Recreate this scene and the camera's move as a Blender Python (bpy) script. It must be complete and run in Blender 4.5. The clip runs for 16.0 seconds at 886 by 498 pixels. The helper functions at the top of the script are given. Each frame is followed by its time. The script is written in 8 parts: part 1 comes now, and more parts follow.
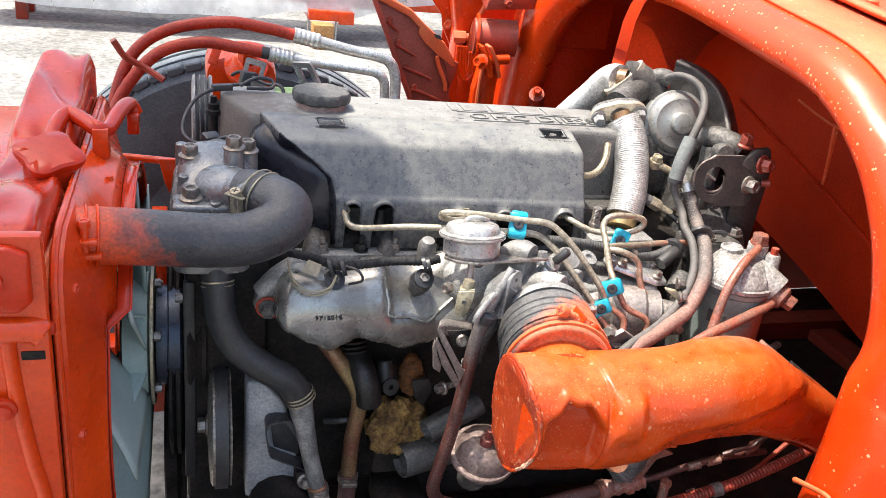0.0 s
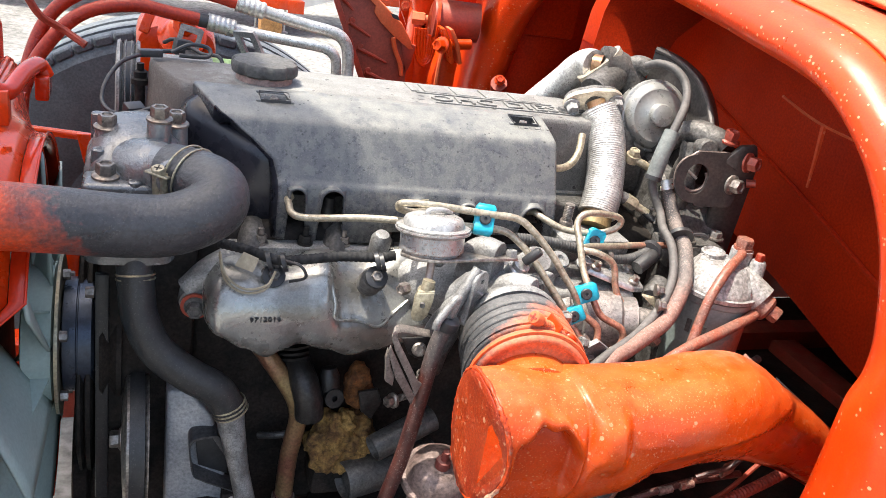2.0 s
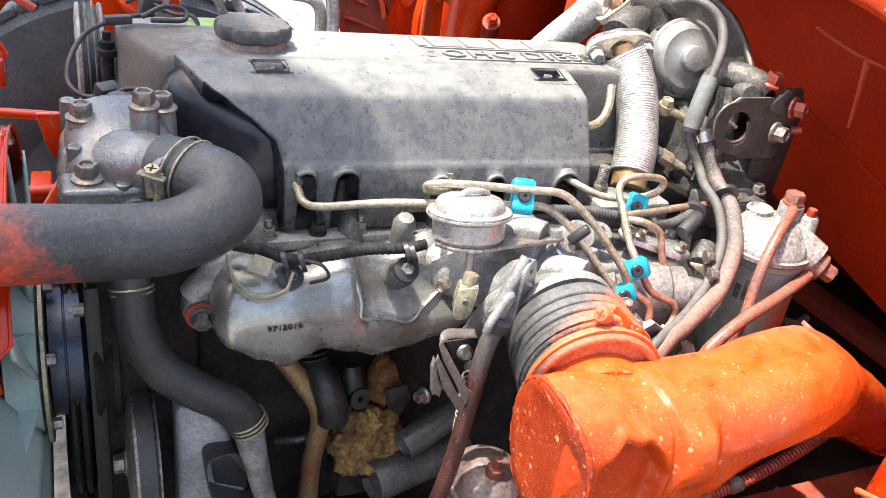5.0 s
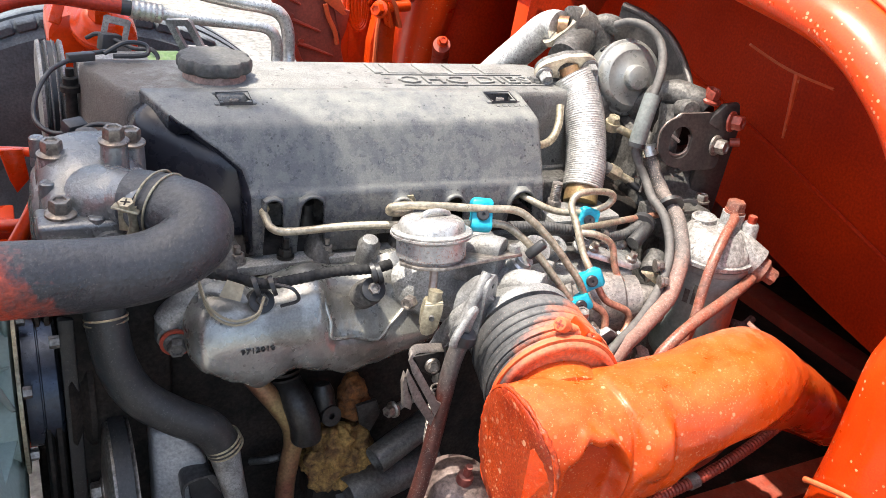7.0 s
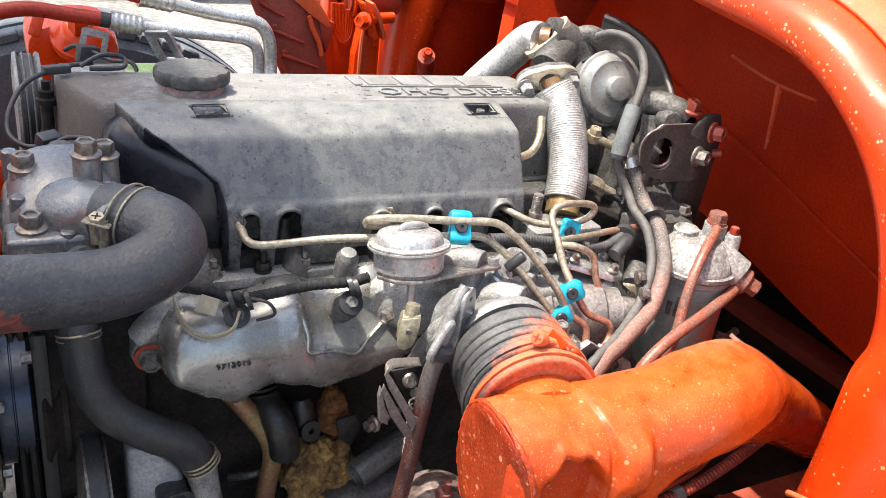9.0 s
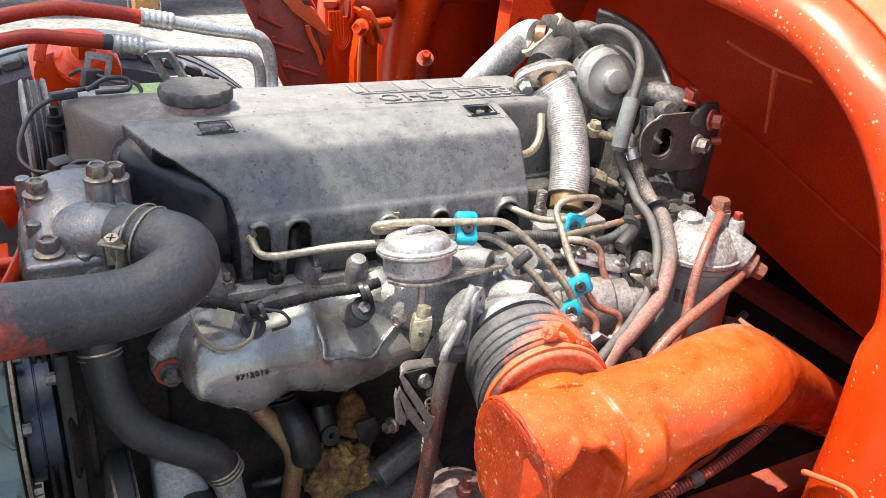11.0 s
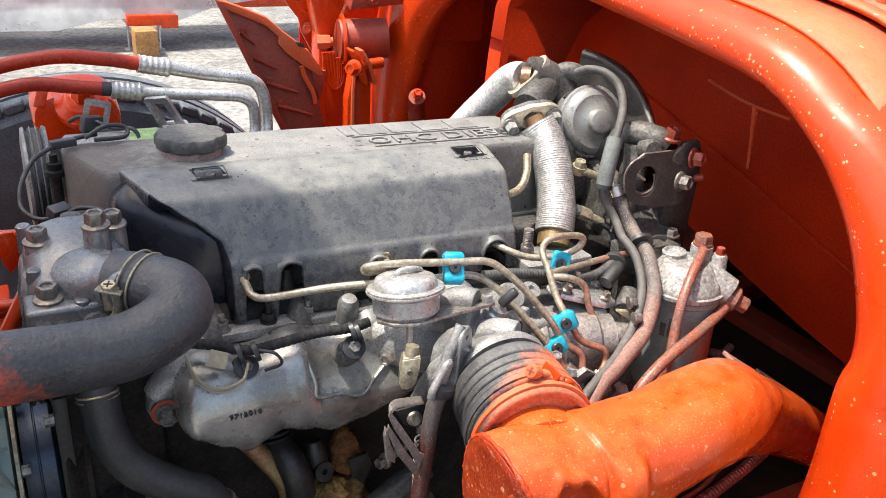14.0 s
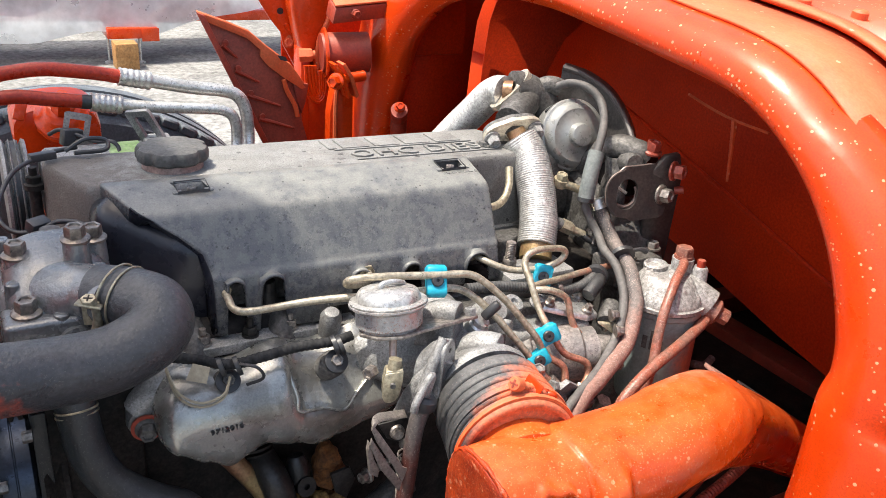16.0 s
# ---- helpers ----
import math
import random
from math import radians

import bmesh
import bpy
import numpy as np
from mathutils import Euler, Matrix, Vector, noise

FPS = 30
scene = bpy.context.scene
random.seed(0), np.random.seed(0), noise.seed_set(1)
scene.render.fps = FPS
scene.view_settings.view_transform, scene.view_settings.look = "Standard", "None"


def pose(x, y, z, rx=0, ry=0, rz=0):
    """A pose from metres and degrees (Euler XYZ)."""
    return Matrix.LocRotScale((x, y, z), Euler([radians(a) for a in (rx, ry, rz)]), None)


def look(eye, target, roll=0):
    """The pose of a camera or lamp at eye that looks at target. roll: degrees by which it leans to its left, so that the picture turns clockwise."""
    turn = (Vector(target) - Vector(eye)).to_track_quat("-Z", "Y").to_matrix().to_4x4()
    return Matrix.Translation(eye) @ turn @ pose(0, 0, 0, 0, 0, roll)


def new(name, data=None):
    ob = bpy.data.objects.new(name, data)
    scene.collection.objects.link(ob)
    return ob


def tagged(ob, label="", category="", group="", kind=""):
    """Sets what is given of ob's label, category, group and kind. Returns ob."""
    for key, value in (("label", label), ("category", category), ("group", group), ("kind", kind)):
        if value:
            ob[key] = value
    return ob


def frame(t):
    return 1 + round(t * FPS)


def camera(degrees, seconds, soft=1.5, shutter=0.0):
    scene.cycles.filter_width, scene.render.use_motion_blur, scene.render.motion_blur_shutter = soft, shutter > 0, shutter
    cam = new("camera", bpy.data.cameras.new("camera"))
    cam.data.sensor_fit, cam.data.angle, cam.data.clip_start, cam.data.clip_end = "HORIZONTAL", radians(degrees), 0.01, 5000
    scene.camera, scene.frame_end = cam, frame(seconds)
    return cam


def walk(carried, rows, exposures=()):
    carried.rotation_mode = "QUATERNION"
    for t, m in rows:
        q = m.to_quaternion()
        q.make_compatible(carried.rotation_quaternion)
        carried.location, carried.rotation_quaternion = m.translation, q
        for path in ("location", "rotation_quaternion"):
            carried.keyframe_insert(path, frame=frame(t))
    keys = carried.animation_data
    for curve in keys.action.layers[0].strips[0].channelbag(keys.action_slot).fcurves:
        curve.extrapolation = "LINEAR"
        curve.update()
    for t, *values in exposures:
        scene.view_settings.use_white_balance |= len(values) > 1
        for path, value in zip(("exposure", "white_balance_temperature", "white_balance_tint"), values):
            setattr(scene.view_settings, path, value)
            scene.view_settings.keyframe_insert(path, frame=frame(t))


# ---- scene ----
cam = camera(55.4, 16.0, soft=0.6)
PATH = [
    (0, (0.025, -0.013, 1.563), (0.595, 1.72, 0.743), 7.1),
    (0.5, (-0.02, 0.05, 1.556), (0.64, 1.766, 0.769), 7.7),
    (1, (-0.027, 0.079, 1.539), (0.667, 1.784, 0.756), 8.3),
    (1.5, (0.015, 0.118, 1.527), (0.722, 1.815, 0.738), 9.3),
    (2, (0.051, 0.109, 1.5), (0.746, 1.804, 0.698), 10.4),
    (2.5, (0.087, 0.045, 1.483), (0.665, 1.766, 0.645), 9.1),
    (3, (0.016, 0.223, 1.455), (0.663, 1.884, 0.548), 8.9),
    (3.5, (0.004, 0.288, 1.468), (0.688, 1.916, 0.53), 9.5),
    (4, (0.008, 0.302, 1.477), (0.731, 1.906, 0.526), 9.6),
    (4.5, (0.005, 0.278, 1.486), (0.759, 1.871, 0.541), 9.1),
    (5, (0.015, 0.269, 1.497), (0.799, 1.848, 0.552), 8.7),
    (5.2, (0.018, 0.264, 1.504), (0.822, 1.833, 0.561), 8.3),
    (7.5, (-0.014, 0.241, 1.519), (0.876, 1.793, 0.625), 8.1),
    (8, (0.002, 0.248, 1.517), (0.895, 1.798, 0.624), 8.2),
    (8.5, (0.002, 0.242, 1.522), (0.896, 1.798, 0.639), 8.1),
    (9, (0.009, 0.241, 1.52), (0.907, 1.798, 0.644), 7.9),
    (9.2, (0.011, 0.241, 1.521), (0.902, 1.806, 0.65), 7.5),
    (11.3, (0.001, 0.221, 1.539), (0.87, 1.789, 0.651), 4.1),
    (11.5, (-0.002, 0.215, 1.549), (0.855, 1.788, 0.659), 4.0),
    (12, (-0.007, 0.215, 1.555), (0.832, 1.802, 0.673), 3.8),
    (12.5, (0.012, 0.214, 1.561), (0.856, 1.804, 0.69), 4.0),
    (13, (0.012, 0.207, 1.558), (0.868, 1.799, 0.703), 3.9),
    (13.5, (0.009, 0.204, 1.56), (0.88, 1.795, 0.716), 3.9),
    (14, (0.008, 0.205, 1.56), (0.891, 1.797, 0.732), 3.7),
    (14.5, (0.006, 0.2, 1.568), (0.902, 1.793, 0.754), 3.7),
    (15, (0.01, 0.2, 1.566), (0.915, 1.793, 0.765), 3.7),
    (15.5, (0.006, 0.207, 1.562), (0.923, 1.796, 0.766), 3.9),
    (16, (0.007, 0.205, 1.56), (0.932, 1.789, 0.763), 4.1),
]
walk(cam, [(t, look(eye, target, roll)) for t, eye, target, roll in PATH], [(0, 1.48, 6850, 8), (0.5, 1.33, 6850, 8), (1, 1.29, 6850, 8), (1.5, 1.36, 6850, 8), (2.5, 1.68, 6850, 8), (3.5, 1.90, 6850, 8), (5, 1.76, 6850, 8), (7.5, 1.47, 6850, 8), (9, 1.42, 6850, 8), (11.5, 1.36, 6850, 8), (12.5, 1.27, 6850, 8), (16, 1.16, 6850, 8)])

# ---- world, sun and exposure ----
SUN_WAY = Vector((-0.36, 0.10, 1.0)).normalized()      # towards the sun
world = bpy.data.worlds.new("sky")
scene.world = world
world.use_nodes = True
wn = world.node_tree.nodes
sky = wn.new("ShaderNodeTexSky")
sky.sky_type, sky.sun_disc = "NISHITA", False
sky.sun_elevation = math.asin(SUN_WAY.z)
sky.sun_rotation = math.atan2(SUN_WAY.x, SUN_WAY.y)
sky.dust_density = 4.0
wn["Background"].inputs[1].default_value = 0.15
world.node_tree.links.new(sky.outputs[0], wn["Background"].inputs[0])
sun = new("sun", bpy.data.lights.new("sun", "SUN"))
sun.data.energy, sun.data.angle, sun.data.color = 3.2, radians(0.53), (1.0, 0.95, 0.88)
sun.matrix_world = look(SUN_WAY * 20, (0, 0, 0))
GROUND = 0.15


# ---- materials ----
def material(name, a, b=None, rough=0.5, metal=0.0, scale=12.0, fine=220.0, grain=0.18, bump=0.15, spread=(0.4, 0.62),
             spots=None, drops=None, dust=None, over=None, coat=0.0, bump_scale=None, spec=0.5, speckle=None, cells=None, streak=None):
    """A painted, cast or moulded surface. a, b: two base colours mixed by patches; grain: fine variation of value; spots: (colour, per metre, size);
    dust: (colour, amount) on what faces up; over: (colour, direction, start, end, ragged) overspray across the part; speckle: (colour, share) of fine dried
    dust or mist; cells: (per metre, depth) of a woven or pebbled relief;
    streak: (colour, amount) of runs and wipes down the surface."""
    m = bpy.data.materials.new(name)
    m.use_nodes = True
    nt = m.node_tree
    n, l = nt.nodes, nt.links
    bsdf = n["Principled BSDF"]
    geo = n.new("ShaderNodeNewGeometry")

    def noise_tex(s, detail=5.0, r=0.6):
        t = n.new("ShaderNodeTexNoise")
        t.inputs["Scale"].default_value, t.inputs["Detail"].default_value, t.inputs["Roughness"].default_value = s, detail, r
        l.new(geo.outputs["Position"], t.inputs["Vector"])
        return t.outputs["Fac"]

    def ramp(sock, lo, hi, to0=0.0, to1=1.0):
        r = n.new("ShaderNodeMapRange")
        r.inputs[1].default_value, r.inputs[2].default_value, r.inputs[3].default_value, r.inputs[4].default_value = lo, hi, to0, to1
        l.new(sock, r.inputs[0])
        return r.outputs[0]

    def mix(fac, c1, c2, kind="MIX"):
        x = n.new("ShaderNodeMix")
        x.data_type, x.blend_type = "RGBA", kind
        for sock, v in ((x.inputs[0], fac), (x.inputs[6], c1), (x.inputs[7], c2)):
            if isinstance(v, (tuple, list)):
                sock.default_value = (*v, 1.0)
            elif isinstance(v, float):
                sock.default_value = v
            else:
                l.new(v, sock)
        return x.outputs[2]

    def maths(op, p, q=None):
        x = n.new("ShaderNodeMath")
        x.operation = op
        for i, v in enumerate((p, q)):
            if isinstance(v, float):
                x.inputs[i].default_value = v
            elif v is not None:
                l.new(v, x.inputs[i])
        return x.outputs[0]

    grain, bump = min(grain * 1.6, 0.7), bump * 1.4
    patches, grains = noise_tex(scale), noise_tex(fine, 3.0)
    col = mix(ramp(patches, *spread), a, b or a)
    roughness = ramp(noise_tex(scale * 2.3), 0.3, 0.7, max(rough - 0.1, 0.02), min(rough + 0.12, 1.0))
    if dust:
        colour, amount = dust
        s = n.new("ShaderNodeSeparateXYZ")
        l.new(geo.outputs["Normal"], s.inputs[0])
        f = maths("MULTIPLY", ramp(s.outputs[2], 0.2, 0.9), ramp(noise_tex(38.0), 0.3, 0.62, 0.15, 1.0))
        f = maths("MULTIPLY", f, amount)
        col = mix(f, col, colour)
        roughness = maths("ADD", roughness, maths("MULTIPLY", f, 0.3))
    if over:
        colour, way, start, end, ragged = over
        d = n.new("ShaderNodeVectorMath")
        d.operation = "DOT_PRODUCT"
        l.new(geo.outputs["Position"], d.inputs[0])
        d.inputs[1].default_value = way
        reach = maths("ADD", ramp(d.outputs["Value"], start, end), maths("MULTIPLY", maths("SUBTRACT", noise_tex(55.0), 0.5), ragged))
        col = mix(ramp(reach, 0.35, 0.65), col, colour)
    col = mix(grain, col, ramp(grains, 0.3, 0.7, 0.25, 1.6), "MULTIPLY") if grain else col
    if streak:
        colour, amount = streak
        st = n.new("ShaderNodeVectorMath")
        st.operation = "MULTIPLY"
        l.new(geo.outputs["Position"], st.inputs[0])
        st.inputs[1].default_value = (85.0, 11.0, 11.0)
        tex = n.new("ShaderNodeTexNoise")
        tex.inputs["Scale"].default_value, tex.inputs["Detail"].default_value = 1.0, 4.0
        l.new(st.outputs[0], tex.inputs["Vector"])
        f = maths("MULTIPLY", ramp(tex.outputs["Fac"], 0.5, 0.62), ramp(noise_tex(9.0, 2.0), 0.42, 0.6, 0.0, 1.0))
        col = mix(maths("MULTIPLY", f, amount), col, colour)
    if speckle:
        colour, share = speckle
        f = maths("MULTIPLY", ramp(noise_tex(430.0, 2.0, 0.7), 0.62 - share * 0.3, 0.68 - share * 0.3), ramp(noise_tex(26.0, 3.0), 0.32, 0.6, 0.25, 0.85))
        col = mix(f, col, colour)
    for colour, per, size in (q for q in (spots, drops) if q):
        v = n.new("ShaderNodeTexVoronoi")
        v.inputs["Scale"].default_value = per
        l.new(geo.outputs["Position"], v.inputs["Vector"])
        s = n.new("ShaderNodeSeparateColor")
        l.new(v.outputs["Color"], s.inputs[0])
        reach = maths("MULTIPLY", maths("POWER", s.outputs[0], 2.5), size)
        f = maths("MULTIPLY", maths("LESS_THAN", v.outputs["Distance"], reach), ramp(noise_tex(18.0), 0.42, 0.55, 0.0, 0.75))
        col = mix(f, col, colour)
    l.new(col, bsdf.inputs["Base Color"])
    l.new(roughness, bsdf.inputs["Roughness"])
    bsdf.inputs["Metallic"].default_value = metal
    bsdf.inputs["Specular IOR Level"].default_value = spec
    bsdf.inputs["Coat Weight"].default_value, bsdf.inputs["Coat Roughness"].default_value = coat, 0.12
    if bump:
        bm_ = n.new("ShaderNodeBump")
        bm_.inputs["Strength"].default_value, bm_.inputs["Distance"].default_value = bump, 0.002
        height = noise_tex(bump_scale or fine * 0.6, 4.0)
        if cells:
            per, deep = cells
            v = n.new("ShaderNodeTexVoronoi")
            v.inputs["Scale"].default_value, v.inputs["Randomness"].default_value = per, 0.55
            l.new(geo.outputs["Position"], v.inputs["Vector"])
            height = maths("ADD", height, maths("MULTIPLY", v.outputs["Distance"], -deep))
        l.new(height, bm_.inputs["Height"])
        l.new(bm_.outputs[0], bsdf.inputs["Normal"])
    return m


ORANGE, DEEP, PINK = (0.68, 0.056, 0.005), (0.56, 0.041, 0.005), (0.58, 0.15, 0.08)
paint = material("orange_paint", ORANGE, DEEP, rough=0.28, coat=0.3, scale=6, spec=0.35, grain=0.10, bump=0.08, bump_scale=60)
paint_duct = material("orange_duct_paint", (0.50, 0.040, 0.003), (0.57, 0.062, 0.003), rough=0.27, spec=0.35, coat=0.2, scale=9, fine=500, grain=0.12, bump=0.2, bump_scale=60,
                      spots=((0.60, 0.24, 0.12), 130, 0.27), drops=((0.62, 0.29, 0.16), 90, 0.25), dust=((0.60, 0.14, 0.032), 0.55), over=((0.50, 0.20, 0.11), (0.5, 1.0, 2.0), 3.15, 3.36, 0.8), speckle=((0.60, 0.28, 0.15), 0.0))
paint_old = material("orange_paint_spotted", (0.66, 0.044, 0.003), (0.68, 0.058, 0.005), rough=0.33, coat=0.3, scale=7, fine=400, grain=0.16, bump=0.12, bump_scale=45,
                     spots=((0.74, 0.42, 0.24), 150, 0.34), dust=((0.66, 0.09, 0.018), 0.2), spec=0.4)
paint_dusty = material("orange_paint_dusty", (0.52, 0.028, 0.005), (0.44, 0.024, 0.005), rough=0.15, spec=0.35, coat=0.1, scale=9, grain=0.10, bump=0.18, bump_scale=30,
                       dust=((0.50, 0.06, 0.025), 0.15))
paint_pale = material("orange_paint_faded", (0.62, 0.13, 0.045), (0.60, 0.085, 0.02), rough=0.55, scale=8, grain=0.12, bump=0.15,
                      spots=((0.70, 0.36, 0.22), 60, 0.3), dust=((0.55, 0.16, 0.07), 0.6))
# Darker copy of the orange paint; the tunnel's shade is in the colour.
paint_dark = material("orange_paint_shaded", (0.52, 0.034, 0.004), (0.42, 0.026, 0.004), rough=0.5, scale=5, grain=0.2, bump=0.1, spec=0.15)
paint_sheet = material("orange_sheet_plain", (0.66, 0.052, 0.005), (0.60, 0.046, 0.005), rough=0.6, scale=6, spec=0.2, grain=0.1, bump=0.06)
paint_red = material("red_brown_paint", (0.34, 0.035, 0.014), (0.22, 0.03, 0.014), rough=0.5, scale=14, dust=((0.42, 0.2, 0.14), 0.3))
alu = material("cast_aluminium_dusty", (0.29, 0.287, 0.28), (0.15, 0.147, 0.142), rough=0.42, metal=0.25, scale=30, fine=420, grain=0.3, bump=0.35, spread=(0.42, 0.58),
               dust=((0.35, 0.347, 0.34), 0.5), speckle=((0.08, 0.077, 0.073), 0.06))
alu_smooth = material("cast_aluminium_oily", (0.42, 0.415, 0.385), (0.21, 0.20, 0.182), rough=0.25, metal=0.62, scale=15, fine=420, grain=0.16, bump=0.28, bump_scale=110, spread=(0.44, 0.58),
                      dust=((0.35, 0.347, 0.32), 0.35), spots=((0.04, 0.036, 0.032), 90, 0.25))
alu_deck = material("cover_aluminium_weathered", (0.21, 0.208, 0.198), (0.15, 0.147, 0.139), rough=0.5, metal=0.1, scale=24, fine=500, grain=0.22, bump=0.4, spread=(0.45, 0.55),
                    dust=((0.255, 0.252, 0.238), 0.6), over=((0.13, 0.114, 0.102), (-1, 0, 0), -0.26, -0.06, 1.3), speckle=((0.05, 0.046, 0.042), 0.05), spots=((0.02, 0.02, 0.018), 70, 0.32))
alu_dark = material("cast_metal_grime_shade", (0.13, 0.125, 0.12), (0.07, 0.065, 0.06), rough=0.6, metal=0.3, scale=25, grain=0.45, bump=0.5)
alu_bright = material("bare_aluminium", (0.66, 0.66, 0.65), (0.5, 0.5, 0.49), rough=0.34, metal=0.75, scale=30, grain=0.25, bump=0.2)
shield_mat = material("grey_plastic_dusty", (0.070, 0.072, 0.082), (0.112, 0.113, 0.113), rough=0.27, scale=64, fine=520, grain=0.16, bump=0.14, spread=(0.495, 0.525),
                      dust=((0.215, 0.216, 0.196), 0.9), spots=((0.014, 0.014, 0.014), 150, 0.26), speckle=((0.19, 0.19, 0.175), 0.03), streak=((0.20, 0.20, 0.185), 0.35))
# Shield plastic with less dust; its shade is mixed into the near-black.
shield_scoop = material("clean_plastic_shaded", (0.013, 0.014, 0.021), (0.020, 0.020, 0.027), rough=0.28, scale=20, grain=0.12, bump=0.06, spec=0.45)
rubber = material("black_rubber", (0.022, 0.023, 0.025), (0.036, 0.035, 0.034), rough=0.42, scale=25, grain=0.2, bump=0.2, bump_scale=320,
                  dust=((0.085, 0.082, 0.08), 0.35), speckle=((0.10, 0.095, 0.09), 0.0))
hose_mat = material("rubber_hose_oversprayed", (0.036, 0.038, 0.043), (0.054, 0.054, 0.057), rough=0.34, scale=25, grain=0.22, bump=0.35, bump_scale=330, cells=(170, 0.7), spec=0.45,
                    dust=((0.14, 0.137, 0.13), 0.35), over=((0.60, 0.07, 0.018), (-1, 0, -0.5), -0.640, -0.430, 0.45), speckle=((0.11, 0.105, 0.10), 0.0))
boot_mat = material("rubber_boot_oversprayed", (0.034, 0.035, 0.038), (0.058, 0.058, 0.059), rough=0.52, scale=22, grain=0.25, bump=0.25,
                    dust=((0.19, 0.185, 0.18), 0.5), over=((0.56, 0.15, 0.07), (0.7, -1.2, 0.0), -0.725, -0.620, 0.7), speckle=((0.22, 0.16, 0.14), 0.02))
black = material("black_plastic", (0.022, 0.022, 0.024), (0.04, 0.04, 0.042), rough=0.42, scale=30, grain=0.2, bump=0.12)
grime = material("oily_black_metal", (0.014, 0.013, 0.012), (0.035, 0.027, 0.023), rough=0.7, scale=20, grain=0.4, bump=0.4, spec=0.2)
zinc = material("yellow_zinc", (0.43, 0.38, 0.27), (0.36, 0.31, 0.22), rough=0.42, metal=0.55, scale=60, grain=0.35, bump=0.1)
pipe_mat = material("steel_pipe_oversprayed", (0.45, 0.395, 0.30), (0.37, 0.315, 0.235), rough=0.36, metal=0.5, scale=60, grain=0.35, bump=0.1,
                    over=((0.46, 0.22, 0.15), (0.9, -0.9, -0.8), -1.24, -1.05, 0.8))
pipe_red = material("fuel_pipe_pink_overspray", (0.27, 0.080, 0.050), (0.21, 0.105, 0.08), rough=0.42, scale=40, grain=0.35, bump=0.15, speckle=((0.40, 0.30, 0.25), 0.12))
steel = material("steel_bolt", (0.34, 0.31, 0.28), (0.22, 0.19, 0.17), rough=0.42, metal=0.7, scale=80, grain=0.4, bump=0.15)
brass = material("brassy_tube", (0.30, 0.215, 0.10), (0.24, 0.10, 0.065), rough=0.4, metal=0.45, scale=11, grain=0.3, bump=0.12)
copper = material("copper_collar", (0.55, 0.27, 0.16), (0.45, 0.2, 0.1), rough=0.45, metal=0.5, scale=40)
blue = material("blue_plastic", (0.0, 0.30, 0.44), (0.01, 0.36, 0.48), rough=0.4, scale=60, grain=0.12, bump=0.05)
silver = material("galvanised_can", (0.48, 0.47, 0.46), (0.38, 0.37, 0.37), rough=0.30, metal=0.5, scale=40, grain=0.2, bump=0.12,
                  over=((0.46, 0.25, 0.19), (1, 0, -0.9), -0.585, -0.57, 0.9), speckle=((0.36, 0.20, 0.15), 0.22))
egr_mat = material("grey_painted_can", (0.31, 0.312, 0.298), (0.25, 0.252, 0.24), rough=0.30, metal=0.35, scale=30, grain=0.10, bump=0.04, dust=((0.36, 0.36, 0.35), 0.2))
fan_mat = material("pale_green_plastic", (0.42, 0.52, 0.48), (0.36, 0.45, 0.42), rough=0.5, scale=6, grain=0.08, bump=0.05)
foam_brown = material("brown_foam", (0.20, 0.075, 0.018), (0.09, 0.035, 0.012), rough=0.95, scale=40, grain=0.5, bump=0.9, bump_scale=90)
foam = material("yellow_foam", (0.30, 0.18, 0.055), (0.11, 0.055, 0.02), rough=0.95, scale=40, grain=0.5, bump=0.9, bump_scale=90)
tyre_mat = material("tyre_rubber", (0.045, 0.052, 0.060), (0.075, 0.083, 0.092), rough=0.6, scale=9, grain=0.3, bump=0.3, dust=((0.17, 0.20, 0.23), 0.6))
filter_mat = material("filter_can_grey", (0.26, 0.31, 0.30), (0.20, 0.24, 0.23), rough=0.45, metal=0.1, scale=30, grain=0.15, bump=0.08,
                      over=((0.46, 0.15, 0.09), (1.0, -0.4, -0.3), 0.135, 0.21, 0.7))
head_mat = material("filter_head_oversprayed", (0.38, 0.375, 0.37), (0.31, 0.295, 0.285), rough=0.5, metal=0.3, scale=40, grain=0.45, bump=0.35, speckle=((0.20, 0.17, 0.15), 0.15),
                    over=((0.55, 0.27, 0.19), (1.0, -0.5, -0.2), 0.17, 0.30, 0.7))
concrete = material("concrete_yard", (0.25, 0.247, 0.235), (0.165, 0.163, 0.155), rough=0.9, scale=1.6, fine=30, grain=0.5, bump=0.5, bump_scale=14,
                    spots=((0.10, 0.095, 0.085), 7, 0.3))
sheet_mat = material("translucent_sheet", (0.70, 0.71, 0.71), (0.56, 0.57, 0.58), rough=0.32, scale=2.2, fine=12, grain=0.15, bump=0.5, bump_scale=5)
sheet_mat.node_tree.nodes["Principled BSDF"].inputs["Transmission Weight"].default_value = 0.45
wood = material("sawn_wood", (0.42, 0.22, 0.08), (0.34, 0.16, 0.05), rough=0.75, scale=9, fine=60, grain=0.3, bump=0.2)
green_label = material("green_sticker", (0.24, 0.40, 0.12), (0.34, 0.46, 0.22), rough=0.5, scale=50)
roofing = material("roof_sheet", (0.3, 0.3, 0.3), (0.24, 0.24, 0.24), rough=0.5, metal=0.3, scale=3)


# ---- mesh helpers ----
ORIGIN = {}


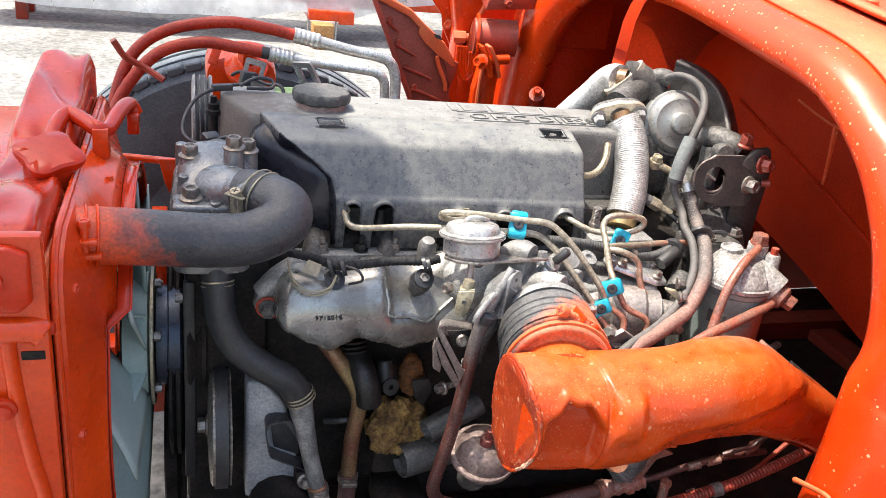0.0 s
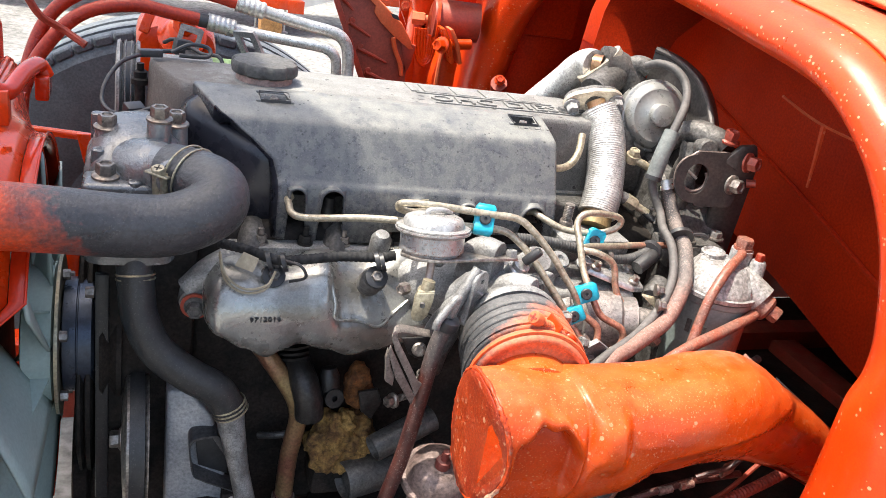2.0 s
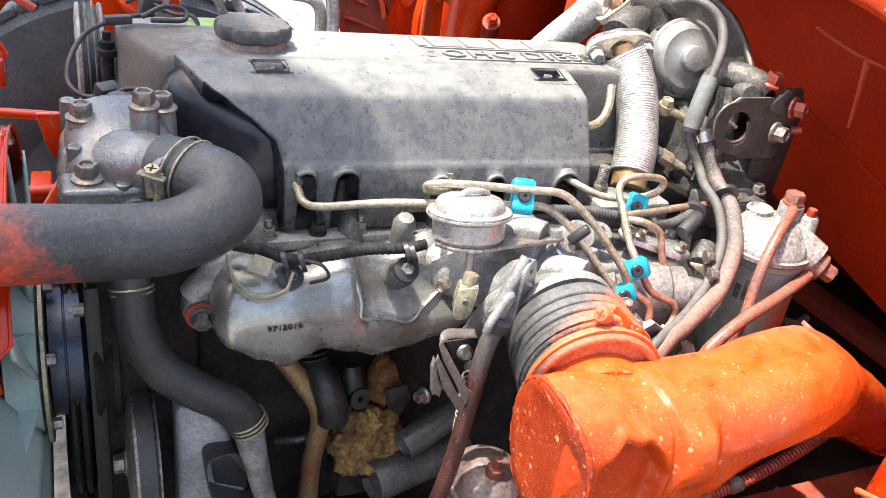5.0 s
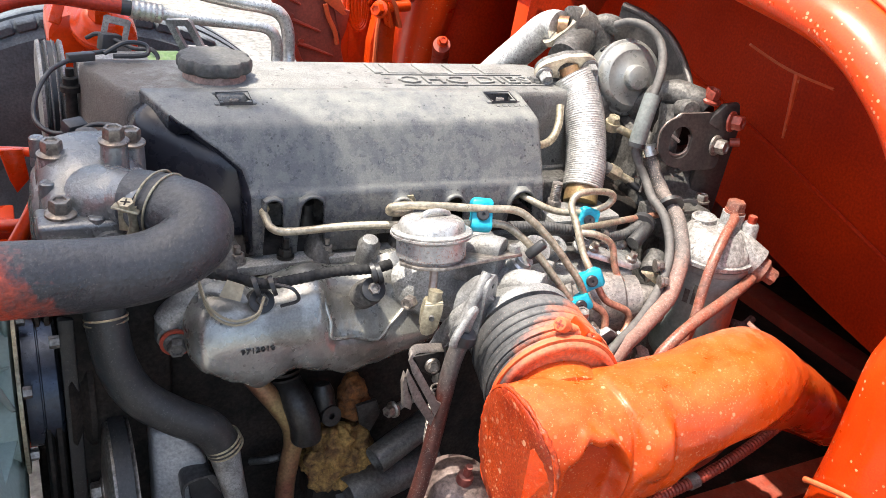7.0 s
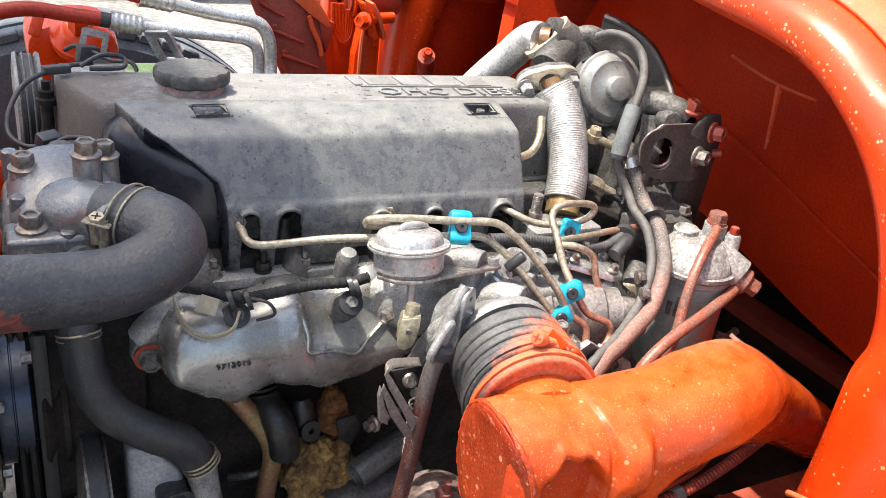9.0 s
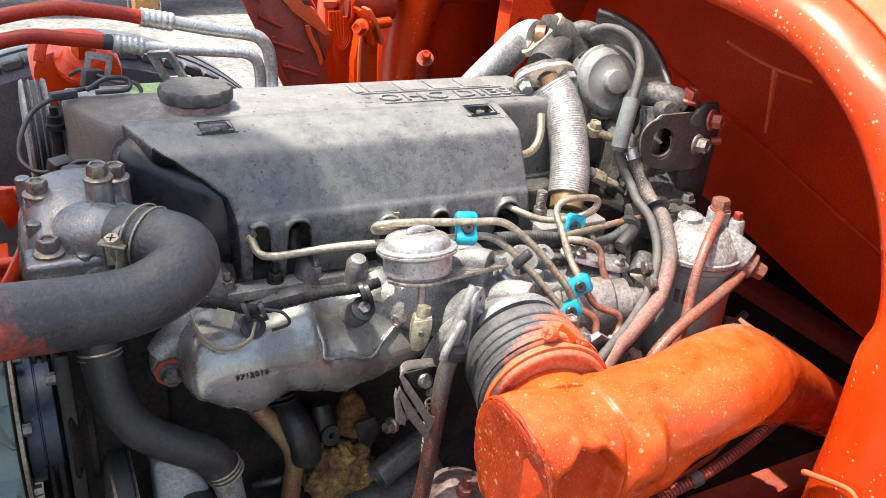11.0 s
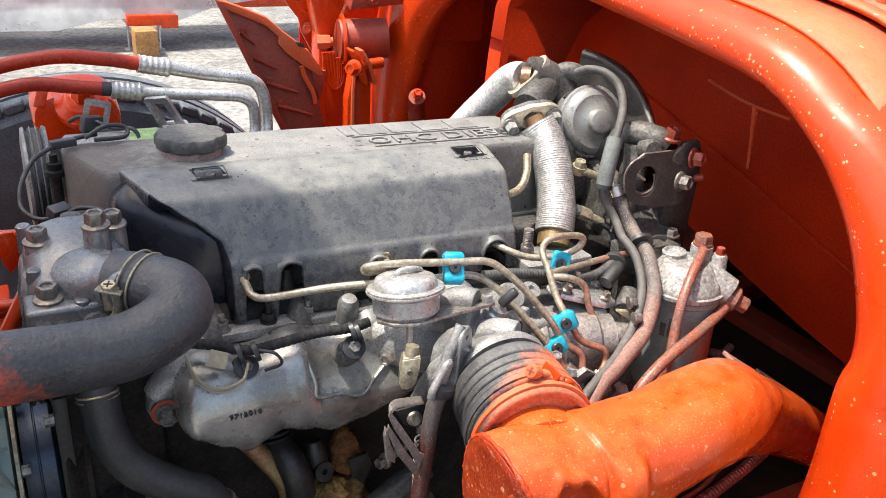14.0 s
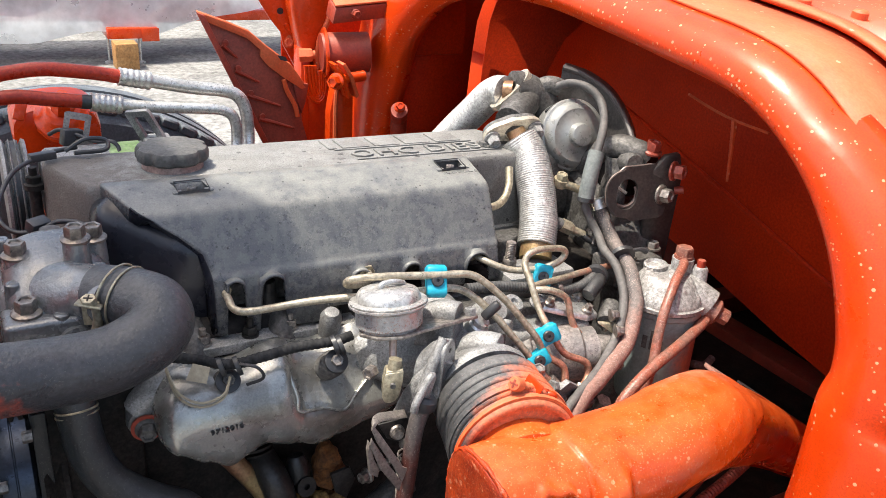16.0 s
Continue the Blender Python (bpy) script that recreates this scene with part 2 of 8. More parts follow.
def part(name, bm, mat, parent=None, label="", angle=38, smooth=True, sub=0, flip=True):
    if flip:
        bmesh.ops.recalc_face_normals(bm, faces=bm.faces)
    base = ORIGIN.get(parent, Vector((0, 0, 0)))
    if parent is None:
        base = Vector([(min(v.co[i] for v in bm.verts) + max(v.co[i] for v in bm.verts)) / 2 for i in (0, 1)]
                      + [min(v.co.z for v in bm.verts)])
    bm.transform(Matrix.Translation(-base))
    me = bpy.data.meshes.new(name)
    bm.to_mesh(me)
    bm.free()
    if smooth:
        me.polygons.foreach_set("use_smooth", [True] * len(me.polygons))
        me.set_sharp_from_angle(angle=radians(angle))
    me.materials.append(mat)
    ob = new(name, me)
    if parent is not None:
        ob.parent = parent
        ORIGIN[ob] = base
    else:
        ob.location = base
        ORIGIN[ob] = base
    if label:
        ob["label"] = label
    if sub:
        s = ob.modifiers.new("subdivision", "SUBSURF")
        s.levels = s.render_levels = sub
    return ob


def thing(name, at, label, category, group="", kind=""):
    ob = new(name)
    ob.empty_display_size = 0.02
    ob.location = at
    ORIGIN[ob] = Vector(at)
    return tagged(ob, label, category, group, kind)


def spline(pts, steps=8):
    """Catmull-Rom through the points; each point may carry extra numbers."""
    p = [np.array(q, float) for q in pts]
    p = [2 * p[0] - p[1]] + p + [2 * p[-1] - p[-2]]
    out = []
    for i in range(1, len(p) - 2):
        a, b, c, d = p[i - 1:i + 3]
        for k in range(steps):
            t = k / steps
            out.append(0.5 * (2 * b + (c - a) * t + (2 * a - 5 * b + 4 * c - d) * t * t + (3 * b - a - 3 * c + d) * t ** 3))
    out.append(p[-2])
    return out


def tube(pts, r, n=12, steps=8, cap=True, ribs=None, wall=0.0):
    """A round tube along a smooth line. ribs: (pitch, depth) of corrugations."""
    line = [Vector(q[:3]) for q in spline(pts, steps)]
    if ribs:
        dense, step = [], ribs[0] / 6
        for a, b in zip(line, line[1:]):
            k = max(1, int((b - a).length / step))
            dense += [a.lerp(b, j / k) for j in range(k)]
        line = dense + [line[-1]]
    bm = bmesh.new()
    rings, run = [], 0.0
    ref = None
    for i, c in enumerate(line):
        way = (line[min(i + 1, len(line) - 1)] - line[max(i - 1, 0)]).normalized()
        if ref is None:
            ref = way.orthogonal().normalized()
        ref = (ref - way * ref.dot(way)).normalized()
        side = way.cross(ref)
        if i:
            run += (c - line[i - 1]).length
        rad = r(i / (len(line) - 1)) if callable(r) else r
        if ribs:
            rad += ribs[1] * math.cos(2 * math.pi * run / ribs[0])
        rings.append([bm.verts.new(c + rad * (math.cos(2 * math.pi * k / n) * ref + math.sin(2 * math.pi * k / n) * side)) for k in range(n)])
    for a, b in zip(rings, rings[1:]):
        for k in range(n):
            bm.faces.new((a[k], a[(k + 1) % n], b[(k + 1) % n], b[k]))
    if cap:
        bm.faces.new(rings[0][::-1])
        bm.faces.new(rings[-1])
    return bm


def aim(at, way):
    return Matrix.Translation(at) @ Vector(way).to_track_quat("Z", "Y").to_matrix().to_4x4()


def lathe(profile, at=(0, 0, 0), way=(0, 0, 1), n=36, wobble=None):
    bm = bmesh.new()
    rings = []
    for r, z in profile:
        if r < 1e-6:
            rings.append([bm.verts.new((0, 0, z))])
        else:
            ring = []
            for k in range(n):
                a = 2 * math.pi * k / n
                q = r * (wobble(a, z) if wobble else 1.0)
                ring.append(bm.verts.new((q * math.cos(a), q * math.sin(a), z)))
            rings.append(ring)
    for a, b in zip(rings, rings[1:]):
        for k in range(n):
            if len(a) == 1 and len(b) == 1:
                continue
            if len(a) == 1:
                bm.faces.new((a[0], b[k], b[(k + 1) % n]))
            elif len(b) == 1:
                bm.faces.new((a[k], a[(k + 1) % n], b[0]))
            else:
                bm.faces.new((a[k], a[(k + 1) % n], b[(k + 1) % n], b[k]))
    for ring in (rings[0], rings[-1]):
        if len(ring) > 1:
            bm.faces.new(ring)
    bm.transform(aim(at, way))
    return bm


def join(*bms):
    out = bmesh.new()
    for b in bms:
        me = bpy.data.meshes.new("join")
        b.to_mesh(me)
        b.free()
        out.from_mesh(me)
        bpy.data.meshes.remove(me)
    return out


def box(lo, hi, bevel=0.003, seg=2, m=None):
    bm = bmesh.new()
    bmesh.ops.create_cube(bm, size=1)
    lo, hi = Vector(lo), Vector(hi)
    for v in bm.verts:
        v.co = Vector([(lo[i] + hi[i]) / 2 + v.co[i] * (hi[i] - lo[i]) for i in range(3)])
    if bevel:
        bmesh.ops.bevel(bm, geom=bm.edges[:], offset=bevel, segments=seg, affect="EDGES", profile=0.5)
    if m:
        bm.transform(m)
    return bm


def prism(outline, way, bevel=0.0015, seg=2):
    """A flat plate: the 3D outline pushed along way."""
    bm = bmesh.new()
    a = [bm.verts.new(p) for p in outline]
    b = [bm.verts.new(Vector(p) + Vector(way)) for p in outline]
    bm.faces.new(a)
    bm.faces.new(b[::-1])
    for i in range(len(a)):
        bm.faces.new((a[i], b[i], b[(i + 1) % len(a)], a[(i + 1) % len(a)]))
    bmesh.ops.recalc_face_normals(bm, faces=bm.faces)
    if bevel:
        bmesh.ops.bevel(bm, geom=bm.edges[:], offset=bevel, segments=seg, affect="EDGES", profile=0.5)
    return bm


def loft(sections, closed=True, cap=True):
    bm = bmesh.new()
    rows = [[bm.verts.new(p) for p in s] for s in sections]
    n = len(rows[0])
    for a, b in zip(rows, rows[1:]):
        for k in range(n if closed else n - 1):
            bm.faces.new((a[k], a[(k + 1) % n], b[(k + 1) % n], b[k]))
    if cap and closed:
        bm.faces.new(rows[0][::-1])
        bm.faces.new(rows[-1])
    return bm


def eye_plate(at, u, v, outer, inner, thick, n=32):
    """A plate with a hole: outer and inner radius by angle, in the plane of u and v."""
    at, u, v = Vector(at), Vector(u).normalized(), Vector(v).normalized()
    w = u.cross(v).normalized() * thick
    bm = bmesh.new()
    rings = []
    for f, push in ((outer, 0), (outer, 1), (inner, 1), (inner, 0)):
        rings.append([bm.verts.new(at + push * w + f(a) * (math.cos(a) * u + math.sin(a) * v)) for a in (2 * math.pi * k / n for k in range(n))])
    for a, b in zip(rings, rings[1:] + rings[:1]):
        for k in range(n):
            bm.faces.new((a[k], a[(k + 1) % n], b[(k + 1) % n], b[k]))
    return bm


def rough_up(bm, amp, scale, seed=0.0):
    bm.normal_update()
    for v in bm.verts:
        v.co += v.normal * amp * noise.noise(v.co * scale + Vector((seed, seed, seed)))
    return bm


def hex_bm(s, h, at, way, recess=True):
    """A hexagon head of across-flats s and height h with a chamfered top."""
    r = s / math.sqrt(3)
    prof = [(r, 0), (r, h * 0.82), (r * 0.9, h)]
    if recess:
        prof += [(r * 0.62, h), (r * 0.55, h * 0.85), (0, h * 0.85)]
    return lathe(prof, at, way, n=6)


def bolt(parent, at, way, s=0.013, h=0.008, flange=True, mat=None, name="bolt", spin=0.3):
    w = Vector(way).normalized()
    bms = []
    if flange:
        bms.append(lathe([(s * 0.78, -0.002), (s * 0.78, 0.001), (s * 0.62, 0.003), (0, 0.003)], at, w, n=20))
    bms.append(hex_bm(s, h, Vector(at) + w * 0.002, w))
    return part(name, join(*bms), mat or steel, parent, angle=30)


def words(text, at, u, v, height, mat, parent, name="lettering", depth=0.0012, spacing=1.0, wide=1.0):
    """Raised lettering in the built-in font: u runs along the line, v up the letters."""
    cu = bpy.data.curves.new("words", "FONT")
    cu.body, cu.size, cu.extrude, cu.resolution_u, cu.space_character = text, height / 0.72, depth, 2, spacing
    tmp = bpy.data.objects.new("words", cu)
    scene.collection.objects.link(tmp)
    me = bpy.data.meshes.new_from_object(tmp.evaluated_get(bpy.context.evaluated_depsgraph_get()))
    bpy.data.objects.remove(tmp)
    bpy.data.curves.remove(cu)
    bm = bmesh.new()
    bm.from_mesh(me)
    bpy.data.meshes.remove(me)
    u, v = Vector(u).normalized(), Vector(v).normalized()
    w = u.cross(v).normalized()
    m = Matrix((u * wide, v, w)).transposed().to_4x4()
    m.translation = Vector(at)
    bm.transform(m)
    return part(name, bm, mat, parent, smooth=False, flip=False)


# ---- ground and distance ----
bm = bmesh.new()
bmesh.ops.create_grid(bm, x_segments=8, y_segments=8, size=150)
bm.transform(Matrix.Translation((0, 60, GROUND)))
tagged(part("ground", bm, concrete, smooth=False), "pale sunlit concrete yard with dark grit", "ground", kind="structure")


def unseen_canopy():
    """A narrow unseen roof on two posts, added to shade the truck's front, clear of the engine."""
    t = thing("canopy", (-1.5, 1.3, GROUND), "grey corrugated sheet roof on plain posts, added unseen to shade the front", "canopy", kind="structure")
    z, back = 3.9, -1.55
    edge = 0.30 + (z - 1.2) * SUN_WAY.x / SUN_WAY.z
    secs = []
    for i in range(73):
        y = -0.45 + i * 2.75 / 72
        dz = 0.012 * math.cos(i * math.pi / 2)
        out = edge - 0.085 + 0.09 * math.exp(-((y - 1.39) / 0.075) ** 2)      # the bulge shapes the shadow edge cast on the engine
        secs.append([(back, y, z + dz), (out, y, z + dz), (out, y, z + dz + 0.01), (back, y, z + dz + 0.01)])
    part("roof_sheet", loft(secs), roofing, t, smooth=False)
    for y in (-0.38, 2.22):
        part("post", box((back + 0.03, y - 0.05, GROUND), (back + 0.13, y + 0.05, z - 0.02), 0.005), roofing, t)
        part("beam", box((back + 0.02, y - 0.04, z - 0.12), (-0.9, y + 0.04, z - 0.022), 0.004), roofing, t)


unseen_canopy()


# ---- cab: the arch of the engine tunnel ----
ARCH = [(0.735, 0.52), (0.728, 0.80), (0.722, 0.92), (0.720, 1.034), (0.710, 1.087), (0.722, 1.14), (0.762, 1.221), (0.825, 1.289), (0.92, 1.338),
        (1.08, 1.361), (1.20, 1.374), (1.354, 1.386), (1.52, 1.378), (1.68, 1.335), (1.785, 1.25), (1.835, 1.15), (1.872, 1.04), (1.885, 0.80), (1.89, 0.52)]
LIP_X = 0.825


def arch_line(steps=6):
    line = [Vector((0, *p)) for p in spline(ARCH, steps)]
    outs = []
    for i in range(len(line)):
        way = (line[min(i + 1, len(line) - 1)] - line[max(i - 1, 0)]).normalized()
        outs.append(Vector((0, -way.z, way.y)))
    return line, outs


def cab():
    t = thing("cab_shell", (1.3, 1.3, 0.5), "bright orange truck cab shell with a rounded engine tunnel arch", "truck cab")
    line, outs = arch_line()
    # rounded lip round the opening, wider down the two legs
    secs = []
    for p, o in zip(line, outs):
        leg = min(1.0, max(0.0, ((1.42 if p.y > 1.4 else 1.30) - p.z) / 0.22))
        wide = 0.062 + 0.085 * leg + (0.080 * leg if p.y > 1.4 else 0.0)
        deep = 0.045 + 0.01 * leg
        lx = LIP_X - 0.026 * leg * min(1.0, max(0.0, (p.y - 1.4) / 0.2))      # the far leg leans out a little
        pts = [(LIP_X + (0.055 if p.y < 1.4 else 0.018), 0.006), (lx + 0.012, 0.0), (lx + 0.002, 0.004)]
        for k in range(9):
            a = math.pi * k / 8
            pts.append((lx - deep * 0.62 * math.sin(a) + deep * (k / 8) ** 2 * 0.9, 0.008 + wide * (1 - math.cos(a)) / 2))
        pts += [(lx + deep + 0.02, wide + 0.009)]
        pinch = 1.0 - 0.22 * math.exp(-((p.z - 1.09) / 0.06) ** 2) if p.y < 1.2 else 1.0
        secs.append([(x, (p + o * d * pinch).y, (p + o * d * pinch).z) for x, d in pts])
    lip = part("arch_lip", loft(secs, closed=False, cap=False), paint_old, t, "glossy orange rounded lip with dried pale drops", angle=60)
    lip.modifiers.new("sheet", "SOLIDIFY").thickness = 0.003
    # tunnel walls behind the lip
    def skin(x0, x1, off, name, mat, i0=0, i1=None, thick=0.003, label=""):
        idx = range(len(line))[i0:i1]
        s = []
        for i in idx:
            q = line[i] + outs[i] * off
            s.append([(x0, q.y, q.z), (x1, q.y, q.z)])
        ob = part(name, loft(s, closed=False, cap=False), mat, t, label, angle=50)
        ob.modifiers.new("sheet", "SOLIDIFY").thickness = thick
        return ob
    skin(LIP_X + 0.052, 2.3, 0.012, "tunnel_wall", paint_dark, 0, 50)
    # the far wall is upright and stands open along a seam, with a sunlit outer panel behind it
    far = [(1.50, 1.402), (1.60, 1.403), (1.68, 1.402), (1.75, 1.392), (1.80, 1.377), (1.84, 1.352), (1.868, 1.318), (1.884, 1.275), (1.888, 1.20), (1.888, 0.80), (1.890, 0.52)]
    for side in (0, 1):
        rows = []
        for y, z in far:
            open_ = min(1.0, max(0.0, (1.39 - z) / 0.03))
            seam = 1.022 + 0.06 * (z - 1.10)
            rows.append([(LIP_X + 0.014, y, z), (seam, y, z)] if side == 0 else [(seam + 0.034 * open_ + 0.0005, y, z), (2.3, y, z)])
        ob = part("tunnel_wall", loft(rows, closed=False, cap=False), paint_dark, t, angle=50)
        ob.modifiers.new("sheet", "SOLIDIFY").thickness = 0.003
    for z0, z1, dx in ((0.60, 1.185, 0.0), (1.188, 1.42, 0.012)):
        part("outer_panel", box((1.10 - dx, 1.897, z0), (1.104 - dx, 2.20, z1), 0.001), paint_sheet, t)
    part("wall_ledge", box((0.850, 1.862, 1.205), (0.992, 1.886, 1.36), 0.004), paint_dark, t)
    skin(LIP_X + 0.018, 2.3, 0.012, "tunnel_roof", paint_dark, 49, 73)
    skin(LIP_X + 0.03, LIP_X + 0.17, 0.074, "floor_flange", paint_pale, 34, 75, 0.004, "faded dusty orange flange")
    skin(LIP_X + 0.16, 2.3, 0.083, "cab_floor", paint_old, 34, 75, 0.004)
    skin(LIP_X + 0.155, LIP_X + 0.185, 0.088, "seam", paint_pale, 36, 72, 0.006)
    # closing wall behind and the cab's sides
    part("rear_wall", box((2.28, 0.5, 0.5), (2.31, 2.2, 1.9), 0.004), paint, t)
    part("seat_riser", prism([(1.62, 0.55, 1.35), (1.62, 2.1, 1.46), (1.62, 2.1, 1.9), (1.62, 0.55, 1.9)], (0.02, 0, 0)), paint, t)
    # firewall panel inside the tunnel with a crease
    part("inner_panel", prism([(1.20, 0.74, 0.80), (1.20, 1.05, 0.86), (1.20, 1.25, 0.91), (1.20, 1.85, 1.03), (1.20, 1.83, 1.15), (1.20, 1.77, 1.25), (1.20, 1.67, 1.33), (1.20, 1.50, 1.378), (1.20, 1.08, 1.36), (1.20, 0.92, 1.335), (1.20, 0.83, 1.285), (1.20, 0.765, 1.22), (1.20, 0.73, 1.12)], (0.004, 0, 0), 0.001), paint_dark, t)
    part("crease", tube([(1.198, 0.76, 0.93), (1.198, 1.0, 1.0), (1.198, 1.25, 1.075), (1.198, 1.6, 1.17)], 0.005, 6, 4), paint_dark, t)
    # thin pale tubes stand in for slivers of sun on the wall
    part("sun_sliver", tube([(1.046, 1.215, 1.264), (1.046, 1.16, 1.2535), (1.046, 1.1094, 1.2475), (1.046, 1.04, 1.246)], 0.0024, 6, 4), paint_pale, t)
    part("sun_sliver", tube([(1.046, 1.1094, 1.2470), (1.046, 1.104, 1.20), (1.046, 1.0996, 1.150)], lambda f: 0.0052 - 0.003 * f, 6, 4), paint_pale, t)
    for x, y in ((1.03, 1.10), (1.03, 1.02), (1.06, 0.95), (0.985, 1.22)):
        z = 1.36 + 0.088 + (y - 1.08) * 0.1
        part("screw_cap", lathe([(0.011, -0.012), (0.011, 0.002), (0.008, 0.005), (0, 0.006)], (x, y, z), (0, -0.12, 1), 20), paint_pale, t)
    # added dark floor plate, keeps ground bounce out of the tunnel
    part("bounce_floor", box((0.87, 0.74, 0.50), (2.28, 1.87, 0.53), 0.004), grime, t)
    part("side_sill", box((0.90, 0.545, 0.45), (2.28, 0.575, 1.30), 0.004), paint, t)
    part("pressed_edge", tube([(0.797, 0.712, 0.872), (0.795, 0.706, 0.876), (0.793, 0.672, 0.890), (0.793, 0.652, 0.896), (0.794, 0.638, 0.890)], lambda f: 0.0042 - 0.0015 * f, 10, 5), paint_pale, t)
    # bracket low on the near leg
    part("step_bracket", box((0.80, 0.585, 0.86), (0.845, 0.625, 0.872), 0.002), paint_old, t)
    return t


cab()


# ---- chassis and block under the engine ----
def rail(y):
    bm = loft([[(x, y - 0.03, 0.42), (x, y + 0.03, 0.42), (x, y + 0.03, 0.435), (x, y - 0.018, 0.435), (x, y - 0.018, 0.565), (x, y + 0.03, 0.565),
                (x, y + 0.03, 0.58), (x, y - 0.03, 0.58)] for x in (-0.45, 0.5, 2.3)])
    return tagged(part("chassis_rail", bm, paint_red, angle=20), "red-brown painted steel chassis rail under the engine", "chassis rail", "chassis rails")


# Dark colour for the unseen board below, kept low to bounce little light.
board_mat = material("bounce_blocker_dark", (0.07, 0.022, 0.016), (0.045, 0.02, 0.017), rough=0.7, scale=9, grain=0.4, bump=0.4)
rail(0.93)
rail(1.62)
# Unseen board added to block light bouncing off the near ground.
tagged(part("bounce_blocker", box((0.22, -0.30, 0.60), (1.30, 0.62, 0.64), 0.01), board_mat), "dark red-brown board beside the truck, added unseen to cut ground bounce", "step board")
for x in (-0.3, 1.6):
    tagged(part("cross_member", box((x, 0.961, 0.44), (x + 0.08, 1.589, 0.56), 0.006), paint_red), "red-brown steel cross member between the rails", "cross member", "cross members")


tube_grey = material("steel_tube_dusty", (0.105, 0.103, 0.10), (0.07, 0.068, 0.066), rough=0.42, metal=0.3, scale=26, grain=0.35, bump=0.3, speckle=((0.04, 0.04, 0.04), 0.08))
grime_soft = material("grimy_casting", (0.034, 0.032, 0.031), (0.02, 0.019, 0.018), rough=0.38, metal=0.2, scale=30, grain=0.4, bump=0.3, spec=0.4)


def engine_block():
    t = thing("engine_block", (0.42, 1.22, 0.55), "oily black diesel engine block", "engine")
    part("block", rough_up(box((0.12, 1.10, 0.60), (0.84, 1.40, 1.06), 0.02, 3), 0.004, 20), grime, t)
    part("cylinder_head", box((0.10, 1.135, 1.02), (0.70, 1.34, 1.09), 0.006), alu_dark, t)
    part("sump", box((0.2, 1.14, 0.5), (0.8, 1.36, 0.605), 0.03, 3), grime, t)
    part("timing_case", box((0.015, 1.08, 0.6), (0.13, 1.42, 1.06), 0.012), grime, t)
    part("flywheel_case", lathe([(0.24, 0), (0.25, 0.01), (0.25, 0.09), (0.2, 0.1), (0, 0.1)], (0.80, 1.27, 0.93), (1, 0, 0), 48), alu_dark, t)
    for x in (0.3, 0.62):
        for y in (1.105, 1.41):
            part("mount", box((x, y - 0.06 if y < 1.2 else y - 0.01, 0.66), (x + 0.1, y + 0.01 if y < 1.2 else y + 0.2, 0.74), 0.006), grime, t)
    part("mount_foot", box((0.31, 0.9, 0.5805), (0.39, 1.10, 0.62), 0.003), grime, t)
    # added dark sheet: hides the sunlit ground and stops its bounce
    part("ground_blocker", box((0.10, 0.62, 0.405), (1.25, 1.60, 0.418), 0.002), grime, t)
    for x in (0.292, 0.405, 0.470):
        part("injector", join(lathe([(0.011, 0), (0.011, 0.03), (0.008, 0.034), (0.008, 0.05), (0, 0.052)], (x, 1.118, 1.05), (0, -0.15, 1), 20), hex_bm(0.019, 0.012, (x, 1.115, 1.064), (0, -0.15, 1))), grime_soft, t)
    # dark fittings low on the near side
    part("hose_elbow", tube([(0.262, 1.10, 0.880), (0.264, 1.07, 0.872), (0.272, 1.045, 0.856), (0.278, 1.036, 0.836), (0.281, 1.034, 0.816), (0.2815, 1.034, 0.8105), (0.282, 1.034, 0.808)], lambda f: 0.0195 * (1 if f < 0.86 else max(0.3, 1 - ((f - 0.86) / 0.14) ** 2 * 0.75)), 24, 8), grime_soft, t)
    for k in range(3):
        part("elbow_ring", lathe([(0.017, 0), (0.0205, 0.001), (0.0205, 0.004), (0.017, 0.005)], (0.258 + 0.001 * k, 1.07 + 0.001 * k, 0.900 - 0.009 * k), (0.1, -0.4, -1), 28), grime, t)
    part("plug_tab", eye_plate((0.312, 1.040, 0.834), (1, 0.1, 0), (0, 0.35, 1), lambda a: 0.013, lambda a: 0.004, 0.010), grime_soft, t)
    part("plug_body", lathe([(0, 0), (0.012, 0.002), (0.0145, 0.008), (0.0145, 0.034), (0.010, 0.045), (0, 0.045)], (0.310, 1.046, 0.826), (-0.06, 0.3, 1), 20), grime_soft, t)
    part("starter", lathe([(0, 0.012), (0.023, 0.010), (0.0245, 0.001), (0.026, 0), (0.0275, 0.002), (0.0275, 0.13), (0.025, 0.15), (0, 0.15)], (0.338, 1.024, 0.700), (1, 0.26, 0.03), 36), tube_grey, t, "grey steel tube end")
    part("starter_solenoid", lathe([(0, 0.010), (0.015, 0.009), (0.0165, 0.001), (0.018, 0), (0.0192, 0.002), (0.0192, 0.1), (0, 0.1)], (0.374, 1.02, 0.757), (1, 0.30, 0.30), 28), tube_grey, t)
    part("oil_pipe", tube([(0.225, 1.085, 0.742), (0.25, 1.07, 0.752), (0.272, 1.075, 0.752), (0.30, 1.09, 0.74)], 0.005, 10, 5), tube_grey, t)
    part("bracket_plate", prism([(0.345, 1.03, 0.846), (0.372, 1.03, 0.850), (0.380, 1.03, 0.828), (0.368, 1.03, 0.800), (0.352, 1.03, 0.815)], (0, 0.006, 0), 0.0015), grime_soft, t)
    bolt(t, (0.392, 1.02, 0.838), (-1, -0.4, 0.1), 0.014, 0.01)
    part("stud", tube([(0.394, 1.02, 0.839), (0.43, 1.028, 0.846)], 0.005, 8, 2, ribs=(0.002, 0.0005)), steel, t)
    return t


engine_block()


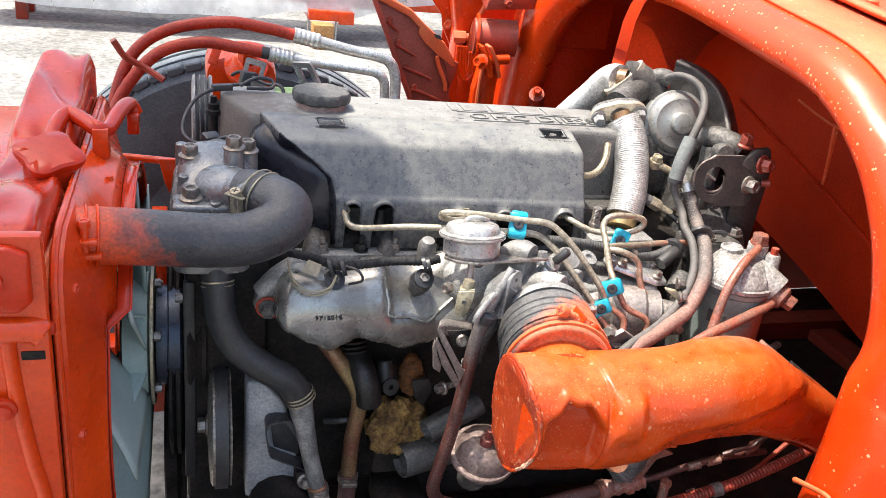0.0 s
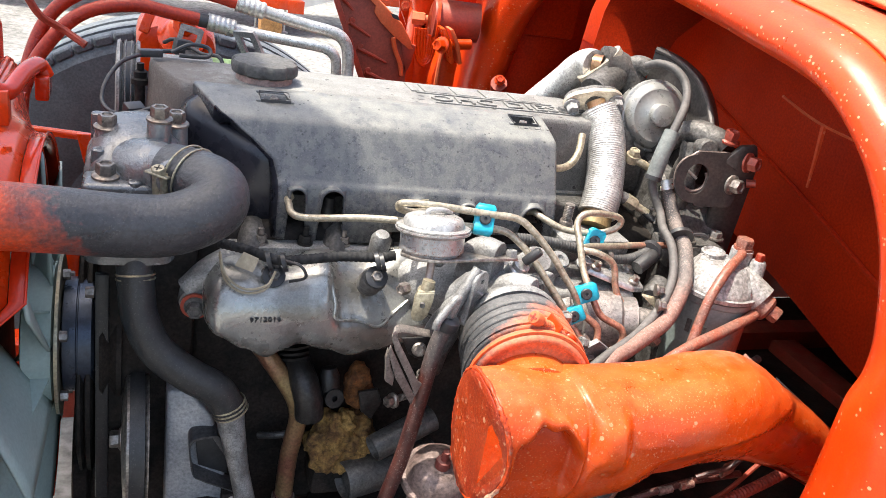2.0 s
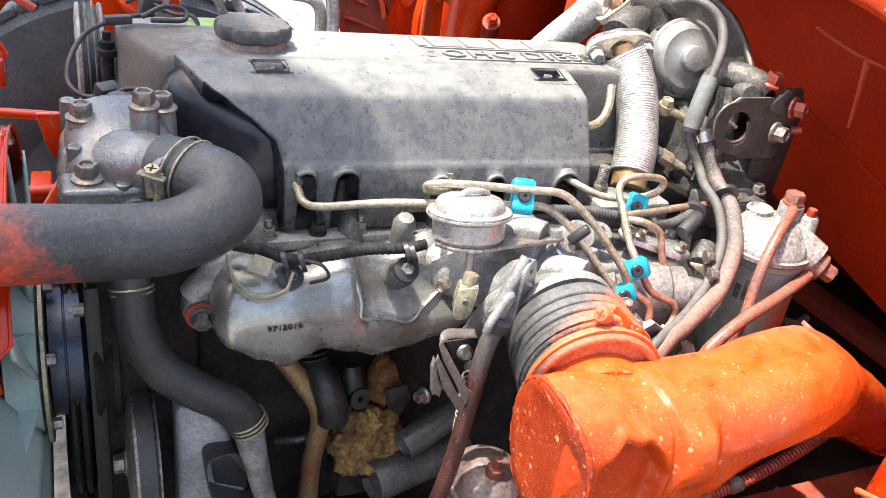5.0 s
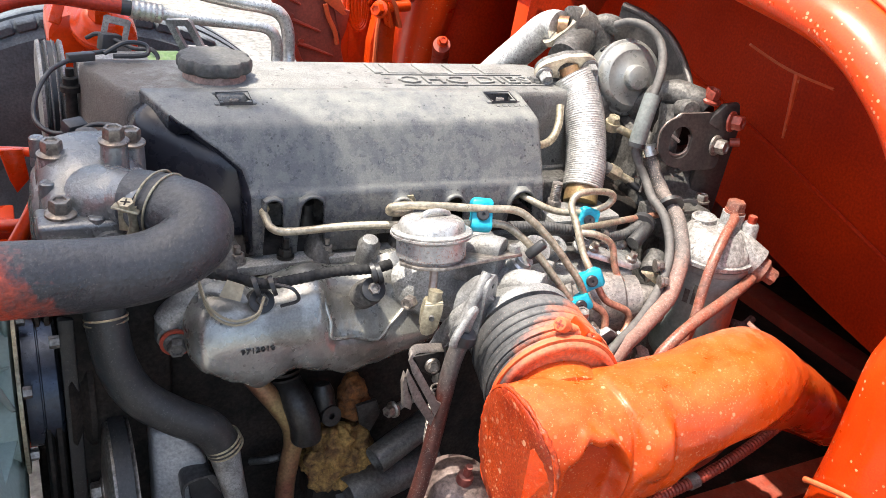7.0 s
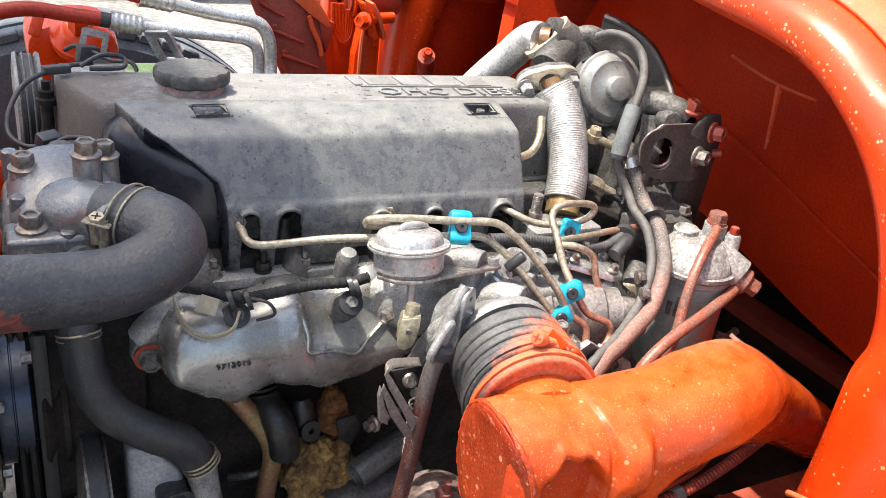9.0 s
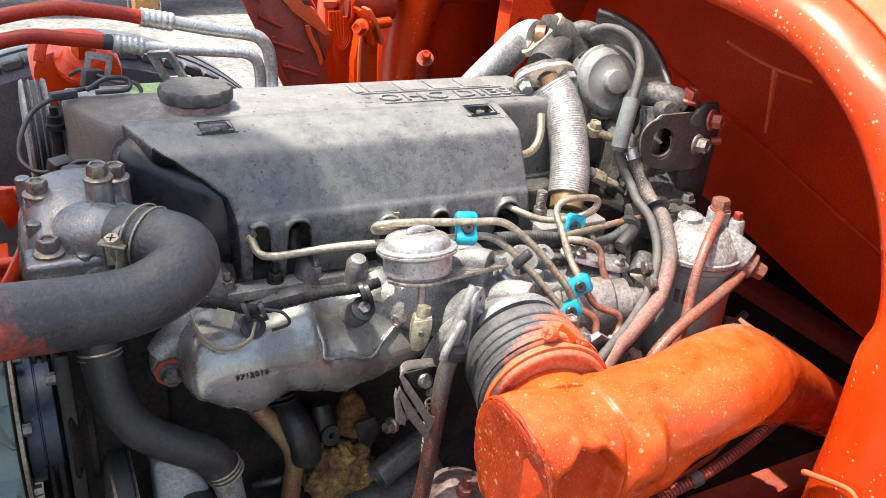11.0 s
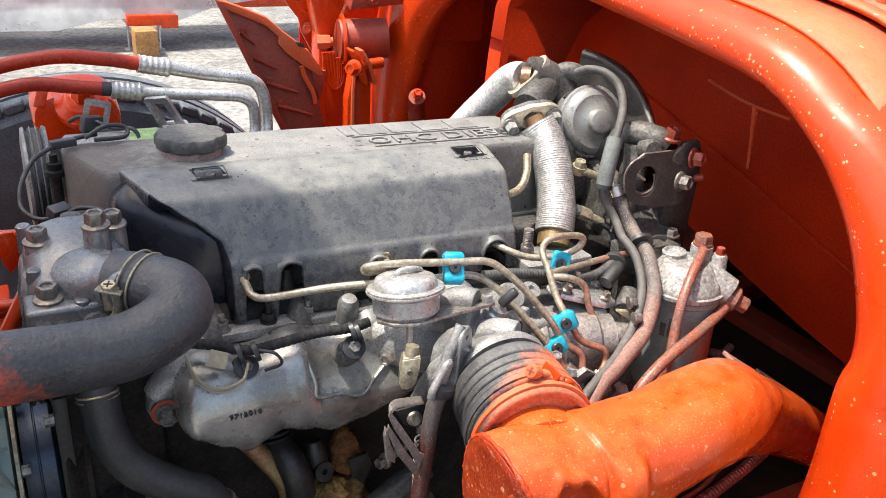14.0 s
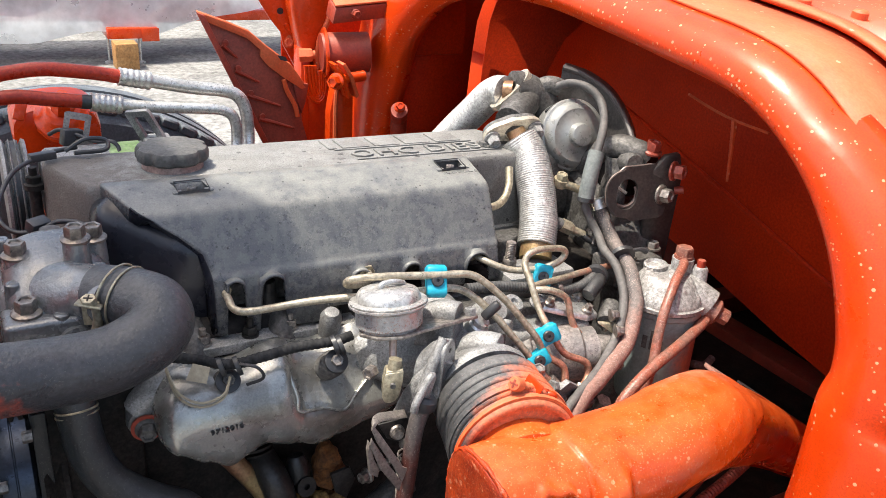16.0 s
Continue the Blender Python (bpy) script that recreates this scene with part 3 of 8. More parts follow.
# ---- head cover with the filler cap ----
def skew(x, y):
    return y - 0.055 * (x - 0.35)


def head_cover():
    t = thing("head_cover", (0.40, 1.27, 1.085), "weathered grey cast aluminium cylinder head cover, dusty on top", "engine cover")
    foot = [(0.068, 1.335), (0.074, 1.295), (0.105, 1.208), (0.20, 1.185), (0.708, 1.20), (0.712, 1.335)]
    secs = []
    base = [Vector((x, skew(x, y), 0)) for x, y in foot]
    mid = sum(base, Vector()) / len(base)
    def ring(grow, z):
        out = []
        for i, p in enumerate(base):
            a, b = (base[i - 1] - p).normalized(), (base[(i + 1) % len(base)] - p).normalized()
            for f in (1.0, 0.45, 0.1):
                out.append(p + a * 0.020 * f + (b * 0.020 * (1.1 - f) if f < 1 else Vector()) * 0.3)
            out.append(p + b * 0.020)
        return [(mid.x + (q.x - mid.x) * (1 + grow), mid.y + (q.y - mid.y) * (1 + grow * 3), z) for q in out]
    for grow, z in ((0.03, 1.086), (0.03, 1.093), (0.012, 1.096), (0.004, 1.15), (0.0, 1.188), (-0.004, 1.197), (-0.012, 1.2025), (-0.022, 1.2045)):
        secs.append(ring(grow, z))
    part("body", loft(secs), alu_deck, t, angle=50)
    # filler neck and lobed cap
    c = (0.219, 1.268)
    part("filler_neck", lathe([(0.039, 0), (0.038, 0.006), (0.036, 0.014), (0, 0.014)], (*c, 1.2), n=40), neck_mat, t, "reddish stained filler neck")
    cap = part("filler_cap", lathe([(0.036, 0), (0.045, 0.001), (0.0485, 0.004), (0.049, 0.009), (0.0485, 0.0145), (0.046, 0.0180), (0.041, 0.0195), (0.02, 0.0190), (0, 0.0190)], (*c, 1.2125), n=128,
                                   wobble=lambda a, z: 0.93 - 0.085 * max(0.0, math.cos(a * 8 + 0.5)) ** 1.3), black_dusty, t, "black lobed plastic oil filler cap")
    # maker's mark as plain raised bars with two rules, and the type words
    u = Vector((1, -0.055, 0))
    x = 0.434
    for w in (0.012, 0.040, 0.038, 0.040, 0.040):
        y0 = skew(x, 1.277)
        part("raised_bar", prism([(x, y0, 1.2035), (x + w, y0 - w * 0.055, 1.2035), (x + w, y0 - w * 0.055 + 0.043, 1.2035), (x, y0 + 0.043, 1.2035)], (0, 0, 0.0032), 0.001), alu_deck, t)
        x += w + 0.009
    for y, x0, x1 in ((1.2705, 0.44, 0.655), (1.224, 0.455, 0.672)):
        part("rule", prism([(x0, skew(x0, y), 1.2035), (x1, skew(x1, y), 1.2035), (x1, skew(x1, y) + 0.003, 1.2035), (x0, skew(x0, y) + 0.003, 1.2035)], (0, 0, 0.003), 0.0006), alu_deck, t)
    words("OHC DIESEL", (0.452, skew(0.452, 1.2335), 1.2042), u, (0.05, 1, 0), 0.030, alu_deck, t, depth=0.0028, wide=1.08)
    part("casting_mark", box((0.432, 1.228, 1.2035), (0.441, 1.236, 1.2055), 0.0008), alu_deck, t)
    # corner stud with a rubber washer at the front end
    part("corner_stud", lathe([(0.007, -0.05), (0.007, -0.012), (0.0125, -0.011), (0.0125, -0.004), (0.009, -0.002), (0.009, 0.006), (0.005, 0.008), (0.005, 0.018), (0, 0.018)], (0.060, 1.345, 1.175), n=20), grime, t)
    return t


neck_mat = material("stained_neck", (0.22, 0.13, 0.11), (0.30, 0.20, 0.17), rough=0.5, metal=0.2, scale=40, grain=0.3)
black_dusty = material("black_plastic_dusty", (0.05, 0.05, 0.05), (0.075, 0.075, 0.072), rough=0.6, scale=40, grain=0.3, bump=0.2, dust=((0.14, 0.135, 0.125), 0.6))
head_cover()


# ---- moulded shield over the injector side ----
def noise_shield():
    t = thing("noise_shield", (0.42, 1.10, 1.045), "dusty dark grey moulded plastic shield, half in shade, with stains", "engine shield")
    # the section: the top slope, a rounded bevel, the slanting face, a shallow ledge and the upright skirt
    full = [(1.202, 1.2085), (1.190, 1.206), (1.166, 1.1995), (1.150, 1.195), (1.138, 1.1905), (1.1335, 1.1875), (1.130, 1.183), (1.127, 1.177), (1.120, 1.1635), (1.110, 1.1425), (1.101, 1.124),
            (1.0985, 1.1195), (1.0960, 1.1175), (1.0945, 1.112), (1.090, 1.095), (1.0845, 0)]
    edge = [(1.2085, 0.123), (1.2000, 0.137), (1.1905, 0.153), (1.1815, 0.167), (1.1660, 0.181), (1.1605, 0.198), (1.1460, 0.210), (1.1200, 0.217), (1.0700, 0.218), (1.0, 0.218)]   # height and x of its front end

    def edge_x(z):
        for (za, xa), (zb, xb) in zip(edge, edge[1:]):
            if z >= zb:
                return xa + (xb - xa) * min(1.0, max(0.0, (za - z) / (za - zb)))
        return edge[-1][1]

    def arch_top(x):
        z = 1.045 if x < 0.36 else 1.0625 + (x - 0.36) * 0.02
        for c, w, top in ((0.2465, 0.0135, 1.116), (0.2925, 0.0165, 1.117), (0.405, 0.014, 1.108), (0.475, 0.014, 1.108), (0.571, 0.0185, 1.110)):
            d = abs(x - c) / w
            if d < 1:
                z = max(z, top - w * (1 - math.sqrt(1 - d * d)))
        return z
    cols, roll, right = 260, 7, 0.606
    rows = []
    for j in range(-roll, cols + 7):
        row = []
        for k, (y, z) in enumerate(full):
            ya, za = full[max(k - 1, 0)]
            yb, zb = full[min(k + 1, len(full) - 1)]
            if not zb:
                yb, zb = y - 0.003, z - 0.02
            out = Vector((0, za - zb, ya - yb)).normalized() * -1
            out = Vector((0, -abs(out.y), abs(out.z)))
            x0 = edge_x(z)
            r = 0.004 + 0.009 * min(1.0, max(0.0, (1.178 - z) / 0.04))
            if j < 0:                                   # the end rolls over and runs back
                f = -j / (roll - 1) * radians(95) if j > -roll else radians(95)
                x, dip = x0 + r - r * math.sin(f) , r * (1 - math.cos(f)) + (0.016 if j == -roll else 0.0)
            elif j <= cols:
                x, dip = x0 + r + (right - 0.005 - x0 - r) * j / cols, 0.0
            else:
                f = (j - cols) / 5 * radians(90) if j < cols + 6 else radians(90)
                x, dip = right - 0.005 + 0.005 * math.sin(f), 0.005 * (1 - math.cos(f)) + (0.10 if j == cols + 6 else 0.0)
            z0 = arch_top(x) if x > 0.2355 else 1.045
            p = Vector((x, skew(x, y), max(z, z0) if z else z0)) - (out if z else Vector((0, -1, 0))) * dip
            row.append(p)
        rows.append(row)
    bm = bmesh.new()
    vs = [[bm.verts.new(p) for p in r] for r in rows]
    slots = ((0.223, 0.019), (0.570, 0.019))
    for i in range(len(vs) - 1):
        for k in range(len(vs[0]) - 1):
            xm = (rows[i][k][0] + rows[i + 1][k + 1][0]) / 2
            if k == 1 and any(abs(xm - c) < w for c, w in slots):
                continue
            q = (vs[i][k], vs[i][k + 1], vs[i + 1][k + 1], vs[i + 1][k])
            if (q[0].co - q[1].co).length < 1e-6 and (q[2].co - q[3].co).length < 1e-6:
                continue
            # the turned-back end takes the near-black, so its shade is coloured in
            bm.faces.new(q).material_index = 1 if i < roll - 2 and k > 2 else 0
    bmesh.ops.remove_doubles(bm, verts=bm.verts, dist=1e-5)
    sh = part("shell", bm, shield_mat, t, angle=40)
    sh.modifiers.new("wall", "SOLIDIFY").thickness = 0.003
    sh.data.materials.append(shield_scoop)
    # the black set-back lobe at the front end: a sloping top, a soft ridge and a steep wall
    spine = spline([(0.240, 1.128, 1.132, 0.246, 1.138, 1.140), (0.222, 1.126, 1.140, 0.228, 1.138, 1.148), (0.204, 1.127, 1.148, 0.213, 1.138, 1.156), (0.188, 1.134, 1.1545, 0.200, 1.148, 1.163), (0.170, 1.147, 1.1595, 0.182, 1.164, 1.172),
                    (0.148, 1.163, 1.1690, 0.163, 1.182, 1.184), (0.128, 1.177, 1.1785, 0.148, 1.198, 1.195), (0.116, 1.190, 1.1835, 0.140, 1.214, 1.1985), (0.112, 1.206, 1.182, 0.138, 1.228, 1.197), (0.112, 1.23, 1.180, 0.138, 1.24, 1.195)], 6)
    secs = []
    for q in spine:
        ridge, inner = Vector(q[:3]), Vector(q[3:]) + Vector((0, 0, 0.004))
        flat = Vector((ridge.x - inner.x, ridge.y - inner.y, 0)).normalized()
        a = ridge + (inner - ridge) * 0.30
        down = ridge + flat * 0.003 + Vector((0, 0, -0.011))
        secs.append([inner + Vector((0, 0, -0.05)) - flat * 0.01, inner - flat * 0.008 + Vector((0, 0, 0.002)), inner, a.lerp(inner, 0.45), a,
                     *[(a * (1 - f) ** 2 + ridge * 2 * f * (1 - f) + down * f * f) for f in (0.2, 0.4, 0.6, 0.8)], down, down + flat * 0.004 + Vector((0, 0, -0.04)), down + flat * 0.006 + Vector((0, 0, -0.095))])
    part("scoop", loft(secs, closed=False, cap=False), shield_scoop, t, "smooth black lobe", angle=60).modifiers.new("wall", "SOLIDIFY").thickness = 0.002
    # moulded marks under the rear pocket, too small to read
    for k, w in enumerate((0.005, 0.008, 0.003, 0.009, 0.006, 0.004)):
        x = 0.556 + k * 0.0085
        y = skew(x, 1.1585)
        part("moulded_mark", prism([(x, y, 1.1973), (x + w * 0.8, y, 1.1973), (x + w * 0.8, y + 0.004, 1.1985), (x, y + 0.004, 1.1985)], (0, 0, 0.0008), 0), shield_mat, t)
    # bolt pockets let into the top
    for c, w in slots:
        y, z = skew(c, 1.178), 1.2025
        tray = loft([[(c - w, y - 0.012, z + 0.0005), (c + w, y - 0.012, z + 0.0005), (c + w, y + 0.013, z + 0.005), (c - w, y + 0.013, z + 0.005)],
                     [(c - w, y - 0.012, z - 0.010), (c + w, y - 0.012, z - 0.010), (c + w, y + 0.013, z - 0.010), (c - w, y + 0.013, z - 0.010)]], cap=False)
        tray.faces.new([v for v in tray.verts if v.co.z < z - 0.009])
        pocket = part("bolt_pocket", tray, pocket_mat, t, smooth=False)
        part("bolt", join(lathe([(0.0095, 0), (0.0095, 0.002), (0.007, 0.003), (0, 0.003)], (c, y, z - 0.010), n=20), hex_bm(0.011, 0.008, (c, y, z - 0.008), (0, 0, 1))), steel, pocket)
        for e in (-1, 1):
            part("pocket_corner", box((c + e * w - 0.006, y - 0.012, z - 0.009), (c + e * w + 0.006, y - 0.001, z - 0.0005), 0.0025), shield_mat, pocket)
    return t


pocket_mat = material("dark_grey_pocket", (0.04, 0.04, 0.043), (0.06, 0.06, 0.062), rough=0.6, scale=60, grain=0.2, dust=((0.12, 0.118, 0.11), 0.5))


noise_shield()


# ---- thermostat housing and radiator hoses ----
bolt_brown = material("bolt_plated_brown", (0.26, 0.225, 0.19), (0.17, 0.14, 0.12), rough=0.35, metal=0.6, scale=80, grain=0.35, bump=0.12)


thermo_mat = material("thermostat_aluminium_satin", (0.235, 0.238, 0.238), (0.165, 0.168, 0.168), rough=0.24, metal=0.5, scale=18, fine=420, grain=0.18, bump=0.3, bump_scale=200, dust=((0.24, 0.235, 0.225), 0.2), spots=((0.08, 0.08, 0.075), 120, 0.25))


def thermostat_housing():
    t = thing("thermostat_housing", (0.05, 1.1, 1.03), "cast grey aluminium thermostat housing with flanged bolts", "engine part")
    secs = []
    for z, g in ((1.035, 1.0), (1.085, 1.0), (1.093, 1.03), (1.103, 1.03), (1.110, 0.99), (1.120, 0.975), (1.128, 0.95), (1.133, 0.86), (1.136, 0.6), (1.137, 0.3)):
        ring = []
        for k in range(40):
            a = 2 * math.pi * k / 40
            c, s = math.cos(a), math.sin(a)
            e = 0.42
            x = 0.050 + 0.052 * g * math.copysign(abs(c) ** e, c)
            y = 1.098 + 0.066 * g * math.copysign(abs(s) ** e, s)
            ring.append((x, y, z + (y - 1.098) * 0.36 * (z - 1.035) / 0.10))
        secs.append(ring)
    part("body", loft(secs), thermo_mat, t, angle=60)
    hump = []
    for y, z0, rx, rz in spline([(1.174, 1.132, 0.030, 0.022), (1.168, 1.138, 0.044, 0.034), (1.150, 1.141, 0.052, 0.041), (1.10, 1.130, 0.054, 0.043), (1.072, 1.119, 0.052, 0.040), (1.052, 1.109, 0.046, 0.034), (1.044, 1.103, 0.034, 0.024)], 5):
        hump.append([(0.059 + rx * math.copysign(abs(math.cos(a)) ** 0.85, math.cos(a)), y, z0 + rz * abs(math.sin(a)) ** 0.85) for a in (math.pi * k / 24 for k in range(25))])
    part("dome", rough_up(loft(hump, closed=False, cap=False), 0.0008, 60), thermo_mat, t, angle=70)
    part("ledge", box((0.000, 1.029, 1.05), (0.096, 1.075, 1.134), 0.006, 3), thermo_mat, t)
    for (x, y, z), tall in (((0.0235, 1.122, 1.170), 0.05), ((0.024, 1.052, 1.136), 0.03), ((0.080, 1.094, 1.192), 0.06), ((0.100, 1.125, 1.178), 0.05)):
        part("boss", lathe([(0.0155, -tall), (0.0135, -0.004), (0.0125, -0.001), (0, -0.001)], (x, y, z), n=24), thermo_mat, t)
        part("bolt", join(lathe([(0.0150, -0.001), (0.0150, 0.0015), (0.0118, 0.0035), (0, 0.0035)], (x, y, z), (0, -0.08, 1), 24), hex_bm(0.0185, 0.0125, (x, y, z + 0.003), (0, -0.08, 1))), bolt_brown, t, "brownish plated flange bolt")
    for x, y, z in ((0.012, 1.168, 1.170), (0.055, 1.038, 1.135), (0.0158, 1.0845, 1.154), (0.098, 1.075, 1.165), (0.088, 1.155, 1.178)):
        part("cast_pip", lathe([(0.0085, -0.03), (0.008, 0.001), (0.0065, 0.0025), (0, 0.0025)], (x, y, z), n=20), thermo_mat, t)
    part("outlet_neck", tube([(0.045, 1.105, 1.112), (0.060, 1.085, 1.128), (0.078, 1.062, 1.142), (0.090, 1.045, 1.148), (0.105, 1.02, 1.15)], lambda f: 0.0285 + 0.023 * max(0.0, 1 - f / 0.68), 40, 8), thermo_mat, t)
    part("front_boss", lathe([(0.019, 0), (0.019, 0.010), (0.014, 0.011), (0.012, 0.003), (0, 0.003)], (0.066, 1.029, 1.106), (0, -1, 0.1), 24), thermo_mat, t)
    return t


thermostat_housing()


def clamp_ring(parent, at, way, r, wide=0.010, mat=None, name="clamp_band"):
    return part(name, lathe([(r - 0.002, -wide / 2), (r + 0.0012, -wide / 2), (r + 0.0016, 0), (r + 0.0012, wide / 2), (r - 0.002, wide / 2)], at, way, 36), mat or zinc, parent)


def wire_ring(parent, at, way, r, wire=0.0013, mat=None):
    u = Vector(way).orthogonal().normalized()
    v = Vector(way).normalized().cross(u)
    pts = [Vector(at) + r * (math.cos(a) * u + math.sin(a) * v) for a in (2 * math.pi * k / 24 for k in range(25))]
    return part("wire_clamp", tube(pts, wire, 6, 2, cap=False), mat or zinc, parent)


def upper_hose():
    t = thing("upper_radiator_hose", (0.03, 0.95, 1.08), "thick black rubber radiator hose with orange overspray at one end", "radiator hose")
    path = [(-0.135, 0.925, 1.140), (-0.078, 0.928, 1.139), (-0.02, 0.937, 1.132), (0.04, 0.948, 1.123), (0.085, 0.955, 1.121), (0.118, 0.962, 1.129), (0.137, 0.974, 1.139),
            (0.138, 0.992, 1.149), (0.122, 1.012, 1.152), (0.104, 1.031, 1.150), (0.092, 1.043, 1.148)]
    b = tube(path, lambda f: 0.0335 - 0.0018 * f + 0.0012 * math.exp(-((f - 0.62) / 0.1) ** 2), 64, 26)
    hub = Vector((0.092, 0.990, 1.143))
    for v in b.verts:                                     # the inside of the bend is creased
        d = v.co - hub
        turn = math.atan2(d.y, d.x)
        near = min(1.0, max(0.0, (0.046 - d.length) / 0.026)) * min(1.0, max(0.0, (v.co.x - 0.074) / 0.02))
        v.co += d.normalized() * 0.0007 * near * math.sin(turn * 38 + 0.9 * math.sin(v.co.z * 300))
    part("hose", b, hose_mat, t, angle=80)
    for d in (0.0, 0.012):
        wire_ring(t, Vector((0.116, 1.018, 1.1515)) + Vector((-0.70, 0.70, 0.06)) * d, (-0.66, 0.74, 0.1), 0.0335)
    at = Vector((0.078, 1.001, 1.160))
    clip = part("clamp_screw", join(box((-0.0125, -0.010, -0.0012), (0.0125, 0.010, 0.0012), 0.0006, m=pose(*at, -14, 12, -20)),
                                    tube([at + Vector((0.005, 0.004, 0)), at + Vector((0.007, 0.006, -0.022)), at + Vector((0.004, 0.010, -0.036))], 0.0048, 12, 4),
                                    box((-0.010, -0.0015, -0.030), (0.010, 0.0015, 0.0), 0.0006, m=pose(*(at + Vector((0.003, 0.010, 0))), 8, 0, -20))), zinc, t, "brass-coloured clamp screw")
    up = (-0.12, -0.28, 1)
    head = part("screw", hex_bm(0.0135, 0.008, at + Vector((0, -0.001, 0.001)), up, recess=False), zinc, clip)
    m = aim(at + Vector((0, -0.001, 0.001)), up)
    part("cross_slot", join(box((-0.0045, -0.0008, 0.0076), (0.0045, 0.0008, 0.0083), 0, m=m), box((-0.0008, -0.0045, 0.0076), (0.0008, 0.0045, 0.0083), 0, m=m)), grime, clip)
    # painted clamp at the radiator end
    for d in (-0.006, 0.006):
        wire_ring(t, (-0.085 + d, 0.9275, 1.1393), (1, 0.13, -0.08), 0.0345, 0.0018, paint)
    part("clamp_bolt", join(tube([(-0.088, 0.897, 1.166), (-0.088, 0.893, 1.10)], 0.005, 10, 2), box((-0.104, 0.886, 1.128), (-0.070, 0.897, 1.134), 0.001),
                            box((-0.100, 0.884, 1.146), (-0.074, 0.898, 1.151), 0.001), hex_bm(0.012, 0.008, (-0.088, 0.8975, 1.163), (0, 0, 1))), paint, t)
    return t


upper_hose()


hose_dull = material("dull_red_rubber", (0.14, 0.06, 0.05), (0.10, 0.05, 0.045), rough=0.6, scale=30, grain=0.3)


def lower_hose():
    t = thing("lower_coolant_hose", (0.12, 1.02, 0.84), "black rubber coolant hose with triple wire clamp", "coolant hose")
    path = [(0.052, 1.075, 1.045), (0.056, 1.05, 1.03), (0.058, 1.04, 1.005), (0.064, 1.03, 0.965), (0.084, 1.022, 0.925), (0.122, 1.016, 0.893), (0.156, 1.014, 0.870), (0.174, 1.013, 0.838)]
    part("hose", tube(path, 0.0212, 24, 10), rubber, t)
    for z in (1.018, 1.012):
        wire_ring(t, (0.0575, 1.044, z), (0.05, -0.35, -1), 0.0216)
    for k in range(3):
        wire_ring(t, (0.1705 + 0.0022 * k, 1.0132, 0.850 - 0.0055 * k), (0.42, -0.03, -1), 0.0217)
    part("metal_neck", tube([(0.172, 1.013, 0.842), (0.180, 1.008, 0.80), (0.192, 1.002, 0.74), (0.208, 0.998, 0.67), (0.222, 0.996, 0.60)], lambda f: 0.019 - 0.006 * min(1, f * 2.2), 20, 6), alu, t)
    clamp_ring(t, (0.206, 0.9985, 0.680), (0.2, -0.05, -1), 0.0150, 0.012, steel)
    part("clamp_screw", box((-0.012, -0.006, -0.004), (0.012, 0.004, 0.004), 0.001, m=pose(0.208, 0.983, 0.680, 0, 12, 0)), steel, t)
    part("lower_hose", tube([(0.204, 0.999, 0.69), (0.214, 0.997, 0.645), (0.222, 0.996, 0.60), (0.222, 1.0, 0.54)], 0.0142, 18, 5), hose_dull, t, "dull reddish rubber hose end")
    clamp_ring(t, (0.2035, 0.999, 0.688), (0.2, -0.05, -1), 0.0135, 0.004, copper)
    return t


lower_hose()


def brass_tube():
    t = thing("coolant_tube", (0.25, 1.05, 0.6), "bent brass-coloured metal tube with reddish tint", "metal tube")
    part("tube", tube([(0.212, 1.075, 0.900), (0.226, 1.062, 0.884), (0.247, 1.054, 0.855), (0.264, 1.05, 0.825), (0.2705, 1.05, 0.795), (0.267, 1.05, 0.76), (0.263, 1.05, 0.72), (0.262, 1.05, 0.62), (0.262, 1.05, 0.56)], 0.0125, 16, 8), brass, t)
    part("clamp_screw", box((-0.012, -0.006, -0.004), (0.012, 0.004, 0.004), 0.001, m=pose(0.262, 1.034, 0.655, 0, 5, 0)), steel, t)
    clamp_ring(t, (0.2620, 1.05, 0.655), (0, 0, 1), 0.0150, 0.012, steel)
    part("rubber_sleeve", tube([(0.262, 1.05, 0.665), (0.262, 1.05, 0.55)], 0.0145, 16, 2), hose_dull, t)
    return t


brass_tube()


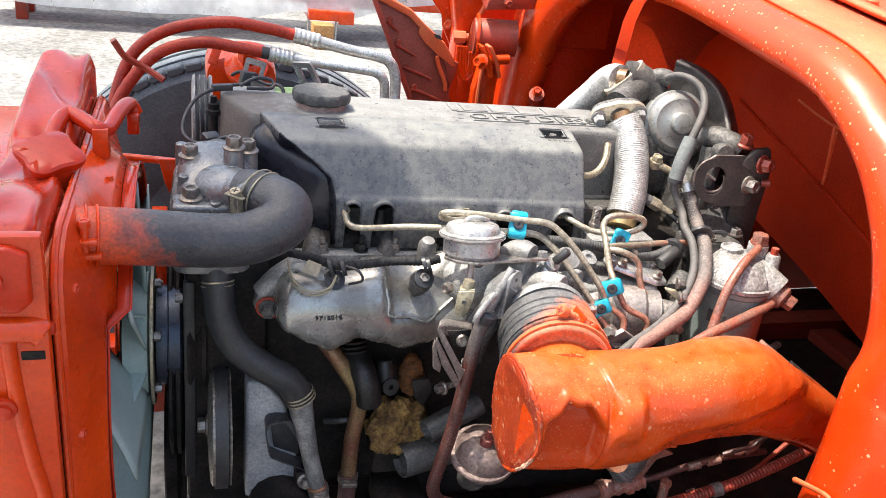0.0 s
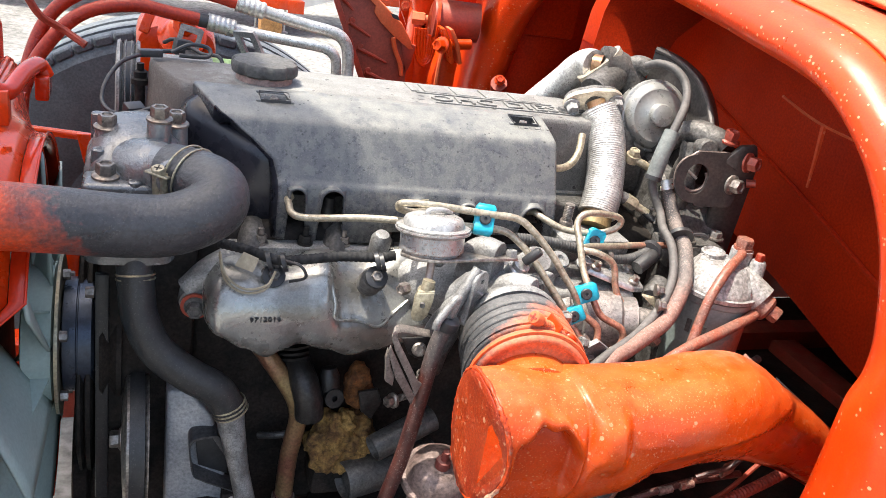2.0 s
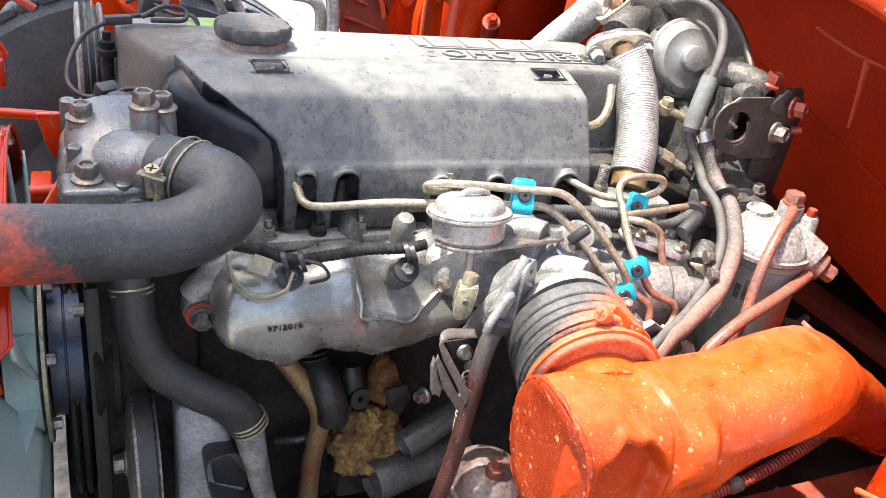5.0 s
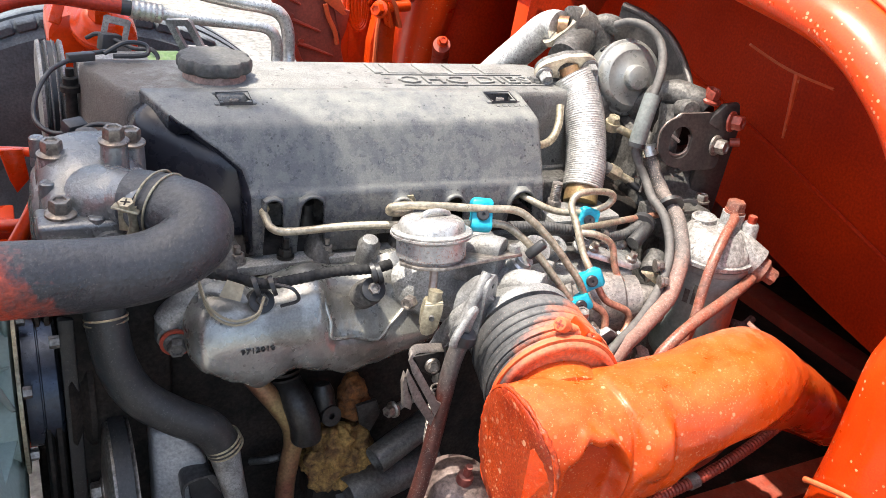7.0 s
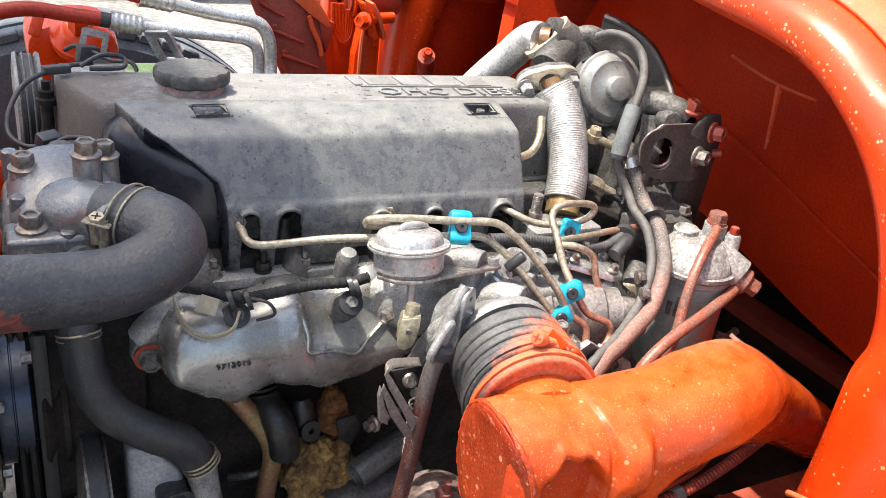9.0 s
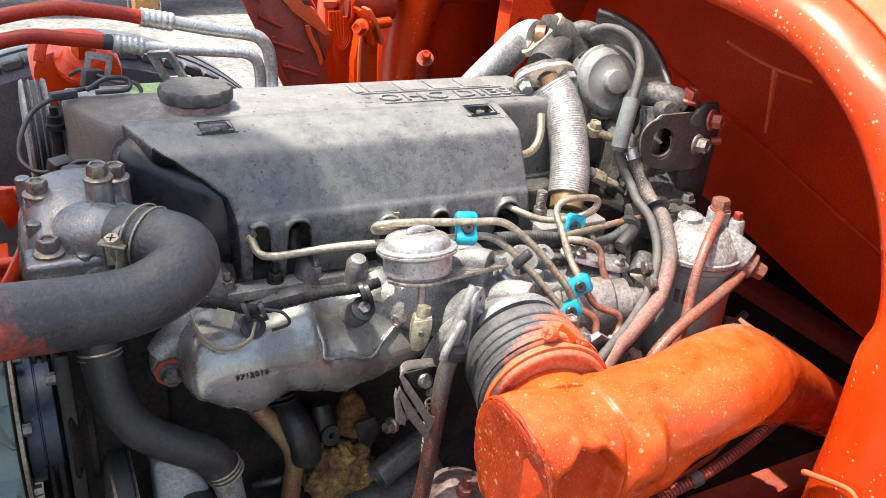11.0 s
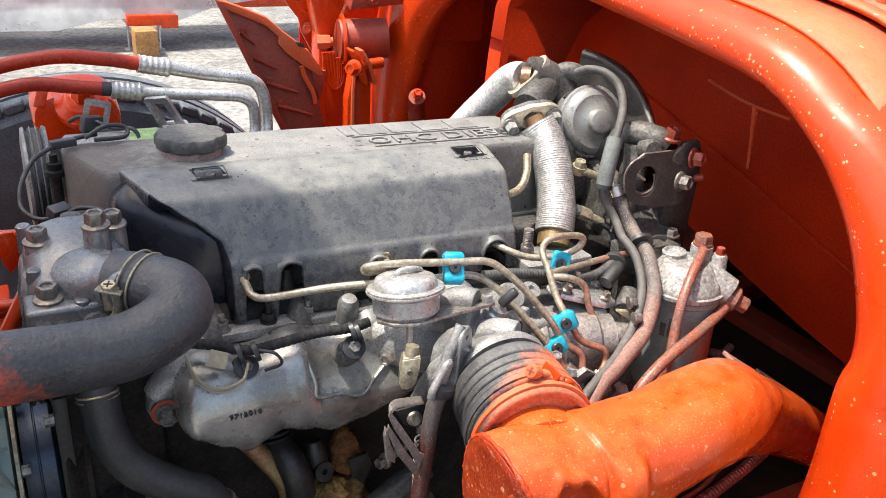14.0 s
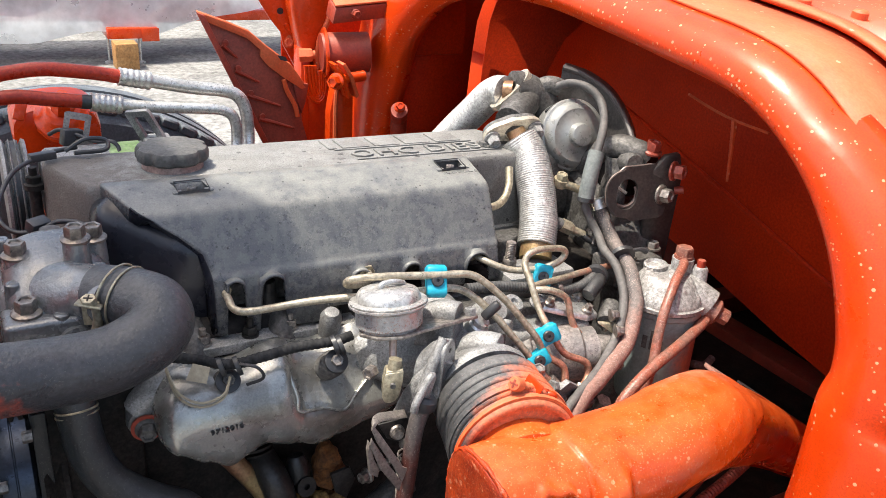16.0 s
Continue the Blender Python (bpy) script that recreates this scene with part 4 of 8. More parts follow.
# ---- intake manifold ----
def intake_manifold():
    t = thing("intake_manifold", (0.27, 1.03, 0.92), "grimy cast aluminium intake manifold with a casting number", "intake manifold")
    low = [(0.13, 0.972), (0.148, 0.956), (0.182, 0.938), (0.209, 0.924), (0.228, 0.934), (0.247, 0.944), (0.28, 0.934), (0.315, 0.922), (0.35, 0.929), (0.386, 0.938), (0.43, 0.95)]

    def low_z(x):
        for (xa, za), (xb, zb) in zip(low, low[1:]):
            if xa <= x <= xb:
                f = (x - xa) / (xb - xa)
                f = f * f * (3 - 2 * f)
                return za + (zb - za) * f
        return low[-1][1]

    def shoulder(y0, zt, s):
        """Upright up to the number on the front half, sloping back on the rear half."""
        return [(y0, 0.992 - 0.018 * s), (y0 + 0.006 + 0.006 * s, 1.008 - 0.020 * s), (y0 + 0.02 + 0.008 * s, zt - 0.022 * s), (y0 + 0.040, zt + 0.008 - 0.012 * s)]
    secs = []
    for i in range(46):
        x = 0.132 + i * 0.30 / 45
        e = min(1.0, (x - 0.132) / 0.022)
        e = math.sqrt(max(0.02, 1 - (1 - e) ** 2))
        lump = 0.006 * math.cos((x - 0.17) * 2 * math.pi / 0.105)
        drop = 0.016 / (1 + math.exp(-(x - 0.287) / 0.002))          # the right half is set back behind a step
        zb = low_z(x)
        y0 = 0.985 + (1 - e) * 0.03 + 0.03 * max(0, (x - 0.30)) + 0.35 * drop * 0.5
        zt = 1.026 + (x - 0.14) * 0.05 + lump * 0.6
        zm = (zb + 1.0) / 2
        pts = [(1.115, zb + 0.01), (1.03, zb - 0.002), (y0 + 0.014, zb), (y0 + 0.003, zb + 0.010), (y0, zm), *shoulder(y0, zt, drop / 0.016), (1.056, zt + 0.010 + lump), (1.072, zt + 0.004), (1.082, zt - 0.012), (1.115, zt - 0.014)]
        secs.append([(x, y, z if e > 0.99 else zm + (z - zm) * (0.55 + 0.45 * e)) for y, z in pts])
    bm = loft(secs)
    part("body", rough_up(bm, 0.0012, 60), alu_smooth, t, angle=55, sub=1)
    part("casting_edge", tube([(0.281, 1.035, 1.046), (0.284, 1.010, 1.024), (0.288, 0.995, 1.003), (0.2895, 0.989, 0.986), (0.318, 0.990, 0.982), (0.345, 0.989, 0.974), (0.366, 0.998, 0.990), (0.392, 1.010, 1.007)], 0.0022, 8, 6), alu_smooth, t)
    words("9712016", (0.184, 0.9843, 0.9855), (1, 0.0, 0.02), (0, -0.02, 1), 0.0062, black, t, "casting_number", 0.0012, wide=1.25)
    # lug with a big bolt at the front end
    part("lug", lathe([(0.021, -0.05), (0.022, -0.01), (0.019, -0.002), (0, -0.002)], (0.126, 1.036, 0.982), (-0.15, -1, -0.1), 28), alu, t)
    part("lug_arm", tube([(0.118, 1.05, 0.995), (0.14, 1.05, 1.02), (0.17, 1.06, 1.035)], 0.016, 12, 4), alu, t)
    part("washer", lathe([(0.0175, 0), (0.0175, 0.003), (0, 0.003)], (0.126, 1.034, 0.981), (-0.15, -1, -0.1), 24), paint_red, t)
    bolt(t, (0.126, 1.031, 0.9805), (-0.15, -1, -0.1), 0.018, 0.011, mat=alu_dark)
    for at in ((0.212, 1.015, 1.030), (0.331, 0.99, 1.042)):
        part("bolt_boss", lathe([(0.016, -0.03), (0.016, -0.004), (0.013, 0.0), (0, 0)], at, (0, -0.75, 0.65), 24), alu_dark, t)
        bolt(t, at, (0, -0.75, 0.65), 0.013, 0.012, mat=alu_dark if at[0] < 0.3 else steel)
    part("flange_shelf", rough_up(box((0.165, 1.076, 1.026), (0.60, 1.130, 1.040), 0.003), 0.0008, 60), alu, t, "pale dusty flange shelf")
    for k, x in enumerate((0.205, 0.262, 0.312, 0.372, 0.430, 0.505)):
        part("flange_nut", join(lathe([(0.0105, 0), (0.0105, 0.003), (0, 0.003)], (x, 1.090, 1.040), n=20), hex_bm(0.015, 0.010, (x, 1.090, 1.0425), (0, -0.1, 1)), lathe([(0.0042, 0.010), (0.0042, 0.018 + 0.004 * (k % 2)), (0, 0.019 + 0.004 * (k % 2))], (x, 1.090, 1.0425), n=12)), grime_soft if k % 2 else steel, t)
    # runners up to the head
    for x in (0.19, 0.30, 0.41):
        part("runner", tube([(x, 1.08, 1.02), (x + 0.005, 1.10, 1.042), (x + 0.01, 1.13, 1.048)], 0.017, 16, 4), alu_dark, t)
    for x in (0.352,):
        part("cast_knob", lathe([(0.013, -0.03), (0.0135, 0.004), (0.009, 0.012), (0, 0.014)], (x, 1.055, 1.062), (0, -0.3, 1), 18), alu, t)
    return t


intake_manifold()


def throttle_casting():
    t = thing("intake_horn", (0.48, 0.98, 0.98), "grey cast aluminium intake horn with ribs and bosses", "engine part")
    way = Vector((-0.10, -0.97, -0.12)).normalized()
    part("horn", rough_up(lathe([(0.034, -0.16), (0.036, -0.12), (0.038, -0.07), (0.042, -0.035), (0.052, -0.016), (0.0625, -0.006), (0.0625, -0.002), (0.0625, 0.006), (0.05, 0.006)], (0.478, 0.895, 1.022), way, 44), 0.0015, 40), alu, t, angle=60)
    part("neck", rough_up(tube([(0.395, 1.045, 1.012), (0.43, 1.0, 1.022), (0.475, 0.95, 1.025)], lambda f: 0.034 + 0.006 * f, 28, 6), 0.002, 40), alu, t, angle=60)
    # darker metal than the horn: shade between the lugs is in the colour
    part("bridge", rough_up(box((0.42, 1.02, 1.00), (0.66, 1.10, 1.040), 0.012, 3), 0.003, 40), alu_dark, t, angle=60)

    def lug(at, r, long, fall=0.02, hole=0.0):
        """A cast ear with a round top; its flat end looks along the engine and it runs back into the casting."""
        way = Vector((0.62, -0.77, -0.10)).normalized()
        side, at = way.cross(Vector((0, 0, 1))).normalized(), Vector(at)
        secs = []
        for f, grow in ((0.0, 0.93), (0.05, 1.0), (0.35, 1.04), (0.7, 1.12), (1.0, 1.2)):
            c = at - way * long * f + Vector((0, 0, -fall * f * f))
            ring = [c + side * r * grow * math.cos(a) + Vector((0, 0, r * grow * math.sin(a))) for a in (math.pi * k / 10 for k in range(11))]
            secs.append(ring + [c - side * r * grow * 1.5 + Vector((0, 0, -0.045)), c + side * r * grow * 1.5 + Vector((0, 0, -0.045))])
        part("lug", rough_up(loft(secs), 0.0006, 120), alu, t, angle=35)
        if hole:
            part("lug_hole", lathe([(hole, 0), (hole, 0.0008), (0, 0.0008)], at + way * 0.0002 + Vector((0, 0, 0.004)), way, 14), black, t)
    lug((0.430, 0.898, 1.082), 0.0165, 0.034, 0.03, 0.0026)
    lug((0.472, 0.953, 1.094), 0.0160, 0.045)
    lug((0.501, 0.906, 1.068), 0.0175, 0.045)
    lug((0.556, 0.965, 1.048), 0.0150, 0.05)
    part("pale_rib", tube([(0.385, 0.885, 1.035), (0.398, 0.890, 1.058), (0.412, 0.897, 1.082), (0.424, 0.903, 1.100)], lambda f: 0.008 - 0.002 * f, 12, 5), alu, t)
    part("fin", rough_up(tube([(0.424, 0.902, 1.078), (0.410, 0.905, 1.058), (0.395, 0.91, 1.032), (0.385, 0.92, 1.0)], lambda f: 0.014 - 0.004 * f, 14, 5), 0.001, 90), alu, t)
    part("gate_rib", tube([(0.405, 0.91, 1.0), (0.43, 0.92, 1.03), (0.452, 0.928, 1.058)], 0.008, 10, 4), alu, t)
    part("boss", lathe([(0.021, -0.03), (0.019, -0.004), (0.017, 0), (0, 0)], (0.545, 0.985, 1.075), (0.2, -0.6, 0.8), 28), alu, t)
    part("boss", lathe([(0.015, -0.03), (0.014, -0.003), (0.012, 0), (0.006, 0), (0.005, -0.004), (0, -0.004)], (0.585, 1.0, 1.068), (0.2, -0.5, 0.85), 24), alu, t)
    part("sensor_boss", lathe([(0.014, -0.03), (0.014, 0), (0.011, 0.002), (0.011, 0.008), (0.006, 0.009), (0, 0.009)], (0.503, 0.957, 1.074), (0.25, -0.4, 0.87), 22), alu_bright, t)
    part("rubber_cap", lathe([(0.0055, 0), (0.0062, 0.002), (0.0062, 0.022), (0.005, 0.025), (0, 0.025)], (0.506, 0.951, 1.086), (0.55, -0.3, 0.75), 20), black, t)
    part("flange_arm", tube([(0.441, 0.925, 1.052), (0.418, 0.915, 1.03), (0.398, 0.91, 0.99), (0.392, 0.91, 0.96)], 0.012, 12, 5), alu_dark, t)
    for at in ((0.405, 0.985, 1.072), (0.62, 1.0, 1.060)):
        bolt(t, at, (0.1, -0.5, 0.85), 0.014, 0.009, mat=alu)
    return t




throttle_casting()


# ---- vacuum actuator ----
def vacuum_actuator():
    x, y = 0.388, 0.972
    t = thing("vacuum_actuator", (x, y, 1.084), "galvanised round vacuum actuator can with orange tinted wall and a rod", "vacuum actuator")
    up = Vector((0, 0.20, 0.98)).normalized()
    side = Vector((1, 0, 0))
    deep = up.cross(side)
    base = Vector((x, y - 0.006, 1.0905))
    part("lower_can", lathe([(0.033, -0.001), (0.0355, 0.0), (0.0365, 0.0025), (0.0385, 0.004), (0.0385, 0.0225), (0.044, 0.0255), (0.0455, 0.027), (0.0455, 0.029), (0.04, 0.0305), (0, 0.0305)], base, up, 56), silver, t)
    part("dome", lathe([(0.0445, 0), (0.0445, 0.0015), (0.0375, 0.003), (0.0365, 0.008), (0.034, 0.0125), (0.029, 0.0148), (0.012, 0.0160), (0, 0.0160)], base + up * 0.0300, up, 56), silver_plain, t)
    top = base + up * 0.0455
    part("top_clip", tube([top + side * -0.010, top + side * -0.006 + up * 0.005, top + side * 0.010 + up * 0.0055, top + side * 0.022 + up * 0.001 + deep * 0.004], 0.0034, 10, 5), silver_plain, t)
    outline = [(-0.040, -0.006), (-0.030, -0.030), (-0.004, -0.042), (0.030, -0.034), (0.104, -0.024), (0.110, -0.008), (0.030, 0.020), (-0.03, 0.020)]
    part("mount_plate", prism([base - up * 0.004 + side * a + deep * b for a, b in outline], up * 0.0038, 0.001), steel, t)
    part("nut", hex_bm(0.013, 0.008, base + side * 0.098 - deep * 0.016, up), alu, t)
    part("rod", tube([(x - 0.005, y - 0.026, 1.090), (x - 0.009, y - 0.036, 1.066), (x - 0.013, y - 0.046, 1.050)], 0.0048, 12, 3), zinc_pink, t)
    cheek = [(-0.010, 0.016), (0.010, 0.016), (0.011, 0.004), (0.0095, -0.012), (0.006, -0.018), (0.0, -0.020), (-0.006, -0.018), (-0.0095, -0.012), (-0.011, 0.004)]
    mid = Vector((x - 0.020, y - 0.058, 1.050))
    across, tall, off = Vector((0.92, -0.30, 0.12)).normalized(), Vector((0.18, 0.12, 0.97)).normalized(), Vector((0.35, 0.93, 0.0)).normalized()
    fork = [prism([mid + across * p + tall * q + off * d for p, q in cheek], off * 0.003, 0.0008) for d in (-0.008, 0.006)]
    fork.append(box((-0.0095, -0.0075, 0.013), (0.0095, 0.0085, 0.018), 0.001, m=Matrix.Translation(mid) @ Matrix((across, off, tall)).transposed().to_4x4()))
    fork.append(tube([mid + tall * 0.016, mid + tall * 0.028], 0.0075, 16, 2))
    clevis = part("clevis", join(*fork), zinc, t, "zinc plated forked clevis")
    part("pin", lathe([(0.003, 0), (0.003, 0.004), (0, 0.004)], mid - off * 0.008 + tall * 0.002, -off, 12), alu_dark, clevis)
    part("lock_nut", hex_bm(0.013, 0.012, (x - 0.038, y - 0.046, 1.063), (-0.7, -0.5, 0.1)), steel, clevis)
    return t


silver_plain = material("galvanised_dome", (0.52, 0.51, 0.49), (0.40, 0.385, 0.36), rough=0.32, metal=0.5, scale=40, grain=0.3, bump=0.1, speckle=((0.20, 0.165, 0.14), 0.10))
zinc_pink = material("plated_plate_pinkish", (0.42, 0.33, 0.28), (0.36, 0.27, 0.23), rough=0.4, metal=0.4, scale=30)
vacuum_actuator()


# ---- injection pipes with blue clips ----
PIPES = [
    [(0.235, 1.112, 1.1), (0.236, 1.088, 1.096), (0.237, 1.066, 1.0925), (0.255, 1.056, 1.091), (0.32, 1.035, 1.102), (0.376, 1.012, 1.109), (0.444, 0.993, 1.113), (0.485, 0.985, 1.112), (0.508, 0.975, 1.099), (0.525, 0.962, 1.082), (0.543, 0.948, 1.059), (0.563, 0.935, 1.033), (0.577, 0.926, 1.011), (0.593, 0.915, 0.993)],
    [(0.418, 1.1, 1.1), (0.409, 1.07, 1.1), (0.381, 1.043, 1.109), (0.358, 1.022, 1.123), (0.361, 1.011, 1.134), (0.4, 1, 1.136), (0.458, 0.988, 1.133), (0.498, 0.98, 1.131), (0.52, 0.972, 1.118), (0.545, 0.957, 1.093), (0.564, 0.945, 1.068), (0.575, 0.937, 1.053), (0.591, 0.93, 1.026), (0.613, 0.92, 1.008), (0.611, 0.91, 0.983)],
    [(0.567, 1.104, 1.101), (0.58, 1.07, 1.097), (0.608, 1.05, 1.088), (0.643, 1.037, 1.089), (0.67, 1.031, 1.097), (0.681, 1.03, 1.11), (0.667, 1.03, 1.119), (0.623, 1.025, 1.123), (0.608, 1.02, 1.111), (0.606, 1, 1.093), (0.606, 0.975, 1.065), (0.608, 0.955, 1.049), (0.614, 0.945, 1.034), (0.625, 0.935, 1.017), (0.652, 0.925, 1.004), (0.655, 0.92, 0.988), (0.64, 0.912, 0.973)],
    [(0.8, 1.05, 1.07), (0.778, 1.04, 1.072), (0.725, 1.03, 1.076), (0.67, 1.02, 1.078), (0.627, 1.01, 1.081), (0.612, 1, 1.081), (0.631, 0.99, 1.081), (0.656, 0.985, 1.067), (0.662, 0.975, 1.038), (0.671, 0.965, 1.02), (0.7, 0.95, 0.997), (0.719, 0.94, 0.978)],
]


def injection_pipes():
    for path in PIPES:
        t = thing("injection_pipe", path[0], "thin bent steel diesel injection pipe, pinkish towards the pump", "fuel pipe", "injection pipes")
        part("pipe", tube(path, 0.0046, 12, 8), pipe_mat, t)
        way = Vector(path[0]) - Vector(path[1])
        part("union_nut", hex_bm(0.017, 0.012, Vector(path[0]) - way * 0.45, way), zinc, t)
        end = Vector(path[-1]) - Vector(path[-2])
        part("pump_nut", hex_bm(0.016, 0.014, Vector(path[-1]) - end.normalized() * 0.006, end), steel, t)


injection_pipes()


def pipe_clip(at, along, face, gap, size=0.0135):
    """A blue two-part clip round two pipes with a black screw."""
    along, face = Vector(along).normalized(), Vector(face)
    face = (face - along * face.dot(along)).normalized()
    side = along.cross(face)
    t = thing("pipe_clip", at, "bright blue plastic clip with a black cross screw on the pipes", "pipe clip", "pipe clips")
    m = Matrix((along, side, face)).transposed().to_4x4()
    m.translation = Vector(at)
    half = gap / 2 + 0.0075
    secs = []
    for k in range(-8, 9):
        y = half * k / 8
        d = min(abs(abs(y) - gap / 2), 0.008)
        back = 0.004 + math.sqrt(max(0, 0.0078 ** 2 - d * d)) * 0.62
        h = (0.0085 if abs(k) < 7 else 0.0070 if abs(k) == 7 else 0.0045) - 0.0012 * (abs(k) < 4)
        w = size / 2 * (1.0 if abs(k) < 7 else 0.95 if abs(k) == 7 else 0.8)
        secs.append([m @ Vector(p) for p in ((-w, y, -back), (-w, y, h - 0.001), (-w * 0.86, y, h), (w * 0.86, y, h), (w, y, h - 0.001), (w, y, -back))])
    part("body", loft(secs), blue, t, angle=50)
    part("screw", lathe([(0.0072, 0.001), (0.0072, 0.0045), (0.0060, 0.0058), (0.0022, 0.0058), (0.0018, 0.0035), (0, 0.0035)], m @ Vector((0, 0, 0.0055)), face, 18), black, t)
    return t


pipe_clip((0.4595, 0.991, 1.1235), (0.95, -0.28, -0.05), (-0.42, -0.75, 0.5), 0.024, 0.024)
pipe_clip((0.644, 1.027, 1.081), (0.85, -0.45, -0.20), (-0.42, -0.75, 0.5), 0.020, 0.024)
pipe_clip((0.595, 0.940, 1.048), (0.30, -0.42, -0.85), (-0.35, -0.75, 0.55), 0.018, 0.022)
pipe_clip((0.578, 0.930, 1.022), (0.40, -0.40, -0.80), (-0.35, -0.75, 0.55), 0.016, 0.020)


def injection_pump():
    t = thing("injection_pump", (0.66, 0.97, 0.95), "pinkish silver diesel injection pump with round head", "fuel pump")
    part("body", lathe([(0.036, 0), (0.040, 0.006), (0.040, 0.03), (0.037, 0.033), (0.037, 0.05), (0.041, 0.053), (0.041, 0.10), (0.034, 0.105), (0.034, 0.125), (0.022, 0.13), (0.02, 0.15), (0, 0.15)], (0.575, 1.0, 0.985), (0.95, -0.3, 0.05), 40), pump_mat, t)
    part("governor", rough_up(box((0.56, 0.975, 0.99), (0.70, 1.06, 1.030), 0.01, 3), 0.0015, 50), alu, t)
    part("head", lathe([(0.026, -0.02), (0.029, -0.004), (0.029, 0.006), (0.022, 0.011), (0.019, 0.009), (0.017, 0.014), (0.013, 0.014), (0.012, 0.004), (0, 0.004)], (0.660, 0.958, 0.996), (0.0, -0.85, 0.45), 32), pump_brass, t, "brownish brass pump cap")
    for k in range(6):
        a = k * math.pi / 3 + 0.3
        bolt(t, Vector((0.715, 0.955, 1.005)) + 0.038 * Vector((0.2 * math.cos(a), 0.6 * math.cos(a), math.sin(a))), (0.95, -0.3, 0.05), 0.011, 0.008)
    part("lever", prism([(0.70, 0.965, 1.03), (0.735, 0.955, 1.025), (0.745, 0.95, 1.005), (0.735, 0.948, 1.0), (0.72, 0.955, 1.015)], (0.0, 0.004, 0.003), 0.001), zinc, t)
    part("top_cover", rough_up(prism([(0.625, 0.995, 1.048), (0.69, 0.975, 1.030), (0.712, 0.982, 1.026), (0.715, 1.03, 1.034), (0.64, 1.05, 1.052)], (0.002, 0.002, 0.008), 0.002), 0.0006, 80), alu_bright, t)
    for at in ((0.640, 0.999, 1.056), (0.695, 0.985, 1.042), (0.705, 1.02, 1.044)):
        bolt(t, at, (0.2, -0.2, 0.95), 0.010, 0.007)
    part("banjo_elbow", tube([(0.705, 1.0, 1.055), (0.728, 1.01, 1.066), (0.745, 1.03, 1.062), (0.75, 1.05, 1.05)], 0.010, 14, 5), rubber, t)
    part("stop_solenoid", lathe([(0.0, 0), (0.014, 0.001), (0.016, 0.004), (0.016, 0.034), (0, 0.034)], (0.722, 0.972, 1.022), (0.55, 0.55, 0.25), 24), alu_dark, t)
    part("adjuster", join(tube([(0.60, 0.905, 0.992), (0.578, 0.896, 1.002)], 0.006, 10, 2), hex_bm(0.014, 0.009, (0.585, 0.899, 0.999), (-0.8, -0.3, 0.4))), alu, t)
    part("bracket", prism([(0.575, 0.895, 0.985), (0.60, 0.888, 1.008), (0.625, 0.895, 0.99), (0.615, 0.90, 0.965)], (0.0, 0.01, 0.0), 0.002), alu, t)
    for at in ((0.594, 0.897, 0.985), (0.636, 0.893, 0.972), (0.665, 0.893, 0.962)):
        part("delivery_valve", hex_bm(0.018, 0.016, at, (-0.1, 0.4, -0.9)), steel, t)
    return t


pump_brass = material("pump_cap_brown_brass", (0.34, 0.21, 0.13), (0.25, 0.15, 0.10), rough=0.35, metal=0.5, scale=40, grain=0.3, bump=0.15)
pump_mat = material("pump_casting_pink", (0.30, 0.265, 0.245), (0.20, 0.185, 0.175), rough=0.42, metal=0.35, scale=30, grain=0.35, bump=0.3, speckle=((0.06, 0.055, 0.05), 0.06))
injection_pump()


